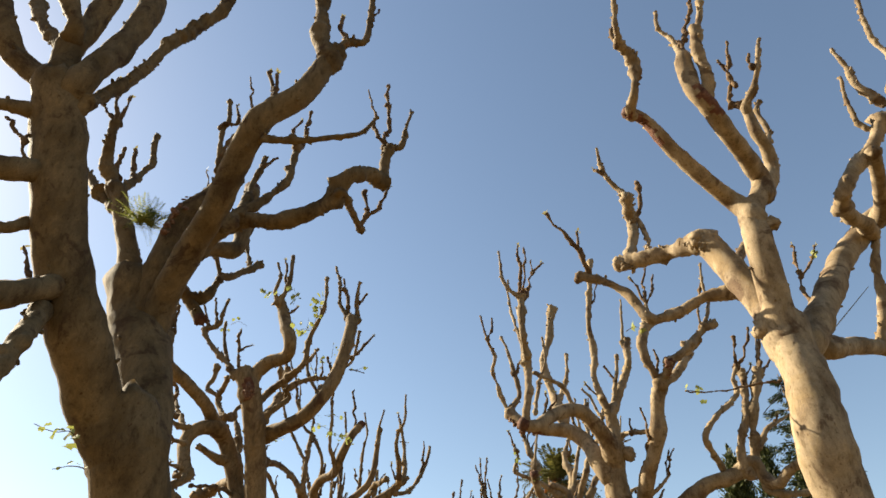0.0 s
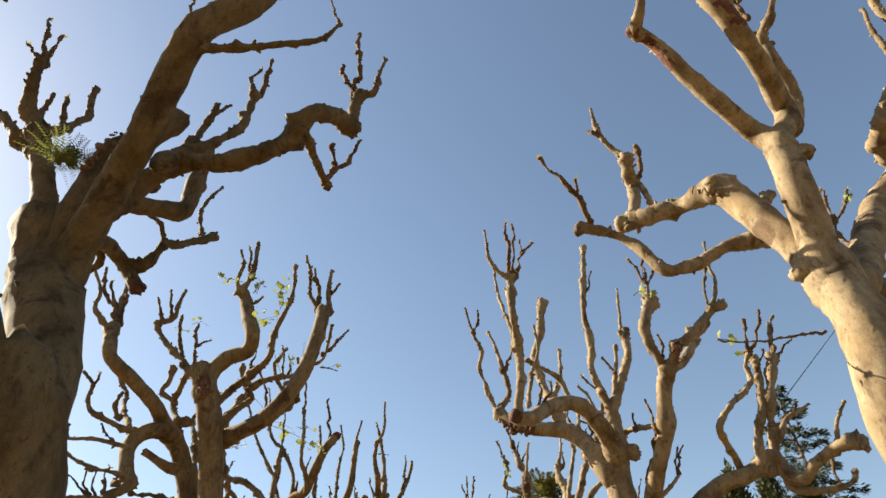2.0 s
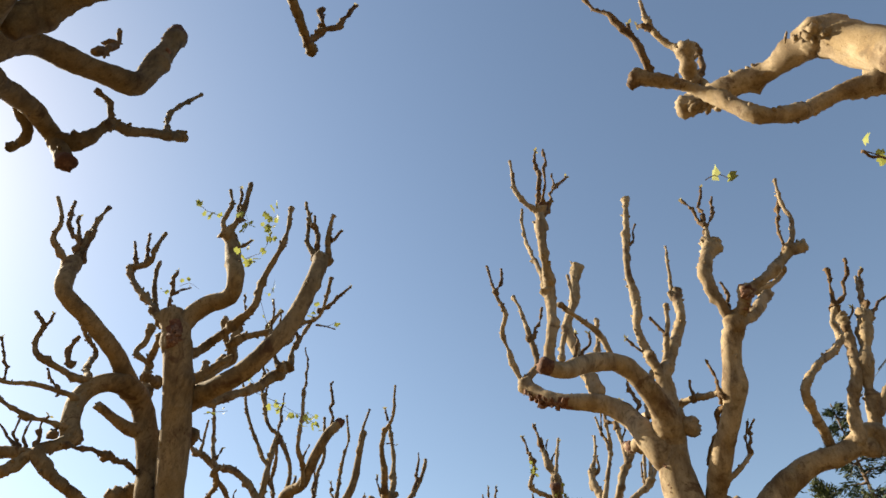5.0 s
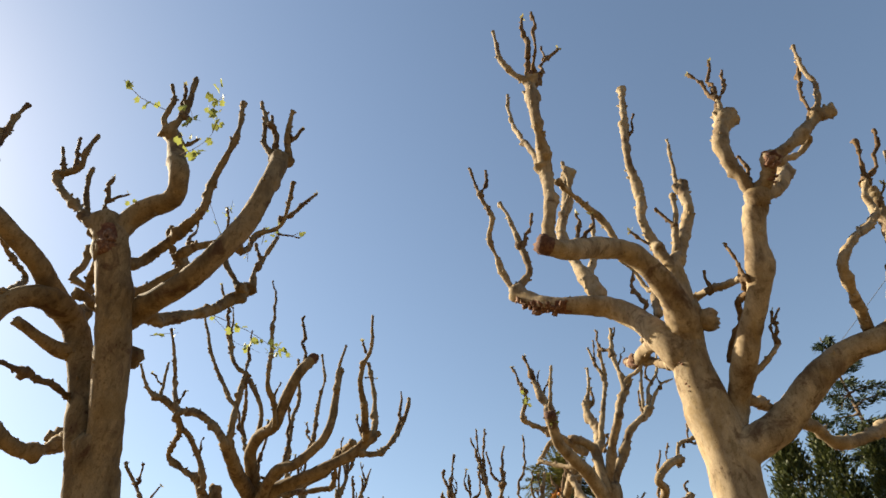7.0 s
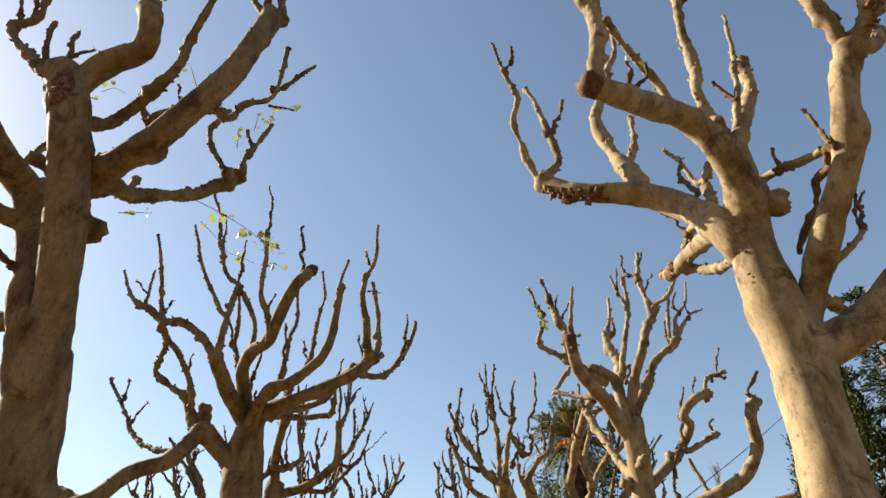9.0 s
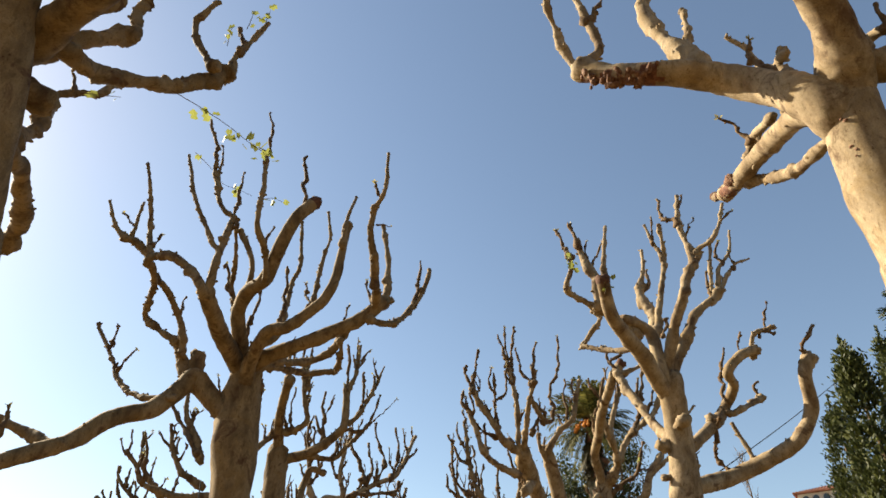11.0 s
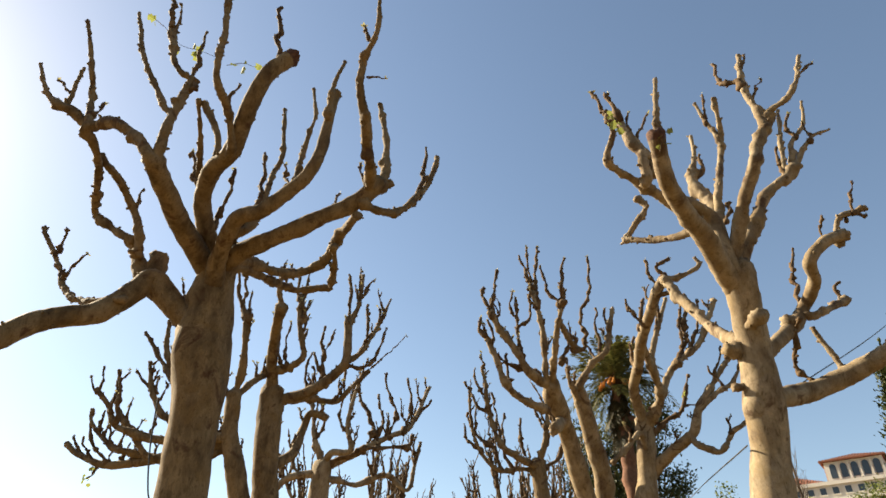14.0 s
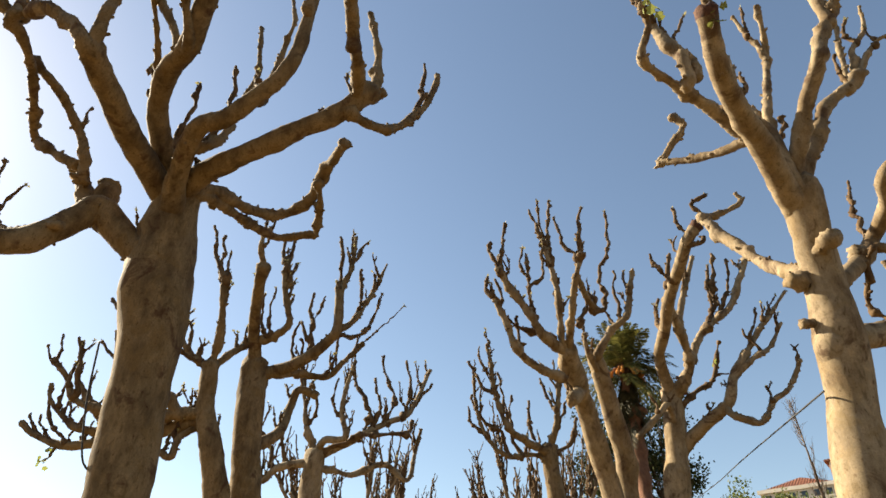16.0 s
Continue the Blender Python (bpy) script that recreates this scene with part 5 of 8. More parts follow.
b_e5a1 = limb(b_e5a, 0.048, 0.021, (2.11, -2.71, 8.54), (2.12, -2.78, 8.62), (2.31, -3.05, 8.92), (2.32, -3.20, 9.63))
twig(b_e5a1, 0.023, 0.015, (2.19, -2.95, 8.85), (2.11, -2.95, 9.16))
twig(b_e5a, 0.011, 0.008, (2.16, -2.69, 8.42), (2.30, -2.69, 8.42), (2.43, -2.69, 8.39))
limb(b_e5, 0.076, 0.038, (2.14, -1.18, 7.76), (2.24, -1.10, 7.85), (2.22, -0.91, 8.73), (2.01, -0.90, 9.84))
limb(b_e5, 0.068, 0.053, (2.16, -1.17, 7.79), (2.20, -1.05, 7.87), (2.36, -1.05, 7.94))
twig(b_e5, 0.034, 0.022, (2.05, -1.19, 7.67), (2.04, -1.07, 7.81), (1.88, -0.97, 8.13), (1.82, -0.97, 8.41))
b_e5e = limb(b_e5, 0.067, 0.039, (1.89, -1.18, 7.51), (2.02, -1.12, 7.44), (2.34, -0.70, 7.62), (2.71, -0.40, 8.22), (2.92, -0.30, 8.84), (2.98, -0.27, 9.19))
twig(b_e5e, 0.040, 0.024, (2.70, -0.41, 8.20), (2.73, -0.39, 8.26), (2.77, -0.39, 8.83), (2.79, -0.39, 9.32))
limb(trunk, 0.101, 0.077, (-0.30, -0.40, 6.69), (0.00, -0.30, 6.98), (0.32, 1.10, 7.69), (0.81, 1.20, 8.01), (1.16, 0.80, 8.28), (1.60, 0.20, 8.32))
b_e6a = limb(trunk, 0.078, 0.061, (-0.30, -0.39, 6.66), (0.00, -0.20, 6.93), (0.21, 1.60, 7.69), (0.90, 1.80, 7.82))
limb(b_e6a, 0.061, 0.049, (0.94, 1.60, 7.71), (1.08, 1.10, 7.95), (1.10, 0.80, 8.09))
twig(trunk, 0.021, 0.013, (-0.69, -0.29, 6.19), (-0.80, -0.29, 6.50), (-0.86, -0.29, 6.66))
twig(b_e5, 0.021, 0.013, (1.50, -1.12, 7.30), (1.50, -0.75, 7.99))
scar(b_e2a, 0.086, 9, (-1.32, -0.31, 7.02), (-1.31, -0.45, 6.97), (-1.21, -0.39, 6.93), wood=BARK)
scar(b_e4, 0.097, 10, (-0.09, -0.83, 6.60), (-0.23, -0.76, 7.12), (-0.08, -0.59, 7.22), (-0.19, -0.51, 7.01), wood=BARK)
SKIN[0] = BARK

# pollarded plane tree
tree = plane_tree(3.66, 20.70, "pollarded plane tree with slender pale trunk and shaded band")
trunk = bole(tree, 0.300, 0.250, (0.00, 0.00, 0.00), (0.09, -0.04, 1.78), (0.29, -0.10, 3.56), (0.42, -0.15, 4.33), (0.47, -0.25, 5.06), (0.49, -0.35, 5.84), (0.44, -0.55, 6.38), (0.39, -0.70, 6.81))
b_f1 = cut_limb(trunk, 0.168, 0.099, (0.46, -0.48, 6.18), (0.34, -0.60, 6.50), (-0.14, -1.15, 6.88), (-0.52, -1.60, 7.07), (-0.87, -2.10, 7.22), (-1.02, -2.45, 7.52), (-1.07, -2.60, 7.68))
limb(b_f1, 0.051, 0.027, (-1.04, -2.50, 7.57), (-1.05, -2.57, 7.65), (-1.00, -2.60, 8.14), (-0.86, -2.50, 8.85))
b_f1c = limb(trunk, 0.099, 0.036, (-0.01, -0.80, 7.54), (-0.57, -1.10, 7.80), (-1.09, -1.40, 7.92), (-1.48, -1.70, 8.01), (-1.41, -1.90, 8.39), (-1.51, -2.10, 8.56))
b_f1b = limb(b_f1c, 0.104, 0.049, (-0.76, -1.40, 7.98), (-0.89, -1.37, 8.52), (-1.06, -1.32, 9.07), (-1.13, -1.36, 9.43))
twig(b_f1b, 0.044, 0.025, (-1.10, -1.35, 9.19), (-1.13, -1.40, 9.25), (-1.16, -1.40, 9.50), (-1.23, -1.40, 9.79))
twig(b_f1b, 0.026, 0.015, (-0.98, -1.35, 8.92), (-0.99, -1.35, 9.17), (-0.95, -1.35, 9.38))
twig(b_f1b, 0.026, 0.015, (-0.90, -1.35, 8.79), (-0.75, -1.35, 9.07), (-0.64, -1.35, 9.35))
twig(b_f1c, 0.037, 0.021, (-1.45, -1.98, 8.46), (-1.48, -2.03, 8.51), (-1.58, -2.03, 8.82), (-1.67, -2.03, 9.12))
b_f1e = limb(b_f1, 0.065, 0.044, (-0.15, -1.17, 6.88), (-0.25, -1.20, 7.07), (-0.62, -0.70, 7.33), (-1.02, -0.23, 7.64))
limb(b_f1e, 0.041, 0.050, (-0.96, -0.30, 7.60), (-1.02, -0.23, 7.65), (-0.85, -0.30, 7.90), (-0.66, -0.40, 8.17), (-0.76, -0.40, 8.38))
limb(b_f1b, 0.074, 0.074, (-0.82, -1.38, 8.22), (-0.92, -1.51, 8.31), (-0.92, -1.48, 7.92), (-0.97, -1.40, 7.81))
b_f2 = limb(trunk, 0.133, 0.091, (0.43, -0.59, 6.48), (0.30, -0.74, 6.71), (0.22, -0.85, 7.18), (0.16, -0.84, 7.58), (-0.12, -0.94, 7.75), (-0.37, -1.04, 7.79))
b_f2a = limb(b_f2, 0.094, 0.087, (0.30, -0.54, 7.73), (0.45, -0.34, 8.30), (0.34, -0.21, 8.78), (0.37, -0.14, 9.16))
limb(b_f2a, 0.057, 0.031, (0.36, -0.18, 8.95), (0.38, -0.15, 9.10), (0.55, -0.02, 9.69), (0.62, 0.10, 10.27))
twig(b_f2a, 0.033, 0.024, (0.36, -0.17, 8.99), (0.49, -0.17, 9.07), (0.52, -0.17, 9.41), (0.56, -0.17, 9.55))
b_f2b = limb(b_f2, 0.074, 0.034, (0.36, -0.54, 7.67), (0.64, -0.46, 8.69), (0.89, -0.41, 9.60), (0.83, -0.65, 9.98), (0.77, -0.83, 10.28))
b_f2c = limb(b_f2b, 0.049, 0.025, (0.85, -0.43, 9.43), (0.87, -0.42, 9.53), (0.72, -0.45, 10.09), (0.60, -0.45, 10.56))
twig(b_f2c, 0.030, 0.020, (0.73, -0.45, 10.03), (0.71, -0.45, 10.09), (0.79, -0.45, 10.79))
b_f3 = limb(trunk, 0.111, 0.083, (0.41, -0.62, 6.57), (0.38, -0.86, 6.96), (0.48, -1.26, 7.60), (0.62, -1.63, 8.00), (0.90, -1.71, 8.64), (1.02, -1.75, 8.89))
b_f3a = limb(b_f3, 0.072, 0.041, (0.83, -1.70, 8.48), (0.89, -1.73, 8.63), (0.84, -1.70, 9.22), (0.83, -1.70, 9.75), (0.92, -1.70, 10.31))
twig(b_f3a, 0.043, 0.024, (0.84, -1.70, 9.52), (0.79, -1.70, 9.62), (0.63, -1.50, 9.94), (0.62, -1.40, 10.48))
twig(b_f3a, 0.021, 0.013, (0.87, -1.70, 9.28), (1.13, -1.70, 9.75))
b_f3d = limb(b_f3, 0.060, 0.023, (0.93, -1.74, 8.72), (0.97, -1.78, 8.84), (1.19, -2.00, 8.94), (1.35, -2.11, 9.14), (1.56, -2.12, 9.77))
twig(b_f3d, 0.020, 0.012, (1.42, -2.11, 9.34), (1.59, -2.11, 9.53), (1.71, -2.11, 9.59))
twig(b_f3a, 0.031, 0.018, (0.87, -1.70, 9.97), (0.87, -1.70, 10.03), (0.99, -1.70, 10.24), (1.00, -1.70, 10.34))
b_f4 = limb(trunk, 0.111, 0.095, (0.41, -0.62, 6.57), (0.45, -0.70, 6.86), (0.77, -0.75, 7.48), (1.17, -0.80, 8.11), (1.69, -0.88, 8.61))
limb(b_f4, 0.052, 0.023, (1.39, -0.84, 8.32), (1.48, -0.85, 8.39), (1.58, -0.90, 9.10), (1.74, -0.90, 9.87))
b_f4b = limb(b_f4, 0.052, 0.023, (1.53, -0.86, 8.46), (1.60, -0.87, 8.55), (1.76, -0.90, 9.10), (2.07, -0.90, 9.56), (2.19, -0.90, 10.08))
b_f4c = limb(b_f4, 0.052, 0.018, (1.61, -0.87, 8.53), (1.69, -0.88, 8.61), (2.01, -1.00, 9.10), (2.33, -1.06, 9.25))
twig(b_f4b, 0.031, 0.018, (1.82, -0.90, 9.19), (1.84, -0.90, 9.23), (1.76, -0.90, 9.43), (1.88, -0.90, 9.77))
twig(b_f4, 0.035, 0.022, (1.40, -0.84, 8.33), (1.45, -0.85, 8.40), (1.47, -0.85, 8.77), (1.52, -0.85, 9.06))
twig(b_f4c, 0.028, 0.018, (1.95, -0.98, 9.02), (1.99, -0.99, 9.08), (2.01, -0.99, 9.35), (2.00, -0.99, 9.48))
twig(b_f2, 0.034, 0.026, (0.39, -0.73, 7.59), (0.55, -0.63, 7.90), (0.57, -0.63, 8.08))
limb(trunk, 0.108, 0.096, (0.50, -0.19, 5.71), (0.43, -0.44, 5.86), (0.49, -0.79, 5.97))
b_f6 = limb(trunk, 0.108, 0.071, (0.49, -0.31, 5.48), (0.37, -0.32, 5.73), (0.29, 0.30, 6.24), (0.13, 0.80, 7.04), (-0.06, 1.10, 7.73))
limb(b_f6, 0.058, 0.030, (-0.03, 1.05, 7.63), (-0.05, 1.10, 7.73), (0.29, 1.10, 7.81), (0.60, 1.10, 8.03), (0.55, 1.10, 8.19))
limb(b_f6, 0.092, 0.079, (0.39, -0.31, 5.48), (0.32, -0.31, 5.63), (0.09, -0.35, 5.65))
twig(b_f6, 0.039, 0.025, (-0.04, 1.06, 7.66), (-0.05, 1.10, 7.74), (-0.13, 1.10, 8.00), (0.09, 1.10, 8.19))
b_f7 = limb(trunk, 0.160, 0.110, (0.36, -0.19, 4.60), (0.39, -0.28, 4.92), (0.91, 0.01, 5.10), (1.50, 0.28, 5.31), (2.16, 0.14, 5.61), (2.64, -0.26, 5.88), (2.87, -0.56, 6.32), (2.78, -0.86, 6.84), (2.91, -0.96, 7.15))
twig(b_f7, 0.040, 0.024, (2.86, -0.93, 7.03), (2.88, -0.96, 7.10), (2.76, -1.16, 7.30), (2.99, -1.26, 7.62))
limb(b_f7, 0.050, 0.038, (1.99, 0.17, 5.53), (2.03, 0.38, 5.69), (1.91, 0.39, 6.09), (1.81, 0.39, 6.39))
twig(b_f7, 0.037, 0.033, (1.49, 0.27, 5.31), (1.54, 0.31, 5.41), (1.33, 0.30, 5.69), (1.33, 0.10, 6.06), (1.39, -0.10, 6.28))
b_f8 = limb(trunk, 0.120, 0.084, (0.47, -0.27, 5.18), (0.53, -0.22, 5.49), (1.23, 0.11, 6.16), (1.77, 0.34, 6.70), (1.82, -0.09, 6.95), (1.52, -0.58, 6.98), (1.86, -0.62, 7.31), (2.17, -0.65, 7.43))
limb(b_f8, 0.084, 0.069, (1.28, 0.13, 6.21), (1.37, 0.09, 6.31), (1.27, 0.15, 6.37))
twig(b_f8, 0.044, 0.025, (1.71, 0.30, 6.64), (1.78, 0.46, 6.77), (1.98, 0.76, 7.47), (2.34, 1.06, 8.35))
b_f8c = limb(b_f8, 0.056, 0.054, (1.63, 0.25, 6.55), (1.80, 0.27, 6.55), (2.29, 0.52, 6.82), (2.68, 0.72, 7.06))
twig(b_f8c, 0.031, 0.019, (2.55, 0.65, 6.98), (2.60, 0.68, 7.01), (2.58, 0.68, 7.27), (2.69, 0.68, 7.40))
b_f8e = limb(b_f8, 0.055, 0.038, (2.04, -0.64, 7.38), (2.14, -0.50, 7.47), (2.23, -0.60, 7.78), (2.60, -0.70, 7.90))
twig(b_f8e, 0.025, 0.014, (2.30, -0.59, 7.70), (2.47, -0.59, 8.04), (2.65, -0.59, 8.53))
twig(b_f8, 0.029, 0.017, (1.78, -0.62, 7.24), (1.84, -0.62, 7.29), (1.86, -0.62, 7.56), (1.95, -0.62, 7.81))
twig(b_f8e, 0.030, 0.021, (2.39, -0.65, 7.83), (2.44, -0.66, 7.82), (2.52, -0.66, 7.76), (2.60, -0.66, 7.78))
limb(trunk, 0.075, 0.060, (0.38, -0.23, 4.88), (0.35, -0.28, 5.10), (0.08, -0.30, 5.10))

# pollarded plane tree
tree = plane_tree(-4.13, 26.48, "pollarded plane tree with two dark stems and many thin shoots")
# shade of the two stems is in the bark colour
SKIN[0] = SHADED_BARK
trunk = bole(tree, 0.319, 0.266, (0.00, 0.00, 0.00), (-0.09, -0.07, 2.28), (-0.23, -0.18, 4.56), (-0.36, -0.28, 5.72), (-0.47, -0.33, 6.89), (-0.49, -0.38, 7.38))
b_g0 = limb(trunk, 0.141, 0.110, (-0.47, -0.34, 6.99), (-0.47, -0.37, 7.25), (-0.43, -0.98, 7.87), (-0.13, -1.88, 8.29), (0.05, -2.28, 8.56))
shoots(b_g0, 4, 0.45)
b_g1 = limb(b_g0, 0.073, 0.037, (0.00, -2.16, 8.48), (0.04, -2.25, 8.53), (0.00, -2.48, 8.84), (0.06, -2.58, 9.21))
shoots(b_g1, 4, 0.45)
b_g2 = limb(trunk, 0.090, 0.053, (-0.40, -0.68, 7.70), (0.15, -0.98, 7.76), (0.36, -1.08, 8.01), (0.20, -1.28, 8.65), (0.16, -1.38, 9.31))
shoots(b_g2, 4, 0.45)
twig(b_g2, 0.046, 0.027, (0.18, -1.32, 8.96), (0.18, -1.34, 9.03), (0.05, -1.34, 9.49), (0.01, -1.34, 9.98))
twig(b_g2, 0.046, 0.027, (0.18, -1.35, 9.10), (0.17, -1.36, 9.17), (0.26, -1.36, 9.62), (0.26, -1.36, 10.01))
twig(b_g2, 0.051, 0.028, (-0.16, -0.81, 7.73), (-0.08, -0.85, 7.74), (-0.20, -0.84, 8.22), (-0.16, -0.84, 8.93))
b_g2d = limb(b_g2, 0.053, 0.065, (0.22, -1.26, 8.59), (0.20, -1.29, 8.71), (0.31, -1.29, 8.79))
shoots(b_g2d, 4, 0.45)
b_g3 = limb(trunk, 0.141, 0.092, (-0.46, -0.32, 6.78), (-0.44, -0.31, 7.04), (0.43, -0.38, 7.31), (1.03, -0.58, 7.67), (1.30, -0.73, 7.99), (1.26, -0.81, 8.93))
shoots(b_g3, 4, 0.45)
twig(b_g3, 0.060, 0.033, (1.27, -0.79, 8.76), (1.27, -0.80, 8.86), (1.26, -0.80, 9.68), (1.12, -0.80, 10.32))
b_g3b = limb(b_g3, 0.074, 0.035, (1.27, -0.79, 8.74), (1.27, -0.80, 8.86), (1.47, -0.82, 9.44), (1.49, -0.82, 10.30))
shoots(b_g3b, 4, 0.45)
twig(b_g3b, 0.041, 0.023, (1.47, -0.82, 9.62), (1.50, -0.82, 9.67), (1.65, -0.82, 9.98), (1.79, -0.82, 10.14))
b_g3d = limb(b_g3, 0.072, 0.029, (1.13, -0.63, 7.79), (1.21, -0.58, 7.93), (1.61, -0.48, 8.37), (1.92, -0.28, 9.17), (2.16, -0.18, 9.96))
shoots(b_g3d, 4, 0.45)
twig(b_g3d, 0.047, 0.028, (1.57, -0.49, 8.32), (1.61, -0.48, 8.37), (1.66, -0.48, 8.98), (1.63, -0.48, 9.61))
twig(b_g3, 0.052, 0.029, (1.13, -0.63, 7.78), (1.26, -0.58, 7.84), (1.82, -0.68, 7.85), (2.08, -0.68, 8.35), (2.18, -0.68, 8.85))
b_g3g = twig(b_g3, 0.052, 0.028, (0.70, -0.47, 7.47), (0.78, -0.49, 7.52), (0.65, -0.49, 8.13), (0.61, -0.49, 8.99))
twig(b_g3g, 0.035, 0.021, (0.66, -0.49, 8.07), (0.69, -0.49, 8.12), (0.78, -0.49, 8.55), (0.88, -0.49, 8.91))
twig(b_g3, 0.039, 0.021, (0.29, -0.37, 7.27), (0.36, -0.38, 7.38), (0.28, -0.38, 7.78), (0.35, -0.38, 8.33))
b_g4 = limb(trunk, 0.091, 0.050, (-0.48, -0.34, 6.99), (-0.36, -0.28, 7.17), (0.19, 0.32, 7.41), (0.83, 0.72, 7.51), (1.30, 0.72, 8.00), (1.59, 0.72, 8.35))
shoots(b_g4, 4, 0.45)
twig(b_g4, 0.021, 0.012, (1.56, 0.72, 8.35), (2.06, 0.72, 8.83), (2.51, 0.72, 9.34))
b_k1 = limb(trunk, 0.252, 0.174, (-0.12, -0.09, 2.15), (-0.33, -0.60, 3.27), (-0.45, -0.88, 4.39), (-0.67, -1.08, 5.24), (-0.91, -1.18, 5.96), (-0.97, -1.28, 6.49), (-0.97, -1.38, 6.86))
shoots(b_k1, 4, 0.45)
b_k1a = limb(b_k1, 0.098, 0.067, (-0.97, -1.32, 6.63), (-0.97, -1.36, 6.80), (-0.82, -1.58, 7.31), (-0.76, -1.88, 7.90), (-0.74, -2.08, 8.44))
shoots(b_k1a, 4, 0.45)
twig(b_k1a, 0.061, 0.034, (-0.75, -2.00, 8.23), (-0.75, -2.04, 8.32), (-1.01, -2.18, 8.85), (-1.19, -2.28, 9.58))
twig(b_k1a, 0.049, 0.032, (-0.75, -2.05, 8.36), (-0.79, -2.08, 8.44), (-0.91, -2.08, 8.92), (-0.99, -2.08, 9.46))
b_k1d = limb(b_k1, 0.083, 0.078, (-0.97, -1.31, 6.60), (-0.97, -1.35, 6.75), (-0.77, -0.98, 7.29), (-0.52, -0.58, 7.75))
shoots(b_k1d, 4, 0.45)
b_k1e = limb(b_k1, 0.083, 0.036, (-0.97, -1.32, 6.66), (-0.99, -1.36, 6.80), (-1.40, -1.48, 7.05), (-1.66, -1.58, 7.46))
shoots(b_k1e, 4, 0.45)
twig(b_k1e, 0.048, 0.026, (-1.28, -1.44, 6.98), (-1.34, -1.46, 7.01), (-1.45, -1.46, 7.37), (-1.51, -1.46, 7.69))
twig(b_k1e, 0.054, 0.030, (-1.13, -1.40, 6.89), (-1.20, -1.42, 6.91), (-1.38, -1.88, 6.92), (-1.55, -1.98, 7.23))
b_k1h = limb(b_k1, 0.126, 0.094, (-0.84, -1.15, 5.75), (-0.96, -1.18, 5.93), (-1.36, -1.28, 5.87), (-1.58, -1.48, 6.18))
shoots(b_k1h, 4, 0.45)
b_k2 = limb(b_k1, 0.084, 0.050, (-0.79, -1.13, 5.59), (-1.00, -1.08, 5.72), (-1.30, -1.18, 5.47), (-1.37, -1.28, 5.10), (-1.62, -1.38, 5.18))
shoots(b_k2, 4, 0.45)
b_k3 = limb(b_k1, 0.137, 0.054, (-0.79, -1.12, 5.58), (-1.07, -1.08, 5.78), (-1.90, -1.08, 5.61), (-3.04, -0.98, 5.43), (-3.67, -0.92, 5.42), (-4.33, -0.88, 5.63), (-4.68, -0.88, 5.88))
shoots(b_k3, 4, 0.45)
twig(b_k3, 0.029, 0.016, (-3.78, -0.91, 5.40), (-3.86, -0.91, 5.19), (-4.02, -0.91, 5.11))
twig(b_k3, 0.035, 0.019, (-4.13, -0.89, 5.57), (-4.19, -0.89, 5.58), (-4.44, -0.89, 5.85), (-4.56, -0.89, 6.06))
twig(b_k3, 0.035, 0.019, (-3.80, -0.91, 5.46), (-3.86, -0.91, 5.47), (-4.21, -0.91, 5.79), (-4.33, -0.91, 6.02))
b_k4 = limb(b_k1, 0.116, 0.047, (-0.85, -1.15, 5.76), (-1.08, -1.18, 5.96), (-2.08, -1.48, 5.74), (-2.76, -1.68, 5.83), (-3.20, -1.78, 6.01), (-3.46, -1.88, 6.41), (-3.73, -1.98, 6.71))
shoots(b_k4, 4, 0.45)
twig(b_k4, 0.034, 0.019, (-3.65, -1.95, 6.63), (-3.69, -1.96, 6.67), (-3.69, -1.96, 6.96), (-3.75, -1.96, 7.24))
twig(b_k4, 0.056, 0.031, (-3.15, -1.77, 5.99), (-3.21, -1.79, 6.04), (-3.20, -1.98, 6.54), (-3.32, -2.08, 7.10))
twig(b_k4, 0.034, 0.019, (-3.65, -1.95, 6.63), (-3.70, -1.97, 6.67), (-3.88, -1.97, 6.90), (-3.96, -1.97, 7.01))
b_k5 = limb(b_k3, 0.081, 0.036, (-2.51, -1.02, 5.52), (-2.68, -1.01, 5.58), (-3.23, -1.08, 5.67), (-3.63, -1.08, 5.84), (-4.16, -1.08, 6.30), (-4.23, -1.08, 6.59))
shoots(b_k5, 4, 0.45)
b_k6 = limb(b_k1, 0.099, 0.045, (-2.00, -1.48, 6.58), (-2.28, -1.48, 7.12), (-2.72, -1.48, 7.89), (-2.81, -1.58, 8.57))
shoots(b_k6, 4, 0.45)
twig(b_k6, 0.071, 0.039, (-2.07, -1.48, 6.71), (-2.14, -1.48, 6.80), (-2.69, -1.48, 7.50), (-3.36, -1.48, 8.32))
b_k8 = limb(b_k1, 0.098, 0.037, (-1.86, -1.28, 6.05), (-2.23, -1.28, 6.25), (-2.63, -1.28, 6.54), (-2.97, -1.28, 7.14), (-3.14, -1.28, 7.65))
shoots(b_k8, 4, 0.45)
twig(b_k8, 0.048, 0.027, (-2.86, -1.28, 6.94), (-2.90, -1.28, 7.00), (-3.16, -1.28, 7.21), (-3.39, -1.28, 7.42))
b_k10 = limb(b_k1, 0.083, 0.037, (-2.01, -1.18, 5.44), (-2.63, -1.18, 5.56), (-3.28, -1.28, 6.24), (-3.64, -1.28, 6.71), (-3.78, -1.28, 7.42))
shoots(b_k10, 4, 0.45)
twig(b_k3, 0.049, 0.027, (-3.54, -0.93, 5.42), (-3.62, -0.98, 5.47), (-4.11, -0.98, 5.99), (-4.24, -0.98, 6.54))
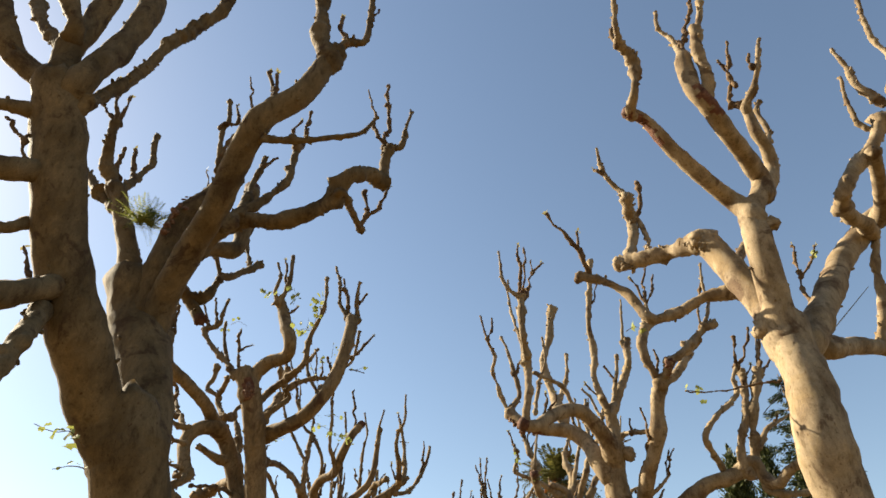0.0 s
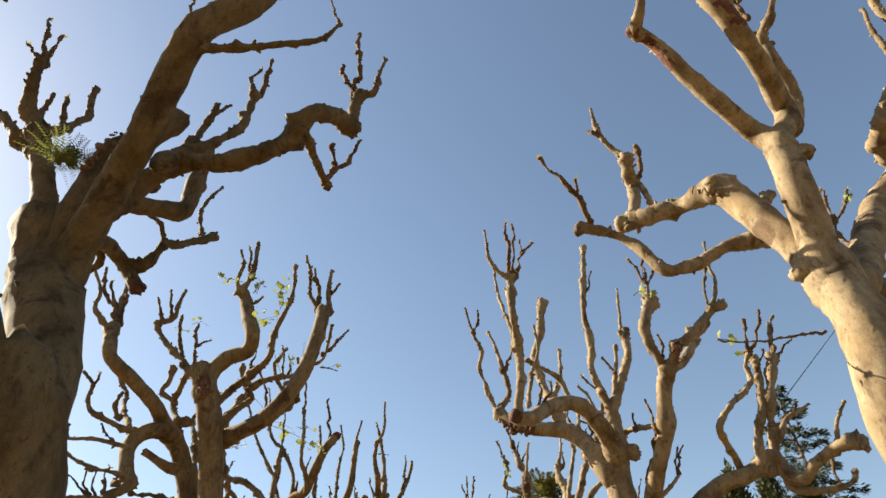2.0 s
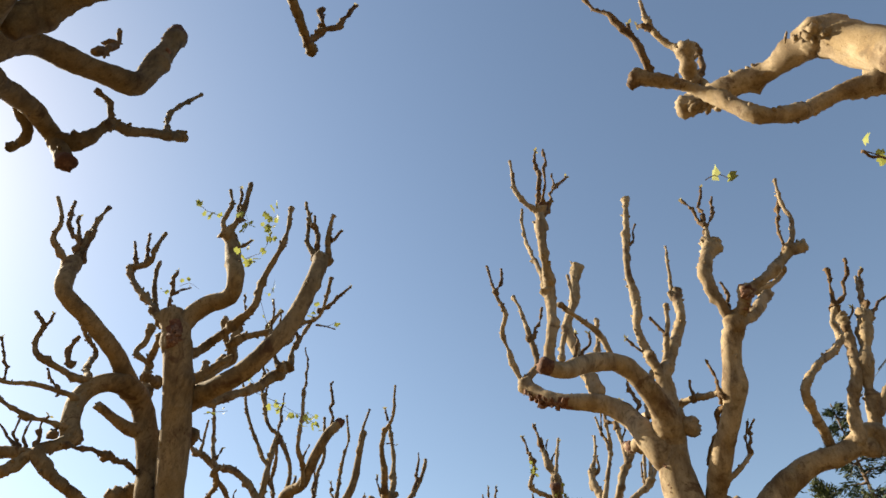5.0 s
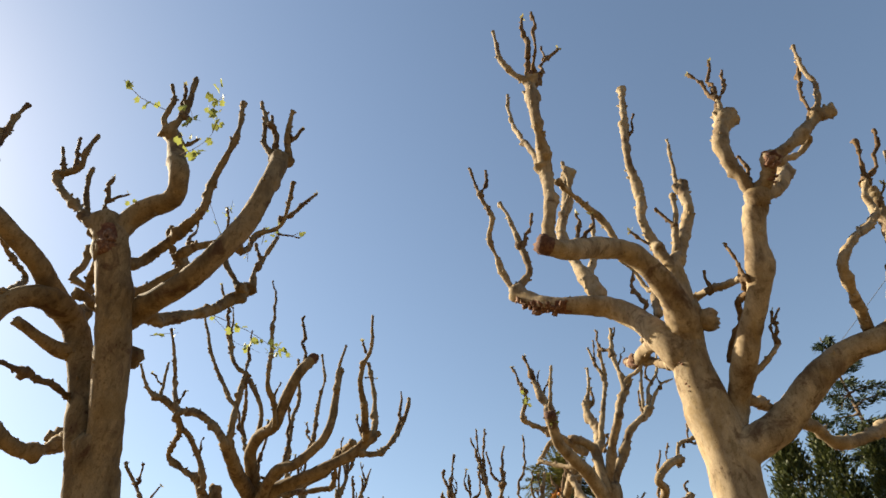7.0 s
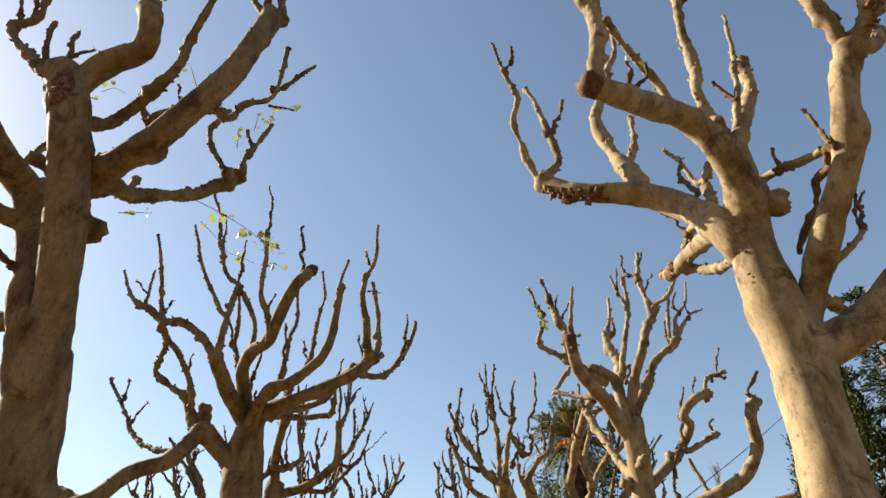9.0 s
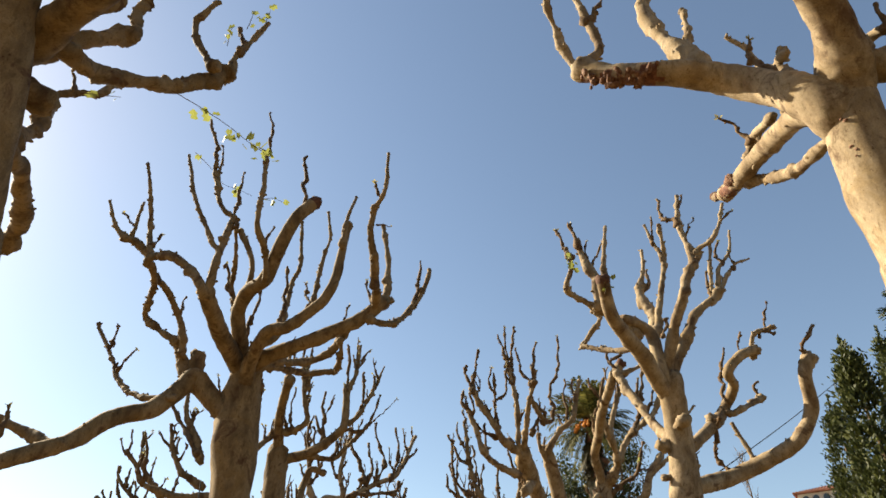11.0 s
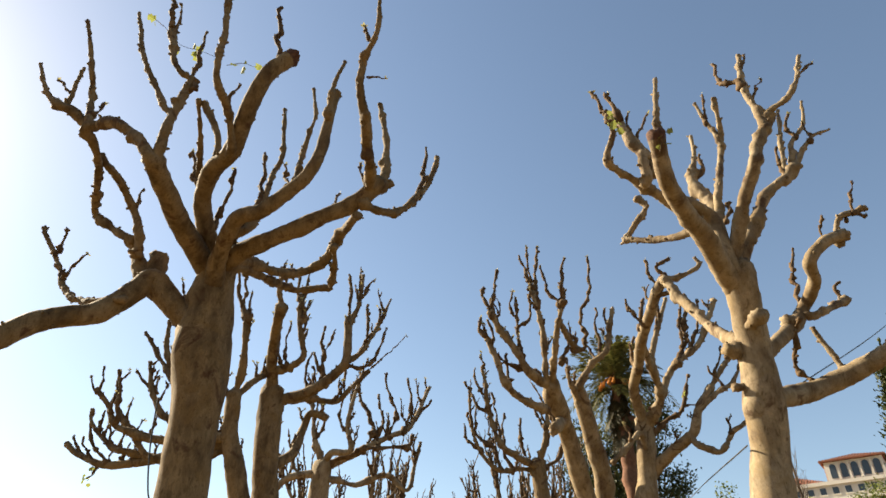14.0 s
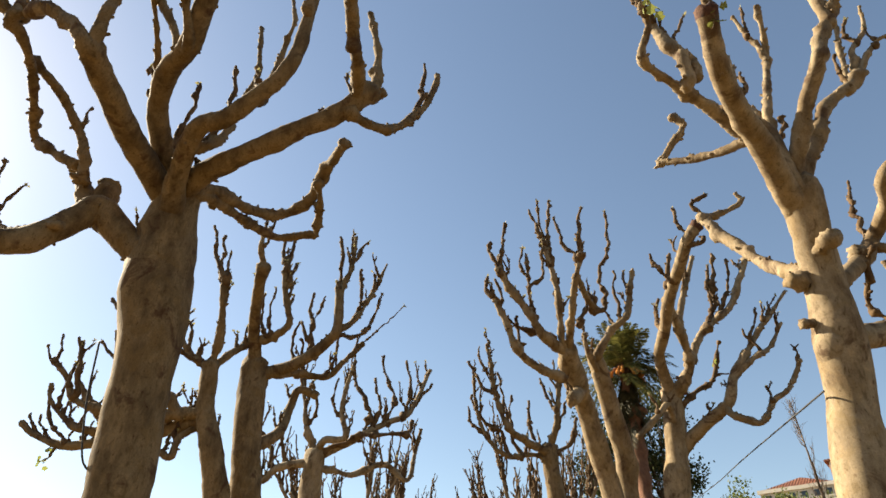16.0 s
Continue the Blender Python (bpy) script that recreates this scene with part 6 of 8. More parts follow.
b_g5 = limb(trunk, 0.143, 0.076, (-0.32, -0.24, 5.29), (-0.33, -0.22, 5.54), (0.04, 0.32, 6.04), (0.12, 0.72, 6.81), (0.25, 0.72, 7.20), (0.58, 1.02, 7.19))
shoots(b_g5, 4, 0.45)
twig(b_g3, 0.045, 0.025, (0.57, -0.42, 7.39), (0.66, -0.45, 7.44), (0.53, -0.45, 8.01), (0.43, -0.45, 8.29))
twig(b_g2, 0.039, 0.021, (-0.22, -0.77, 7.72), (-0.18, -0.81, 7.74), (-0.37, -0.81, 8.23), (-0.38, -0.81, 8.80))
twig(b_g4, 0.042, 0.023, (0.73, 0.66, 7.50), (0.79, 0.69, 7.52), (0.95, 0.69, 7.87), (1.00, 0.69, 8.60))
twig(b_g4, 0.047, 0.026, (0.22, 0.34, 7.41), (0.29, 0.39, 7.41), (0.32, 0.39, 7.74), (0.19, 0.39, 8.31))
SKIN[0] = BARK

# pollarded plane tree
tree = plane_tree(3.50, 28.47, "pollarded plane tree with two leaning stems beside a palm")
trunk = bole(tree, 0.287, 0.206, (0.00, 0.00, 0.00), (-0.24, -0.36, 2.44), (-0.64, -0.97, 4.87), (-0.91, -1.37, 5.77), (-1.17, -1.87, 6.55), (-1.51, -2.77, 6.90), (-1.64, -3.27, 7.15))
b_k1 = limb(trunk, 0.257, 0.183, (-0.32, -0.48, 2.13), (-0.26, -0.48, 3.56), (-0.22, -0.47, 4.99), (-0.25, -0.77, 5.96), (-0.50, -1.17, 6.82), (-0.72, -1.57, 7.43), (-0.83, -1.77, 7.81))
shoots(b_k1, 3, 0.45)
b_i1 = limb(trunk, 0.097, 0.064, (-1.59, -3.07, 7.05), (-1.65, -3.23, 7.12), (-2.14, -3.77, 7.26), (-2.40, -3.97, 7.64), (-2.76, -4.17, 8.03), (-2.97, -4.37, 8.35))
shoots(b_i1, 3, 0.45)
twig(b_i1, 0.053, 0.029, (-2.90, -4.30, 8.24), (-2.95, -4.35, 8.30), (-2.87, -4.42, 8.78), (-2.79, -4.44, 9.39))
twig(b_i1, 0.053, 0.029, (-2.93, -4.33, 8.29), (-2.97, -4.37, 8.35), (-3.09, -4.37, 8.69), (-3.09, -4.37, 8.96))
twig(b_i1, 0.047, 0.026, (-2.66, -4.11, 7.92), (-2.71, -4.15, 7.97), (-2.86, -4.15, 8.30), (-2.95, -4.15, 8.77))
b_i2 = limb(trunk, 0.095, 0.044, (-1.69, -3.17, 6.58), (-2.32, -3.47, 6.76), (-2.66, -3.67, 7.02), (-2.83, -3.77, 7.51), (-3.08, -3.87, 8.09))
shoots(b_i2, 3, 0.45)
twig(b_i2, 0.042, 0.024, (-3.04, -3.85, 7.99), (-3.06, -3.86, 8.04), (-3.14, -3.86, 8.22), (-3.15, -3.86, 8.49))
twig(b_i2, 0.041, 0.024, (-2.91, -3.80, 7.70), (-2.93, -3.81, 7.75), (-2.91, -3.81, 8.12), (-3.01, -3.81, 8.46))
twig(trunk, 0.059, 0.042, (-1.85, -3.47, 7.29), (-2.44, -3.57, 7.43), (-2.87, -3.67, 7.69))
twig(b_i2, 0.052, 0.030, (-2.45, -3.55, 6.86), (-2.53, -3.58, 6.86), (-2.56, -3.58, 7.24), (-2.59, -3.58, 7.74))
b_i3 = limb(trunk, 0.083, 0.050, (-1.61, -3.14, 7.08), (-1.74, -3.47, 7.29), (-1.76, -3.67, 8.06), (-1.87, -3.87, 8.73), (-2.01, -3.97, 9.30))
shoots(b_i3, 3, 0.45)
twig(b_i3, 0.044, 0.024, (-1.97, -3.95, 9.15), (-1.99, -3.96, 9.23), (-2.12, -3.96, 9.60), (-2.24, -3.96, 10.10))
twig(b_i3, 0.037, 0.020, (-1.91, -3.90, 8.92), (-1.92, -3.92, 8.98), (-2.03, -3.92, 9.70), (-2.04, -3.92, 10.36))
twig(b_i3, 0.043, 0.024, (-1.87, -3.86, 8.71), (-1.87, -3.88, 8.79), (-1.86, -3.88, 9.58), (-1.79, -3.88, 10.42))
twig(b_i3, 0.048, 0.026, (-1.75, -3.57, 7.66), (-1.76, -3.58, 7.73), (-1.78, -3.58, 8.11), (-1.83, -3.58, 8.25))
b_i4 = limb(trunk, 0.087, 0.052, (-1.59, -3.09, 7.06), (-1.61, -3.23, 7.14), (-1.60, -4.07, 7.57), (-1.49, -4.57, 8.13), (-1.44, -4.72, 8.41))
shoots(b_i4, 3, 0.45)
twig(b_i4, 0.049, 0.027, (-1.46, -4.66, 8.31), (-1.45, -4.70, 8.37), (-1.46, -4.82, 8.73), (-1.34, -4.90, 9.38))
twig(b_i4, 0.040, 0.022, (-1.47, -4.64, 8.26), (-1.51, -4.67, 8.32), (-1.73, -4.67, 8.72), (-1.84, -4.67, 9.34))
b_i4c = cut_limb(b_i4, 0.055, 0.053, (-1.52, -4.43, 7.98), (-1.51, -4.49, 8.06), (-1.25, -3.97, 7.88), (-1.09, -3.71, 7.81))
shoots(b_i4c, 3, 0.45)
twig(b_i4c, 0.045, 0.026, (-1.14, -3.78, 7.83), (-1.12, -3.71, 7.75), (-0.83, -3.67, 7.86), (-0.88, -3.67, 8.58), (-0.64, -3.67, 9.27), (-0.57, -3.67, 10.25))
twig(b_i4, 0.046, 0.030, (-1.47, -3.77, 7.38), (-1.29, -3.77, 7.81), (-1.26, -3.77, 8.06))
b_i5 = limb(b_k1, 0.078, 0.048, (-0.87, -1.97, 7.52), (-0.52, -2.17, 8.08), (-0.12, -2.27, 8.44), (0.16, -2.37, 9.55))
shoots(b_i5, 3, 0.45)
twig(b_i5, 0.040, 0.022, (-0.28, -2.23, 8.30), (-0.23, -2.24, 8.33), (-0.29, -2.24, 8.89), (-0.23, -2.24, 9.64))
twig(b_i5, 0.041, 0.022, (0.00, -2.32, 8.93), (0.03, -2.32, 8.99), (-0.04, -2.32, 9.28), (-0.02, -2.32, 9.59))
b_i6 = twig(b_i1, 0.052, 0.029, (-2.21, -3.82, 7.36), (-2.26, -3.85, 7.41), (-2.33, -3.87, 8.08), (-2.37, -3.97, 8.95))
twig(b_i6, 0.033, 0.019, (-2.34, -3.88, 8.15), (-2.33, -3.89, 8.20), (-2.06, -3.89, 8.46), (-2.07, -3.89, 9.07))
twig(b_i6, 0.029, 0.019, (-2.35, -3.91, 8.40), (-2.35, -3.92, 8.45), (-2.50, -3.92, 8.71), (-2.42, -3.92, 9.13))
b_i7 = limb(trunk, 0.113, 0.126, (-1.25, -2.07, 6.63), (-1.29, -2.27, 6.72), (-1.63, -3.07, 6.25))
shoots(b_i7, 3, 0.45)
b_i8 = limb(b_k1, 0.080, 0.052, (-0.65, -1.43, 7.22), (-0.72, -1.51, 7.34), (-1.04, -2.27, 7.64), (-1.10, -2.47, 7.93))
shoots(b_i8, 3, 0.45)

# pollarded plane tree
tree = plane_tree(3.54, 26.81, "pollarded plane tree with red-brown knobbly upper limb")
trunk = bole(tree, 0.294, 0.207, (0.00, 0.00, 0.00), (0.12, -0.04, 2.34), (0.34, -0.11, 4.68), (0.49, -0.16, 5.63), (0.57, -0.21, 6.42), (0.56, -0.31, 6.87))
b_j1 = cut_limb(trunk, 0.126, 0.103, (0.56, -0.23, 6.52), (0.55, -0.28, 6.75), (0.35, -0.81, 7.27), (0.32, -1.61, 7.75), (0.31, -2.21, 8.04), (0.37, -2.81, 8.30), (0.44, -3.21, 8.53), (0.67, -3.41, 8.79))
shoots(b_j1, 2, 0.45)
twig(b_j1, 0.053, 0.030, (0.33, -2.42, 8.13), (0.33, -2.50, 8.18), (0.09, -2.48, 8.39), (0.00, -2.48, 8.79))
twig(b_j1, 0.040, 0.023, (0.46, -3.23, 8.55), (0.49, -3.27, 8.61), (0.35, -3.27, 8.88), (0.34, -3.27, 9.29))
twig(b_j1, 0.056, 0.040, (0.43, -3.15, 8.49), (0.47, -3.23, 8.53), (0.72, -3.23, 8.51), (0.79, -3.23, 8.64))
twig(b_j1, 0.047, 0.030, (0.31, -2.26, 8.06), (0.31, -2.33, 8.10), (0.31, -2.32, 8.49), (0.44, -2.32, 8.89))
b_j2 = limb(trunk, 0.114, 0.077, (0.56, -0.24, 6.54), (0.60, -0.30, 6.74), (0.87, -0.81, 7.14), (0.61, -1.41, 7.73), (0.31, -1.91, 8.09))
shoots(b_j2, 2, 0.45)
b_j2a = limb(b_j2, 0.082, 0.040, (0.65, -1.32, 7.64), (0.61, -1.41, 7.73), (0.86, -1.41, 8.52), (1.25, -1.41, 9.44))
shoots(b_j2a, 2, 0.45)
twig(b_j1, 0.061, 0.039, (0.33, -1.29, 7.56), (0.32, -1.39, 7.61), (0.25, -1.21, 7.97), (0.41, -1.21, 8.51))
b_j3 = limb(trunk, 0.091, 0.056, (0.85, -0.71, 7.19), (1.34, -0.81, 7.97), (1.95, -0.91, 8.45), (2.27, -1.01, 9.03), (2.55, -1.01, 9.64))
shoots(b_j3, 2, 0.45)
b_j3a = twig(b_j3, 0.064, 0.035, (1.28, -0.80, 7.89), (1.34, -0.81, 7.97), (1.71, -0.81, 8.73), (1.93, -0.81, 9.92))
twig(b_j3, 0.045, 0.027, (1.63, -0.86, 8.20), (1.68, -0.87, 8.26), (2.06, -0.87, 8.98), (2.19, -0.87, 9.72))
twig(b_j3a, 0.046, 0.027, (1.57, -0.81, 8.45), (1.64, -0.81, 8.52), (1.68, -0.81, 9.16), (1.78, -0.81, 9.61))
b_j4 = limb(trunk, 0.144, 0.078, (0.46, -0.15, 5.43), (0.63, -0.11, 5.70), (1.06, -0.51, 6.08), (1.43, -0.91, 6.32), (1.60, -1.01, 6.80), (1.94, -1.11, 7.30))
shoots(b_j4, 2, 0.45)
b_j4a = limb(b_j4, 0.073, 0.025, (1.87, -1.09, 7.21), (1.94, -1.11, 7.30), (2.39, -1.21, 7.88), (3.01, -1.31, 8.62))
shoots(b_j4a, 2, 0.45)
twig(b_j4, 0.037, 0.020, (1.90, -1.10, 7.25), (1.97, -1.11, 7.36), (2.25, -1.11, 7.87), (2.39, -1.11, 8.33))
b_j4c = limb(b_j4, 0.066, 0.025, (1.60, -1.01, 6.79), (1.67, -1.03, 6.87), (2.02, -1.21, 7.13), (2.38, -1.21, 7.37), (2.76, -1.21, 7.92))
shoots(b_j4c, 2, 0.45)
b_j4d = limb(b_j4, 0.083, 0.035, (1.30, -0.77, 6.23), (1.37, -0.86, 6.27), (1.51, -1.06, 5.99), (1.81, -1.21, 5.84), (2.11, -1.31, 6.24), (2.38, -1.41, 6.40), (2.74, -1.51, 6.96))
shoots(b_j4d, 2, 0.45)
b_j5 = twig(trunk, 0.063, 0.034, (0.56, -0.21, 6.39), (0.73, -0.23, 6.53), (1.12, -0.31, 6.87), (1.45, -0.41, 7.07), (1.76, -0.41, 7.91))
twig(b_j5, 0.025, 0.014, (1.45, -0.41, 7.07), (1.63, -0.41, 7.19), (1.79, -0.41, 7.17))
b_j6 = limb(trunk, 0.086, 0.047, (0.51, -0.17, 5.80), (0.55, -0.18, 5.97), (0.33, -0.61, 6.39), (0.01, -0.81, 6.08), (-0.38, -0.81, 5.70))
shoots(b_j6, 2, 0.45)
scar(b_j2, 0.081, 10, (0.71, -0.51, 6.91), (0.67, -0.64, 7.04), (0.74, -0.60, 6.86), (0.81, -0.42, 6.68))

# distant bare pollarded plane tree
tree = plane_tree(2.58, 32.90, "distant bare pollarded plane tree with curved upright limbs")
# darker bark copy, with shade in its colour
SKIN[0] = SHADED_BARK
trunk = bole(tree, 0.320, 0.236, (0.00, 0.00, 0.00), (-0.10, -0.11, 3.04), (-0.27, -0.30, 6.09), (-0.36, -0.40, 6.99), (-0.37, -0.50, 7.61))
b_k1 = limb(trunk, 0.106, 0.036, (-0.12, -0.13, 2.16), (-0.34, -0.32, 4.65), (-0.47, -0.43, 7.14), (-1.59, -0.90, 7.19), (-2.14, -1.10, 7.58), (-2.49, -1.30, 8.50), (-2.54, -1.50, 9.66))
shoots(b_k1, 7, 0.80)
b_k2 = limb(trunk, 0.115, 0.045, (-0.37, -0.44, 7.23), (-0.43, -0.48, 7.44), (-1.50, -1.40, 7.72), (-1.95, -1.70, 8.85), (-2.04, -1.90, 9.65), (-2.13, -1.93, 10.18))
shoots(b_k2, 7, 0.80)
twig(b_k2, 0.053, 0.029, (-1.85, -1.64, 8.62), (-1.88, -1.65, 8.70), (-2.35, -1.65, 9.05), (-2.70, -1.65, 9.77))
twig(b_k2, 0.053, 0.029, (-1.98, -1.77, 9.12), (-1.99, -1.78, 9.18), (-2.34, -1.78, 9.71), (-2.36, -1.78, 10.17))
twig(b_k2, 0.043, 0.027, (-1.70, -1.54, 8.22), (-1.72, -1.54, 8.24), (-1.73, -1.54, 8.92), (-1.84, -1.54, 9.45))
b_k3 = limb(trunk, 0.106, 0.047, (-0.37, -0.44, 7.24), (-0.38, -0.48, 7.44), (-0.14, -0.90, 8.31), (-0.01, -0.90, 9.18), (-0.01, -0.90, 9.73))
shoots(b_k3, 7, 0.80)
twig(b_k3, 0.054, 0.030, (-0.12, -0.90, 8.41), (-0.11, -0.90, 8.49), (-0.41, -0.90, 9.00), (-0.54, -0.90, 9.55))
twig(b_k3, 0.053, 0.029, (-0.23, -0.74, 7.98), (-0.15, -0.79, 8.01), (0.16, -0.79, 8.69), (0.31, -0.79, 9.41))
twig(trunk, 0.088, 0.049, (-0.37, -0.43, 7.13), (-0.36, -0.45, 7.30), (0.25, -0.50, 7.61), (0.50, -0.50, 8.45))
twig(b_k1, 0.061, 0.033, (-1.50, -0.87, 7.19), (-1.58, -0.90, 7.24), (-1.80, -0.90, 7.81), (-2.36, -0.90, 8.31), (-2.60, -0.90, 9.01))
twig(b_k1, 0.061, 0.033, (-1.18, -0.73, 7.17), (-1.26, -0.77, 7.23), (-1.46, -0.77, 8.02), (-1.41, -0.77, 9.06))
twig(b_k1, 0.056, 0.031, (-2.16, -1.11, 7.62), (-2.20, -1.14, 7.72), (-2.61, -1.14, 8.06), (-2.72, -1.14, 8.57))
twig(trunk, 0.070, 0.039, (-0.37, -0.41, 7.06), (-0.51, -0.44, 7.22), (-0.86, -0.44, 8.13), (-0.88, -0.44, 9.01))
SKIN[0] = BARK

# distant bare pollarded plane tree
tree = plane_tree(-4.77, 33.56, "distant bare pollarded plane tree with wide low limbs")
trunk = bole(tree, 0.455, 0.285, (0.00, 0.00, 0.00), (-0.02, -0.13, 3.10), (-0.06, -0.36, 6.21), (-0.08, -0.46, 6.99), (0.00, -0.56, 7.64))
b_h1 = limb(trunk, 0.126, 0.056, (-0.05, -0.49, 7.21), (0.00, -0.53, 7.45), (1.01, -0.56, 7.95), (1.98, -0.36, 8.55), (2.67, -0.26, 8.89), (3.02, -0.06, 9.64), (3.36, 0.04, 10.57))
shoots(b_h1, 9, 0.80)
twig(b_h1, 0.075, 0.041, (1.18, -0.52, 8.06), (1.31, -0.50, 8.10), (1.54, -0.50, 8.81), (1.03, -0.50, 9.85), (0.92, -0.50, 10.65))
twig(b_h1, 0.067, 0.037, (2.04, -0.35, 8.57), (2.14, -0.33, 8.63), (2.19, -0.33, 9.53), (1.86, -0.33, 10.32), (1.82, -0.33, 10.93))
twig(b_h1, 0.068, 0.037, (2.48, -0.28, 8.80), (2.58, -0.27, 8.85), (2.78, -0.27, 9.74), (2.58, -0.27, 10.75))
twig(b_h1, 0.067, 0.037, (1.61, -0.43, 8.32), (1.72, -0.41, 8.38), (1.81, -0.41, 9.12), (1.59, -0.41, 10.08))
twig(b_h1, 0.059, 0.033, (2.83, -0.16, 9.24), (2.89, -0.14, 9.32), (3.09, -0.13, 9.61), (3.45, -0.13, 9.99))
twig(trunk, 0.093, 0.051, (-0.04, -0.51, 7.36), (0.04, -0.54, 7.55), (1.37, -0.76, 8.09), (2.69, -0.16, 8.35), (2.85, -0.16, 8.75))
b_h3 = limb(trunk, 0.121, 0.048, (-0.03, -0.52, 7.42), (-0.02, -0.56, 7.64), (0.31, -0.96, 7.85), (0.97, -1.16, 7.92), (0.80, -1.36, 8.75), (1.06, -1.56, 9.96))
shoots(b_h3, 9, 0.80)
twig(b_h3, 0.055, 0.030, (0.92, -1.22, 8.19), (0.89, -1.24, 8.27), (0.49, -1.25, 8.98), (0.59, -1.25, 9.72))
b_h4 = limb(trunk, 0.111, 0.049, (-0.04, -0.51, 7.33), (-0.05, -0.54, 7.55), (-0.31, -0.76, 8.27), (-0.47, -0.96, 9.10), (-0.72, -1.06, 10.01))
shoots(b_h4, 9, 0.80)
twig(b_h4, 0.056, 0.031, (-0.30, -0.75, 8.24), (-0.32, -0.77, 8.34), (-0.13, -0.77, 8.98), (-0.31, -0.77, 9.74))
b_h5 = limb(trunk, 0.151, 0.052, (-0.07, -0.46, 7.03), (-0.23, -0.50, 7.31), (-1.14, -0.56, 7.13), (-1.56, -0.56, 6.80), (-1.84, -0.56, 7.64), (-2.11, -0.56, 8.16))
shoots(b_h5, 9, 0.80)
twig(b_h5, 0.064, 0.035, (-1.17, -0.56, 7.10), (-1.30, -0.56, 7.09), (-1.52, -0.56, 7.81), (-1.84, -0.56, 8.34))
twig(b_h5, 0.064, 0.035, (-0.63, -0.53, 7.23), (-0.74, -0.53, 7.21), (-1.10, -0.53, 7.91), (-1.11, -0.53, 8.53))
b_h6 = limb(trunk, 0.110, 0.049, (-0.08, -0.45, 6.96), (0.22, -0.49, 7.15), (1.02, -0.16, 7.08), (2.01, 0.04, 7.39), (2.71, 0.24, 7.02), (2.92, 0.44, 7.95), (3.08, 0.44, 8.68))
shoots(b_h6, 9, 0.80)


# ---- avenue further on: plane trees grown by rule ----
def grown_tree(x, y, tall, seed, label):
    """A far pollarded plane: a bole, curved limbs and many upright shoots."""
    global rng_trees
    rng_trees = np.random.default_rng(seed)
    rng = np.random.default_rng(seed + 100)
    tree_ = plane_tree(x, y, label)
    fork = tall * rng.uniform(0.46, 0.54)
    lean = rng.uniform(-0.25, 0.25, 2)
    top = np.array((lean[0], lean[1], fork))
    stem = bole(tree_, 0.27, 0.19, (0, 0, 0), tuple(top * 0.5), tuple(top))
    turn = rng.uniform(0, 6.28)
    for i in range(9):
        a = turn + i * 6.28 / 9 + rng.uniform(-0.3, 0.3)
        out = np.array((math.cos(a), math.sin(a), 0))
        reach = rng.uniform(1.4, 3.6)
        rise = rng.uniform(1.0, 2.9)
        start = top - np.array((0, 0, rng.uniform(0.05, 0.7)))
        mid = start + out * reach * 0.55 + np.array((0, 0, rise * 0.3))
        end = start + out * reach + np.array((0, 0, rise))
        arm = limb(stem, rng.uniform(0.08, 0.12), 0.055, tuple(start), tuple(mid), tuple(end))
        for _ in range(rng.integers(8, 12)):
            f = rng.uniform(0.35, 1.0)
            q = mid + (end - mid) * f if f > 0.5 else start + (mid - start) * (f + 0.4)
            up = np.array((rng.uniform(-0.25, 0.25), rng.uniform(-0.25, 0.25), rng.uniform(0.8, 2.4)))
            up += out * rng.uniform(0.0, 0.5)
            bend = rng.uniform(-0.14, 0.14, 3)
            shoot = twig(arm, 0.045, 0.02, tuple(q), tuple(q + up * 0.5 + bend), tuple(q + up))
            for _ in range(rng.integers(1, 4)):
                g = rng.uniform(0.4, 0.95)
                r_ = q + up * g
                w = np.array((rng.uniform(-0.3, 0.3), rng.uniform(-0.3, 0.3), rng.uniform(0.2, 0.55)))
                twig(shoot, 0.022, 0.012, tuple(r_), tuple(r_ + w * 0.5 + bend * 0.3), tuple(r_ + w))
    return tree_


COARSE[0] = 2.2
FAR = "distant bare pollarded plane tree with upright knobbly shoots"
for i, (x, y, tall) in enumerate(((-4.7, 39.8, 12.0), (-4.8, 46.5, 11.8), (-4.7, 53.4, 11.0), (-4.9, 60.0, 11.3),
                                  (2.3, 38.6, 11.4), (2.3, 45.2, 11.0), (2.5, 52.0, 11.2), (2.5, 59.0, 11.2))):
    grown_tree(x, y, tall, 40 + i, FAR)
COARSE[0] = 1.0


# ---- fresh leaves, fern tuft ----
LEAF = leaf_material("young_plane_leaf", (0.17, 0.20, 0.05), (0.31, 0.30, 0.09), 0.4)
FERN = leaf_material("fern_leaf", (0.06, 0.085, 0.016), (0.22, 0.23, 0.06), 0.45)
rng_leaf = np.random.default_rng(21)


def leaf_shape(centre, size, rng):
    """One lobed young leaf: five points round a stalk, folded along its midrib."""
    tip = np.array((rng.normal(0, 1), rng.normal(0, 1), rng.normal(-0.3, 0.7)))
    tip /= np.linalg.norm(tip)
    across = np.cross(tip, rng.normal(0, 1, 3))
    across /= np.linalg.norm(across)
    up = np.cross(tip, across)
    rows = ((0, 0, 0), (0.35, 0.5, 0.14), (0.55, 0.28, 0.08), (0.85, 0.42, 0.1), (1.0, 0, -0.05), (0.85, -0.42, 0.1), (0.55, -0.28, 0.08), (0.35, -0.5, 0.14), (0.55, 0, 0))
    verts = [tuple(centre + size * (a * tip + b * across + c * up)) for a, b, c in rows]
    return verts, [(8, k, (k + 1) % 8) for k in range(8)]


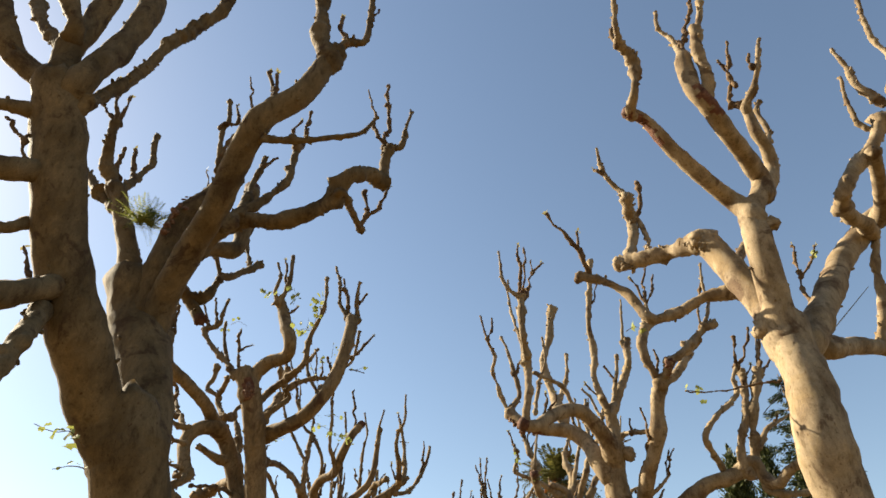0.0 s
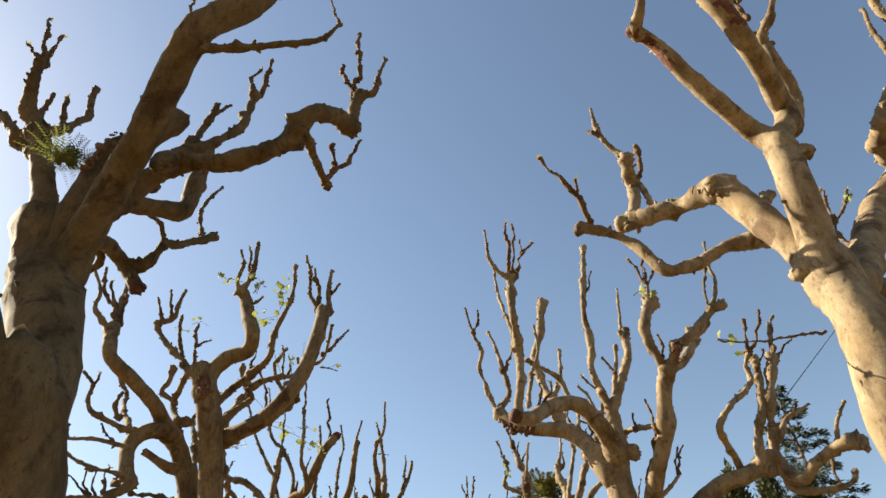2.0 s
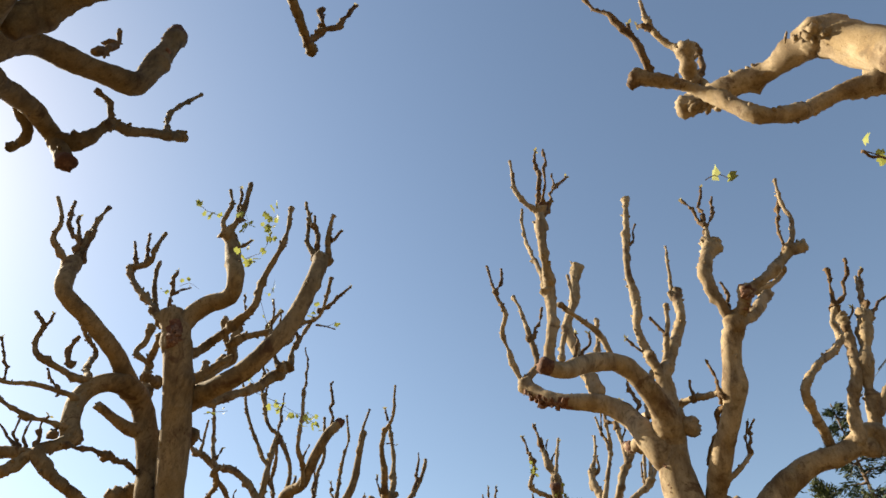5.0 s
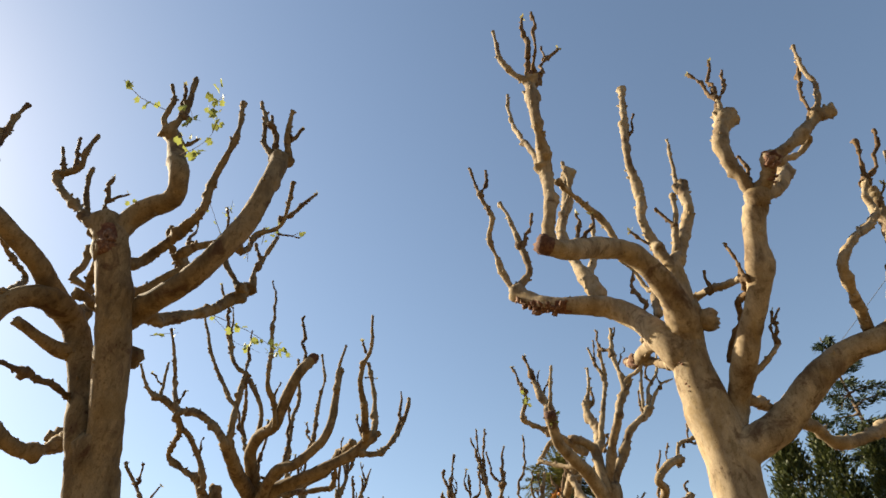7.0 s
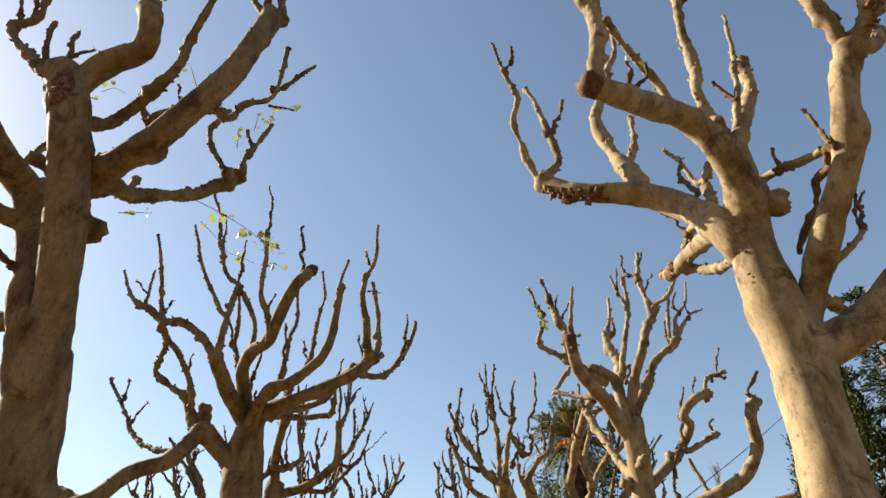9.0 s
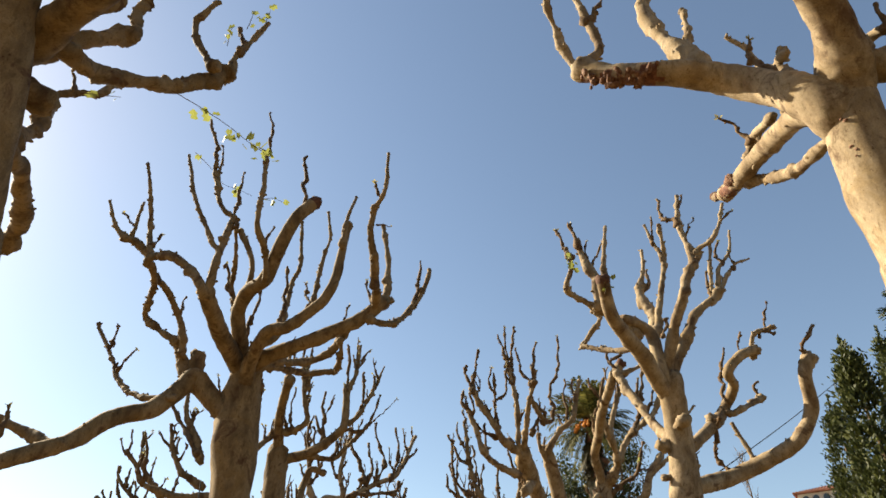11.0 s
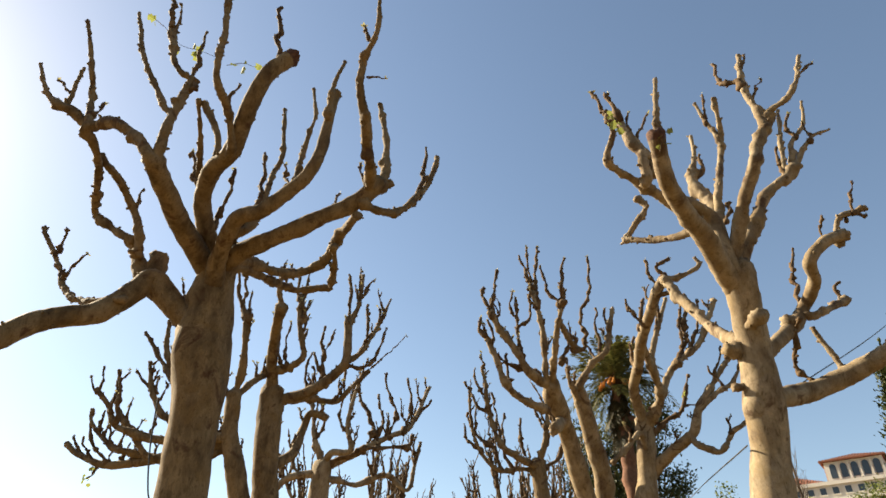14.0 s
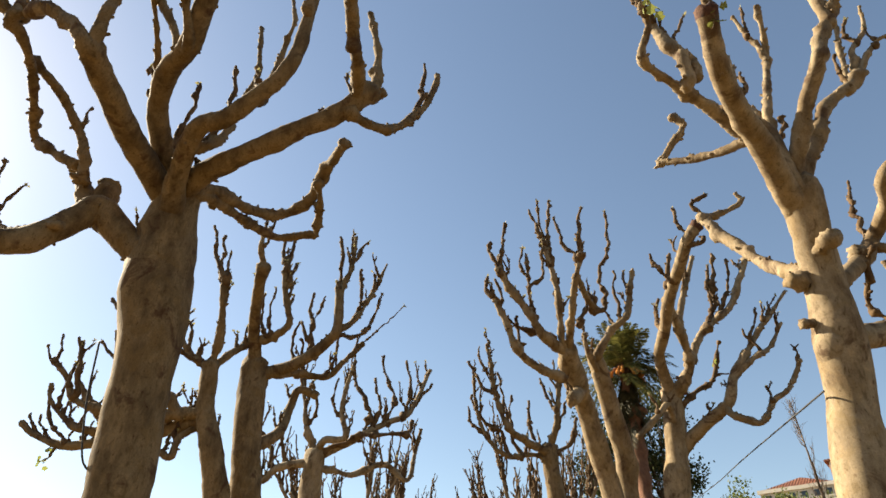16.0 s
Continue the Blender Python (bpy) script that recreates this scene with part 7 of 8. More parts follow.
def leafy(name, centres, sizes, mat, parent, label="", rng=rng_leaf):
    verts, faces = [], []
    for c, z in zip(centres, sizes):
        v, f = leaf_shape(np.array(c), z, rng)
        faces += [tuple(i + len(verts) for i in q) for q in f]
        verts += v
    return part(name, (verts, faces), mat, parent, label)


def leaf_sprig(points, leaves, size, label="thin shoot with small fresh yellow-green leaves"):
    """A thin trailing shoot with young leaves along it."""
    p = curve_through(points, 0.03)
    base = Vector(points[0])
    sprig = new("leaf_sprig")
    sprig.location = base
    tagged(sprig, label, "leafy twig", "fresh leaf sprigs")
    local = [tuple(Vector(q) - base) for q in points]
    v, f, _ = tube(local, 0.006, 0.003, rng_leaf, 5, wobble=0.4, knots=0.0, flare=0.0, knuckle=0.0)
    smooth(part("stalk", (v, f), SHOOT_BARK, sprig))
    for _ in range(leaves):
        q = p[rng_leaf.integers(int(len(p) * 0.15), len(p))] - np.array(base)
        c = q + rng_leaf.normal(0, size * 0.5, 3)
        leafy("leaf", [c], [size * rng_leaf.uniform(0.6, 1.4)], LEAF, sprig)


def fern_tuft(x, y, z):
    """A tuft of feathery fronds growing in the crotch of a tree."""
    tuft = new("fern_tuft")
    tuft.location = (x, y, z)
    tagged(tuft, "green feathery fern tuft growing in a tree crotch", "plant")
    for i in range(34):
        a, lift, long = rng_leaf.uniform(0, 6.28), rng_leaf.uniform(0.2, 1.4), rng_leaf.uniform(0.3, 0.6)
        out = np.array((math.cos(a) * math.cos(lift), math.sin(a) * math.cos(lift), math.sin(lift)))
        side_ = np.cross(out, (0, 0, 1))
        side_ /= np.linalg.norm(side_)
        verts, faces = [], []
        for k in range(12):
            f = (k + 1) / 12
            c = out * long * f - np.array((0, 0, 0.14 * f * f))
            for s_ in (-1, 1):
                w = side_ * s_ * 0.11 * (1.1 - f * 0.8) + out * 0.04
                n = len(verts)
                verts += [tuple(c), tuple(c + w * 0.5 + (0, 0, 0.008)), tuple(c + w), tuple(c + w * 0.5 - out * 0.012)]
                faces.append((n, n + 1, n + 2, n + 3))
        part("frond", (verts, faces), FERN, tuft)


fern_tuft(-3.95, 6.4, 7.0)


# ---- evergreens, palm and leafy trees beyond the avenue ----
CYPRESS = leaf_material("cypress_foliage", (0.010, 0.017, 0.006), (0.058, 0.066, 0.016), 0.2)
CEDAR = leaf_material("cedar_foliage", (0.012, 0.022, 0.013), (0.045, 0.062, 0.032), 0.2)
PALM_LEAF = leaf_material("palm_leaf", (0.032, 0.038, 0.011), (0.135, 0.125, 0.036), 0.3)
PALM_DRY = leaf_material("dry_palm_leaf", (0.022, 0.02, 0.009), (0.075, 0.058, 0.024), 0.15)
LIME = leaf_material("lime_leaf", (0.05, 0.074, 0.015), (0.15, 0.16, 0.04), 0.35)
DARK_BARK = mottled("rough_bark", ((0.3, (0.045, 0.03, 0.02)), (0.5, (0.10, 0.068, 0.045)), (0.7, (0.17, 0.125, 0.085))), 5.0, relief=0.7, depth=0.04)
PALM_BARK = mottled("palm_bark", ((0.3, (0.05, 0.022, 0.013)), (0.5, (0.12, 0.055, 0.032)), (0.7, (0.19, 0.10, 0.06))), 5.0, relief=0.8, depth=0.05)
rng_far = np.random.default_rng(5)


def sprays(centres, ways, sizes, width, rng):
    """Many small pointed leaf sprays: a narrow folded blade at each centre, along its way."""
    c, w = np.array(centres, float), np.array(ways, float)
    w /= np.linalg.norm(w, axis=1)[:, None] + 1e-9
    a = np.cross(w, rng.normal(0, 1, c.shape))
    a /= np.linalg.norm(a, axis=1)[:, None] + 1e-9
    z = np.array(sizes)[:, None]
    quad = np.stack([c, c + w * z * 0.45 + a * z * width, c + w * z, c + w * z * 0.45 - a * z * width], axis=1)
    n = len(c)
    return [tuple(v) for v in quad.reshape(-1, 3)], [(4 * i, 4 * i + 1, 4 * i + 2, 4 * i + 3) for i in range(n)]


def cypress(x, y, tall, wide, seed, label):
    """A column cypress: a bole and a ragged crown of upright sprays in plumes."""
    rng = np.random.default_rng(seed)
    tree_ = new("cypress_tree")
    tree_.location = (x, y, 0)
    tagged(tree_, label, "tree", "evergreens")
    v, f, _ = tube([(0, 0, 0), (0.05, 0, tall * 0.5), (0, 0, tall * 0.93)], 0.2, 0.02, rng, 10, wobble=0.05, knots=0)
    smooth(part("trunk", (v, f), DARK_BARK, tree_))
    plumes, ways, sizes = [], [], []
    for _ in range(230):
        h = rng.uniform(0.02, 0.98) ** 0.9
        r_ = wide * min(1.0, (1 - h) * 1.9 + 0.04) * (0.7 + 0.3 * min(1, h * 8)) * rng.uniform(0.55, 1.0)
        a = rng.uniform(0, 6.28)
        foot = np.array((math.cos(a) * r_, math.sin(a) * r_, h * tall * 0.93))
        long = rng.uniform(0.5, 1.1)
        n = 75
        s_ = rng.uniform(0, 1, n)
        fat = 0.2 * np.sin(np.pi * np.clip(s_ * 0.9 + 0.1, 0, 1))
        c = foot + np.stack([rng.normal(0, 1, n) * fat - foot[0] * 0.12 * s_, rng.normal(0, 1, n) * fat - foot[1] * 0.12 * s_, s_ * long], 1)
        plumes.append(c)
        ways.append(np.stack([rng.normal(math.cos(a) * 0.5, 0.5, n), rng.normal(math.sin(a) * 0.5, 0.5, n), rng.uniform(0.4, 1.3, n)], 1))
        sizes.append(rng.uniform(0.1, 0.24, n))
    # the leader at the very top
    n = 260
    s_ = rng.uniform(0, 1, n)
    plumes.append(np.stack([rng.normal(0, 1, n) * 0.16 * (1.02 - s_), rng.normal(0, 1, n) * 0.16 * (1.02 - s_), tall * (0.86 + 0.14 * s_)], 1))
    ways.append(np.stack([rng.normal(0, 0.3, n), rng.normal(0, 0.3, n), np.ones(n)], 1))
    sizes.append(rng.uniform(0.08, 0.18, n))
    part("crown", sprays(np.vstack(plumes), np.vstack(ways), np.concatenate(sizes), 0.2, rng), CYPRESS, tree_)


def cedar(x, y, tall, wide, seed, label):
    """A tiered conifer: a bole, spreading boughs and needle sprays with gaps of sky."""
    rng = np.random.default_rng(seed)
    tree_ = new("cedar_tree")
    tree_.location = (x, y, 0)
    tagged(tree_, label, "tree", "evergreens")
    v, f, _ = tube([(0, 0, 0), (0.1, 0, tall * 0.5), (0, 0, tall * 0.985)], 0.3, 0.02, rng, 10, wobble=0.04, knots=0)
    smooth(part("trunk", (v, f), DARK_BARK, tree_))
    for i in range(74):
        h = 0.12 + 0.86 * (i / 74) + rng.uniform(-0.012, 0.012)
        long = wide * (1 - h) ** 0.75 * rng.uniform(0.55, 1.12) + 0.16
        a = i * 2.4 + rng.uniform(-0.5, 0.5)
        out = np.array((math.cos(a), math.sin(a), 0))
        foot = np.array((0, 0, h * tall))
        pts = [foot, foot + out * long * 0.5 + (0, 0, 0.02 * long), foot + out * long + (0, 0, -0.10 * long)]
        bough_v, bough_f, _ = tube([tuple(p) for p in pts], 0.03 + 0.012 * long, 0.008, rng, 6, wobble=0.3, knots=0)
        bough = smooth(part("bough", (bough_v, bough_f), DARK_BARK, tree_))
        n = int(75 + 120 * long)
        s_ = rng.uniform(0.12, 1, n)
        along = np.outer(s_ * long, out) + foot
        along[:, 2] += np.interp(s_, (0, 0.5, 1), (0, 0.02 * long, -0.10 * long))
        side_ = np.array((-out[1], out[0], 0))
        spread = rng.normal(0, 1, n) * (0.08 + 0.26 * long * (1 - s_ * 0.6) * 0.6)
        c = along + np.outer(spread, side_) + np.stack([np.zeros(n), np.zeros(n), rng.normal(0, 0.055, n)], 1)
        w = np.outer(np.ones(n), out) + np.outer(np.sign(spread) * 0.7, side_) + rng.normal(0, 0.35, (n, 3)) - (0, 0, 0.15)
        part("needles", sprays(c, w, rng.uniform(0.12, 0.3, n), 0.13, rng), CEDAR, bough)


def palm(x, y, tall, seed, label):
    """A feather palm: a stout bole with a skirt of dry frond bases, and a crown of arching fronds."""
    rng = np.random.default_rng(seed)
    tree_ = new("palm_tree")
    tree_.location = (x, y, 0)
    tagged(tree_, label, "tree")
    v, f, _ = tube([(0, 0, 0), (0.1, 0, tall * 0.5), (0, 0, tall)], 0.36, 0.32, rng, 14, wobble=0.03, knots=6.0, flare=0.1, bump=0.3)
    smooth(part("trunk", (v, f), PALM_BARK, tree_))

    def frond(name, lift, droop, long, mat, top):
        a = rng.uniform(0, 6.28)
        out = np.array((math.cos(a), math.sin(a), 0.0))
        side_ = np.array((-out[1], out[0], 0.0))
        verts, faces = [], []
        line = []
        for k in range(17):
            f_ = k / 16
            line.append(np.array((0, 0, top)) + out * long * math.cos(lift) * f_ * (1 - 0.2 * f_) + np.array((0, 0, long * (math.sin(lift) * f_ - droop * f_ * f_))))
        for k in range(16):
            p, q = line[k], line[k + 1]
            r_ = 0.028 * (1 - k / 17)
            n = len(verts)
            verts += [tuple(p + side_ * r_), tuple(p - side_ * r_), tuple(q - side_ * r_), tuple(q + side_ * r_), tuple(p - (0, 0, r_ * 1.5))]
            faces += [(n, n + 1, n + 2, n + 3), (n, n + 4, n + 1)]
            if k < 2:
                continue
            for half in (0.0, 0.5):
                c = p + (q - p) * half
                way = (q - p) / np.linalg.norm(q - p)
                for s_ in (-1, 1):
                    leaf = (side_ * s_ + way * 0.75 + rng.normal(0, 0.12, 3) + np.array((0, 0, -0.05 - 0.2 * droop)))
                    leaf *= 0.6 * math.sin(math.pi * (0.12 + 0.83 * k / 17)) ** 0.7 / np.linalg.norm(leaf)
                    n = len(verts)
                    verts += [tuple(c - way * 0.03), tuple(c + leaf * 0.5 + way * 0.05), tuple(c + leaf + (0, 0, -0.05)), tuple(c + leaf * 0.5 - way * 0.05), tuple(c + way * 0.03)]
                    faces += [(n, n + 1, n + 2, n + 3)]
        part(name, (verts, faces), mat, tree_)

    for _ in range(62):
        frond("frond", rng.uniform(-0.15, 1.45), rng.uniform(0.2, 0.5), rng.uniform(3.0, 4.3), PALM_LEAF, tall - rng.uniform(0, 0.3))
    for _ in range(18):
        frond("drooping_frond", rng.uniform(-0.5, 0.3), rng.uniform(0.4, 0.7), rng.uniform(2.0, 2.9), PALM_LEAF, tall - rng.uniform(0.2, 0.7))
    for _ in range(70):
        frond("dry_frond", rng.uniform(-1.4, -0.7), rng.uniform(0.1, 0.4), rng.uniform(0.9, 1.6), PALM_DRY, tall - rng.uniform(0.4, 2.8))
    # orange fruit stalks among the lower fronds
    orange = mottled("fruit_stalk", ((0.3, (0.30, 0.10, 0.02)), (0.6, (0.55, 0.22, 0.05))), 14.0)
    for _ in range(14):
        a, down = rng.uniform(0, 6.28), rng.uniform(0.3, 0.8)
        out = np.array((math.cos(a), math.sin(a), 0))
        top = np.array((0, 0, tall - 0.25))
        v, f, _ = tube([tuple(top), tuple(top + out * 0.55 + (0, 0, 0.05)), tuple(top + out * 0.95 - (0, 0, down))], 0.035, 0.09, rng, 7, wobble=0.3, knots=2)
        smooth(part("fruit_stalk", (v, f), orange, tree_))


def leafy_tree(x, y, tall, wide, seed, label, foliage=LIME, group="leafy trees beyond the avenue"):
    """A broadleaf tree: bole, limbs, and a crown of leaf clumps with gaps."""
    rng = np.random.default_rng(seed)
    tree_ = new("broadleaf_tree")
    tree_.location = (x, y, 0)
    tagged(tree_, label, "tree", group)
    v, f, _ = tube([(0, 0, 0), (0.15, 0.1, tall * 0.35), (0, 0, tall * 0.6)], 0.24, 0.12, rng, 12, wobble=0.08)
    smooth(part("trunk", (v, f), DARK_BARK, tree_))
    clumps = []
    for i in range(15):
        a, lift = i * 2.4 + rng.uniform(-0.4, 0.4), rng.uniform(0.15, 1.35)
        end = np.array((math.cos(a) * math.cos(lift) * wide, math.sin(a) * math.cos(lift) * wide, tall * 0.6 + math.sin(lift) * tall * 0.36)) * (1, 1, 1)
        foot = np.array((0, 0, tall * rng.uniform(0.4, 0.6)))
        v, f, _ = tube([tuple(foot), tuple((foot + end) / 2 + (0, 0, 0.2)), tuple(end)], 0.07, 0.02, rng, 7, wobble=0.3)
        smooth(part("limb", (v, f), DARK_BARK, tree_))
        for _ in range(7):
            clumps.append(foot + (end - foot) * rng.uniform(0.5, 1.08) + rng.normal(0, 0.38, 3))
    c = np.vstack([q + rng.normal(0, 1, (85, 3)) * (0.34, 0.34, 0.28) for q in clumps])
    w = rng.normal(0, 1, c.shape) + (0, 0, 0.3)
    part("crown", sprays(c, w, rng.uniform(0.12, 0.26, len(c)), 0.3, rng), foliage, tree_)


def bare_poplar(x, y, tall, seed, label):
    """A slim bare tree: a straight bole and fine steep twigs."""
    rng = np.random.default_rng(seed)
    tree_ = new("bare_tree")
    tree_.location = (x, y, 0)
    tagged(tree_, label, "tree")
    v, f, _ = tube([(0, 0, 0), (-0.1, 0, tall * 0.5), (-0.35, 0, tall)], 0.16, 0.02, rng, 9, wobble=0.05, knots=0.2)
    smooth(part("trunk", (v, f), DARK_BARK, tree_))
    for i in range(46):
        h = rng.uniform(0.35, 0.97)
        a = rng.uniform(0, 6.28)
        long = (1.05 - h) * 2.6 + 0.4
        out = np.array((math.cos(a), math.sin(a), 0)) * 0.42
        foot = np.array((-0.35 * h * h, 0, h * tall))
        mid, end = foot + out * long * 0.5 + (0, 0, long * 0.35), foot + out * long * 0.8 + (0, 0, long)
        v, f, _ = tube([tuple(foot), tuple(mid), tuple(end)], 0.022, 0.006, rng, 5, wobble=0.5, knots=0)
        branch = smooth(part("branch", (v, f), DARK_BARK, tree_))
        for _ in range(4):
            s_ = rng.uniform(0.2, 1)
            q = foot + (end - foot) * s_
            e = q + np.array((rng.normal(0, 0.2), rng.normal(0, 0.2), rng.uniform(0.2, 0.55)))
            v, f, _ = tube([tuple(q), tuple((q + e) / 2 + rng.normal(0, 0.03, 3)), tuple(e)], 0.009, 0.004, rng, 4, wobble=0.4, knots=0)
            part("twig", (v, f), DARK_BARK, branch)


cypress(12.9, 28.2, 12.3, 1.5, 3, "dark green column cypress with ragged upright plumes")
cypress(14.9, 29.0, 13.2, 1.35, 4, "tall dark green cypress with dense pointed crown")
cypress(15.6, 27.6, 11.6, 1.2, 9, "dark green column cypress with ragged upright plumes")
cypress(16.9, 36.4, 13.9, 1.9, 17, "dark green column cypress with ragged upright plumes")
cedar(17.2, 29.6, 16.8, 4.2, 6, "dark spreading cedar with tiered drooping boughs")
palm(8.3, 46.6, 16.6, 8, "tall feather palm with skirt of dry brown fronds")
leafy_tree(16.6, 54.5, 12.6, 3.0, 11, "fresh lime-green broadleaf tree behind the avenue")
leafy_tree(21.6, 56.0, 12.2, 3.2, 12, "fresh lime-green broadleaf tree behind the avenue")
leafy_tree(27.0, 55.5, 13.4, 3.3, 13, "fresh lime-green broadleaf tree behind the avenue")
EVERGREEN = leaf_material("evergreen_leaf", (0.012, 0.02, 0.007), (0.06, 0.07, 0.022), 0.2)
leafy_tree(11.0, 52.5, 18.4, 2.2, 15, "dark dense evergreen tree behind the palm", EVERGREEN, "evergreens")
leafy_tree(8.4, 53.5, 17.0, 2.3, 16, "dark dense evergreen tree behind the palm", EVERGREEN, "evergreens")
bare_poplar(19.0, 50.5, 16.2, 14, "slim bare tree with fine steep twigs")


# ---- overhead cables ----
CABLE = mottled("cable_rubber", ((0.3, (0.02, 0.02, 0.022)), (0.7, (0.05, 0.05, 0.052))), 20.0, roughness=0.6, relief=0.05)


def cable(points, label):
    rng = np.random.default_rng(2)
    v, f, _ = tube(points, 0.011, 0.011, rng, 6, wobble=0.0, knots=0, flare=0, knuckle=0)
    tagged(smooth(part("overhead_cable", (v, f), CABLE, None)), label, "cable", "overhead cables")


cable([(3.72, 20.4, 4.3), (5.0, 26.0, 5.28), (6.49, 32.0, 6.38), (9.8, 45.5, 9.0)], "thin black cable running from a trunk into the distance")
cable([(4.40, 20.5, 5.02), (8.9, 25.2, 8.2), (13.4, 30.0, 11.5)], "thin black cable rising from a tree fork")
cable([(6.4, 12.0, 6.79), (11.2, 16.0, 10.95), (16.1, 20.0, 15.2), (17.2, 29.4, 15.6)], "thin black cable slung between trees")
cable([(-4.06, 20.0, 4.75), (-4.0, 20.05, 4.1), (-3.89, 20.1, 3.56), (-3.8, 20.15, 3.4), (-3.7, 20.2, 3.3)], "thin loose wire hanging from a limb against the trunk")


# ---- villa on the hill ----
PLASTER = mottled("white_plaster", ((0.3, (0.40, 0.37, 0.32)), (0.5, (0.50, 0.465, 0.415)), (0.7, (0.58, 0.545, 0.49))), 0.8, relief=0.1, fine=6.0)
OCHRE = mottled("salmon_plaster", ((0.3, (0.30, 0.17, 0.11)), (0.6, (0.40, 0.24, 0.16))), 0.8, relief=0.1, fine=6.0)
ROOF_TILE = mottled("roof_tile", ((0.3, (0.13, 0.05, 0.03)), (0.5, (0.20, 0.08, 0.05)), (0.7, (0.27, 0.12, 0.075))), 1.2, relief=0.6, depth=0.08, fine=9.0)
GLASS = material("window_glass")[0]
GLASS.node_tree.nodes["Principled BSDF"].inputs["Base Color"].default_value = (0.03, 0.04, 0.05, 1)
GLASS.node_tree.nodes["Principled BSDF"].inputs["Roughness"].default_value = 0.08


def box(x0, x1, y0, y1, z0, z1):
    v = [(x, y, z) for x in (x0, x1) for y in (y0, y1) for z in (z0, z1)]
    return v, [(0, 1, 3, 2), (4, 6, 7, 5), (0, 4, 5, 1), (2, 3, 7, 6), (0, 2, 6, 4), (1, 5, 7, 3)]


def joined(*solids):
    verts, faces = [], []
    for v, f in solids:
        faces += [tuple(i + len(verts) for i in q) for q in f]
        verts += v
    return verts, faces


def hip_roof(x0, x1, y0, y1, z0, z1, over=0.7):
    """A hipped roof with eaves, in rows of half-round tiles on its front slope."""
    x0, x1, y0, y1 = x0 - over, x1 + over, y0 - over, y1 + over
    half = (y1 - y0) / 2
    ym = (y0 + y1) / 2
    v = [(x0, y0, z0), (x1, y0, z0), (x1, y1, z0), (x0, y1, z0), (x0 + half, ym, z1), (x1 - half, ym, z1), (x0, y0, z0 - 0.25), (x1, y0, z0 - 0.25), (x1, y1, z0 - 0.25), (x0, y1, z0 - 0.25)]
    solids = [(v, [(0, 1, 5, 4), (1, 2, 5), (2, 3, 4, 5), (3, 0, 4), (6, 7, 1, 0), (7, 8, 2, 1), (8, 9, 3, 2), (9, 6, 0, 3), (9, 8, 7, 6)])]
    n = int((x1 - x0) / 0.55)
    for i in range(n):
        a = x0 + (i + 0.5) * (x1 - x0) / n
        reach = min(1.0, min(a - x0, x1 - a) / half)
        top = (a, y0 + half * reach, z0 + (z1 - z0) * reach)
        r_ = 0.12
        solids.append(([(a - r_, y0 - 0.05, z0), (a, y0 - 0.05, z0 + 0.14), (a + r_, y0 - 0.05, z0), (top[0] - r_, top[1], top[2]), (top[0], top[1], top[2] + 0.14), (top[0] + r_, top[1], top[2])],
                       [(0, 1, 4, 3), (1, 2, 5, 4), (0, 2, 1)]))
    return joined(*solids)


def arched(x, z, wide, tall, y, deep, steps=8):
    """An arched slab: a pane or a frame field that stands in the wall's plane."""
    ring = [(-wide / 2, 0), (wide / 2, 0)] + [(math.cos(t) * wide / 2, tall - wide / 2 + math.sin(t) * wide / 2) for t in np.linspace(0, math.pi, steps)]
    n = len(ring)
    v = [(x + a, y, z + b) for a, b in ring] + [(x + a, y + deep, z + b) for a, b in ring]
    return v, [tuple(range(n))[::-1], tuple(range(n, 2 * n))] + [(k, (k + 1) % n, n + (k + 1) % n, n + k) for k in range(n)]


villa = new("villa")
villa.matrix_world = pose(59.0, 153.3, 1.4, 0, 0, -35)
tagged(villa, "white villa with red tile roofs and arched windows on a hill", "house")
part("wall", box(0, 46, 0, 13, 18, 35.6), PLASTER, villa)
part("cornice", joined(box(-0.4, 46.4, -0.5, 0, 35.2, 35.9), box(-0.2, 46.2, -0.3, 0, 32.5, 32.8)), PLASTER, villa, "white moulded cornice")
part("roof", hip_roof(1.5, 13, 0.9, 12, 36.0, 39.0), ROOF_TILE, villa, "red clay tile roof")
part("roof", hip_roof(0.5, 46, 0.6, 13, 35.7, 36.5, 0.2), ROOF_TILE, villa, "red clay tile roof")
tower = part("tower", box(14, 24.4, 2.2, 13, 35.0, 40.4), PLASTER, villa, "white upper storey")
part("end_wall", box(13.8, 13.995, 2.6, 12.6, 36.2, 40.4), OCHRE, tower, "salmon-coloured plaster")
part("tower_roof", hip_roof(14, 24.4, 2.2, 13, 40.4, 42.6, 0.8), ROOF_TILE, tower, "red clay tile roof")
for k in range(20):
    pane = part("window", box(1.0 + k * 2.25, 2.1 + k * 2.25, -0.06, 0.2, 33.5, 34.8), GLASS, villa, "small dark window")
    x = 1.0 + k * 2.25
    part("frame", joined(box(x - 0.14, x, -0.1, 0, 33.4, 34.9), box(x + 1.1, x + 1.24, -0.1, 0, 33.4, 34.9), box(x - 0.14, x + 1.24, -0.12, 0, 34.8, 34.95), box(x - 0.2, x + 1.3, -0.2, 0, 33.3, 33.5)), PLASTER, pane)
for k in range(15):
    x = 2.2 + k * 3.0
    pane = part("arched_window", arched(x, 29.4, 1.5, 2.7, -0.05, 0.2), GLASS, villa, "arched dark window")
    part("sill", box(x - 0.95, x + 0.95, -0.25, 0, 29.1, 29.4), PLASTER, pane)
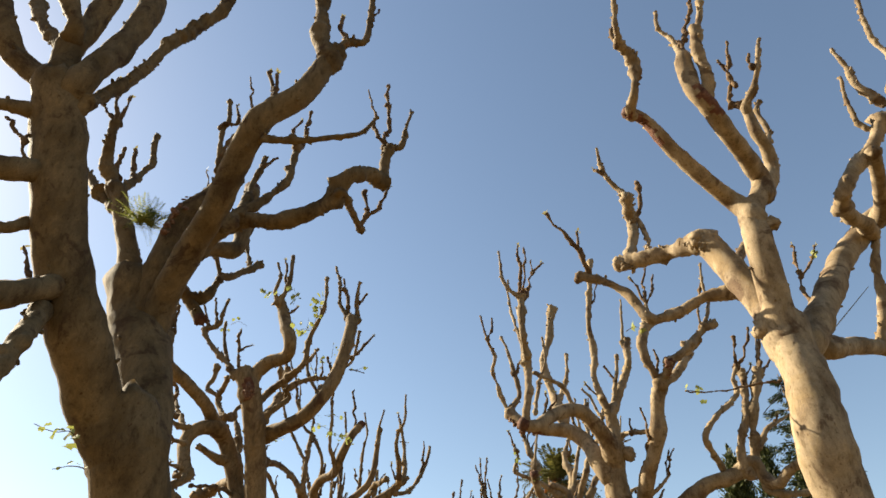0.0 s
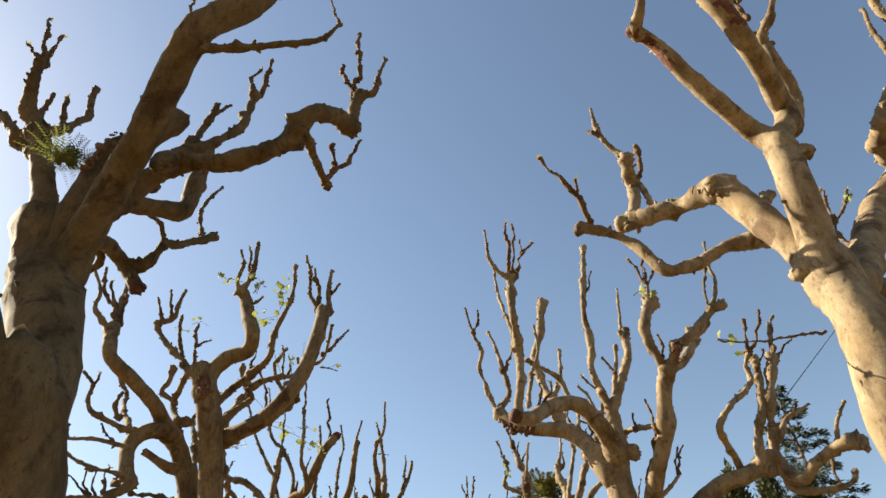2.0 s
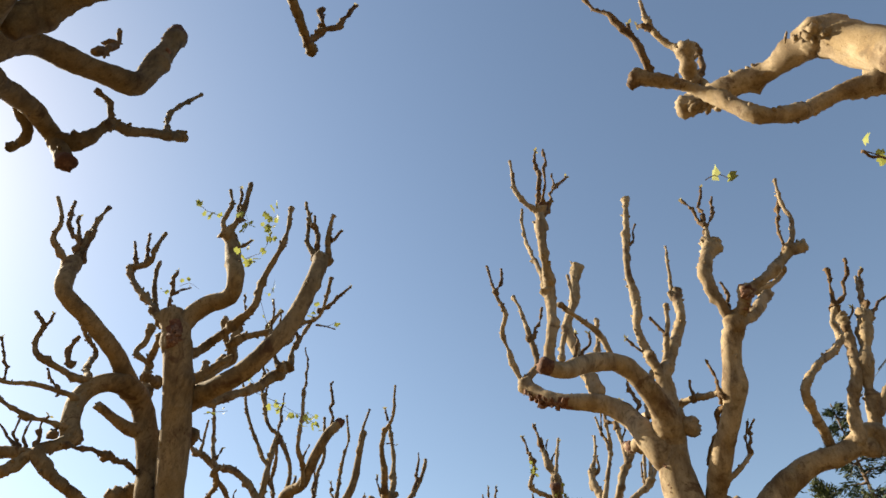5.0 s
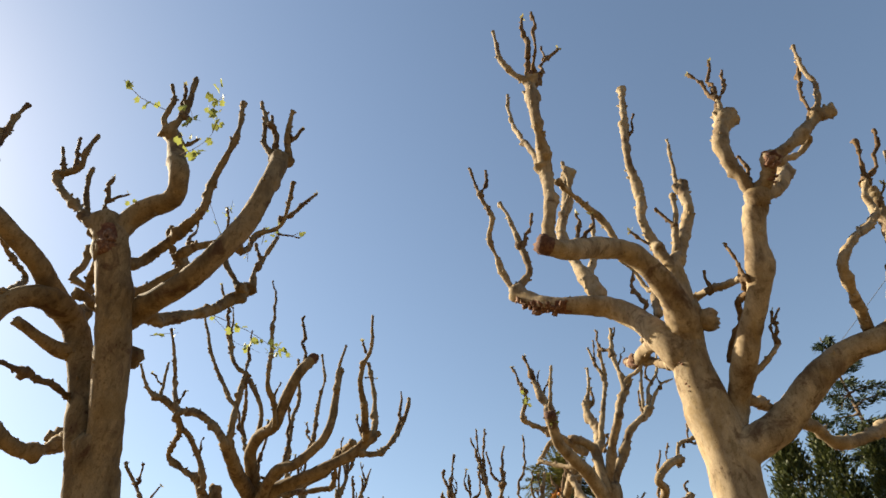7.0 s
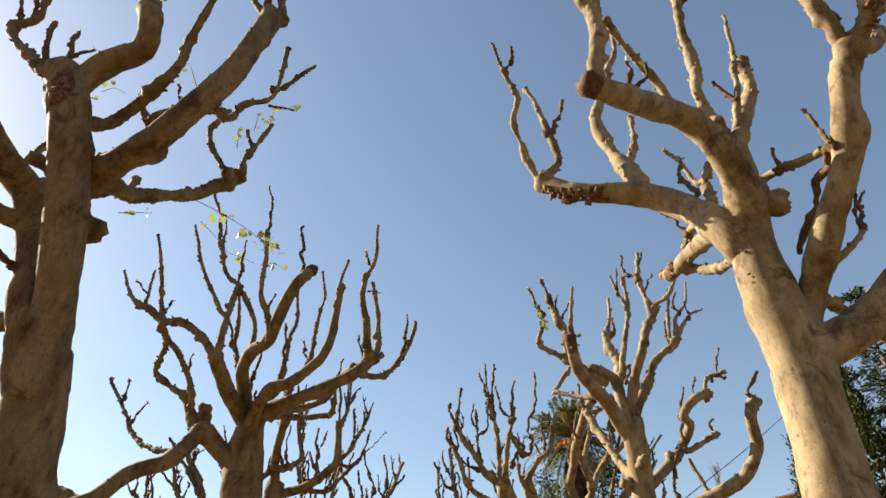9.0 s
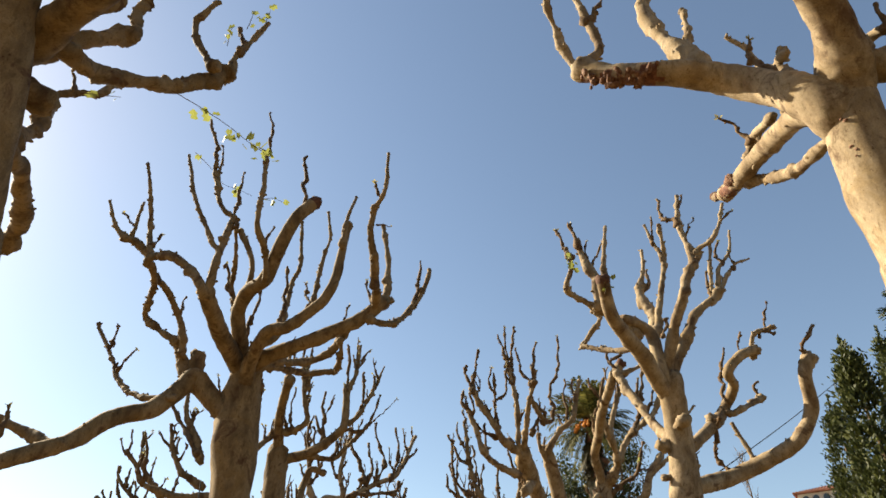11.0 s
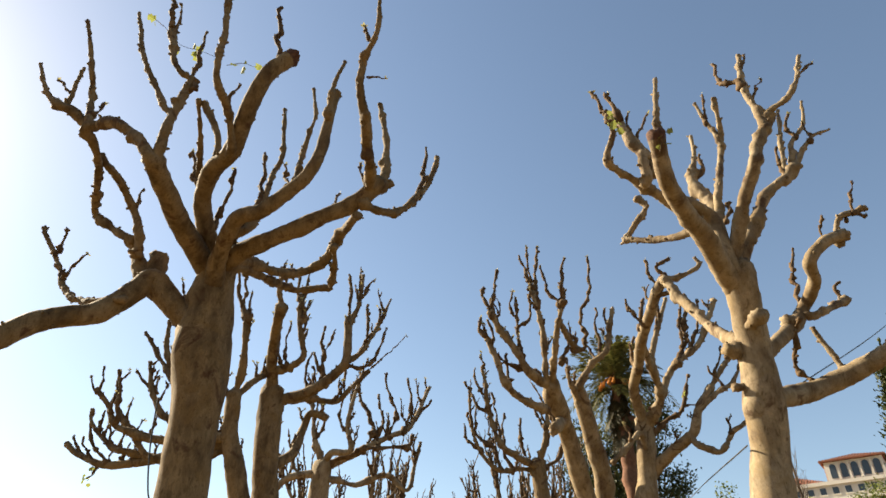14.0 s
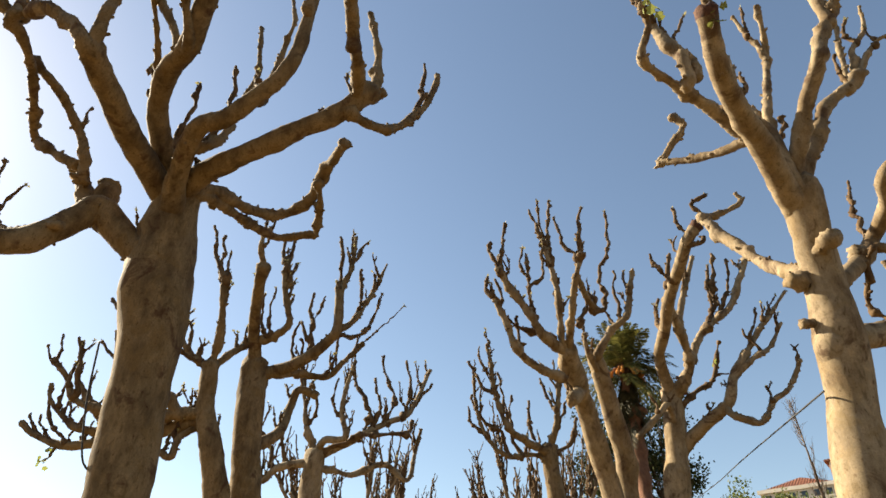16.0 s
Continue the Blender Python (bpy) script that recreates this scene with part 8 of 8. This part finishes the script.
for k in range(5):
    x = 15.4 + k * 1.95
    pane = part("arched_window", arched(x, 36.9, 1.2, 2.8, 2.12, 0.2), GLASS, tower, "tall arched dark window")
    part("column", joined(box(x + 0.82, x + 1.12, 1.9, 2.2, 36.6, 39.9), box(x + 0.75, x + 1.2, 1.82, 2.2, 39.7, 40.0), box(x + 0.75, x + 1.2, 1.82, 2.2, 36.5, 36.8)), PLASTER, pane)
for k in range(40):
    part("baluster", box(0.6 + k * 1.1, 1.0 + k * 1.1, -0.9, -0.5, 30.9, 32.1), PLASTER, villa)
part("handrail", box(0.2, 45.0, -1.0, -0.4, 32.1, 32.4), PLASTER, villa)
part("terrace", box(-0.2, 45.4, -1.1, 0.0, 30.5, 30.9), PLASTER, villa)


# ---- fresh leaf sprigs ----
leaf_sprig([(-3.24, 5.60, 3.71), (-3.29, 5.40, 3.77), (-3.38, 5.30, 3.73), (-3.51, 5.20, 3.76)], 9, 0.09)
leaf_sprig([(-3.16, 5.60, 3.51), (-3.22, 5.50, 3.50), (-3.33, 5.40, 3.44)], 4, 0.05)
leaf_sprig([(-2.70, 12.60, 7.70), (-2.85, 12.60, 8.03), (-3.00, 12.60, 8.38), (-3.07, 12.60, 8.50)], 4, 0.08)
leaf_sprig([(-2.17, 13.20, 8.39), (-1.97, 13.30, 8.44), (-1.83, 13.30, 8.53)], 4, 0.07)
leaf_sprig([(-3.85, 13.60, 6.84), (-3.70, 13.70, 6.93), (-3.54, 13.80, 7.01)], 4, 0.09)
leaf_sprig([(-4.99, 18.00, 10.39), (-4.59, 18.00, 9.99), (-4.26, 18.00, 9.59), (-3.91, 18.00, 9.43), (-3.64, 18.00, 9.28)], 8, 0.11)
leaf_sprig([(-3.61, 18.30, 9.46), (-3.36, 18.30, 9.50), (-3.15, 18.30, 9.40)], 4, 0.10)
leaf_sprig([(2.97, 6.60, 4.71), (2.83, 6.55, 4.70), (2.69, 6.50, 4.69)], 5, 0.08)
leaf_sprig([(2.73, 8.20, 6.44), (2.88, 8.20, 6.53), (2.99, 8.20, 6.45)], 2, 0.14)
leaf_sprig([(2.20, 18.40, 8.09), (2.15, 18.40, 8.23), (2.10, 18.40, 8.38)], 9, 0.10)
leaf_sprig([(2.58, 18.10, 7.34), (2.63, 18.10, 7.49), (2.60, 18.10, 7.62)], 7, 0.10)
leaf_sprig([(-7.84, 25.50, 5.33), (-7.97, 25.50, 5.15), (-8.13, 25.50, 5.09)], 7, 0.12)
leaf_sprig([(-5.01, 33.00, 7.43), (-4.83, 32.90, 7.60), (-4.94, 32.90, 7.74)], 6, 0.12)
leaf_sprig([(5.01, 6.90, 6.76), (5.10, 6.90, 6.90), (5.17, 6.90, 7.07)], 3, 0.07)
leaf_sprig([(5.00, 26.40, 7.13), (5.10, 26.40, 7.39), (5.09, 26.40, 7.51)], 4, 0.10)
leaf_sprig([(-3.36, 14.13, 7.61), (-3.05, 14.41, 7.60), (-2.76, 14.68, 7.56), (-2.49, 14.94, 7.48), (-2.27, 15.14, 7.45)], 22, 0.11)
leaf_sprig([(-3.53, 11.50, 9.31), (-3.66, 11.40, 9.30), (-3.72, 11.10, 9.09), (-3.72, 10.70, 8.89)], 7, 0.11)
leaf_sprig([(-3.17, 11.60, 8.43), (-2.94, 11.50, 8.45), (-2.71, 11.30, 8.36), (-2.66, 11.30, 8.51)], 7, 0.11)
leaf_sprig([(-2.66, 11.30, 8.51), (-2.61, 11.20, 8.69), (-2.65, 11.10, 8.81), (-2.45, 10.90, 8.80)], 16, 0.11)
leaf_sprig([(-3.29, 11.70, 9.18), (-3.26, 11.70, 9.40), (-3.34, 11.70, 9.63)], 7, 0.11)
leaf_sprig([(-3.09, 11.40, 8.48), (-3.15, 11.40, 8.54), (-3.20, 11.40, 8.60)], 3, 0.11)
leaf_sprig([(-3.07, 14.60, 9.05), (-3.10, 14.60, 9.31), (-3.10, 14.60, 9.56)], 5, 0.09)
leaf_sprig([(-2.88, 14.60, 9.45), (-2.87, 14.60, 9.70), (-2.87, 14.60, 9.90)], 3, 0.09)
leaf_sprig([(-3.63, 14.60, 10.27), (-3.62, 14.60, 10.42), (-3.62, 14.60, 10.64)], 5, 0.09)
leaf_sprig([(-2.64, 14.60, 9.62), (-2.64, 14.60, 9.76), (-2.63, 14.60, 9.91)], 4, 0.09)
leaf_sprig([(-5.68, 14.60, 10.22), (-5.89, 14.60, 10.31), (-6.02, 14.60, 10.28)], 4, 0.09)
leaf_sprig([(-5.67, 14.60, 10.44), (-5.48, 14.60, 10.53), (-5.23, 14.60, 10.38)], 3, 0.09)
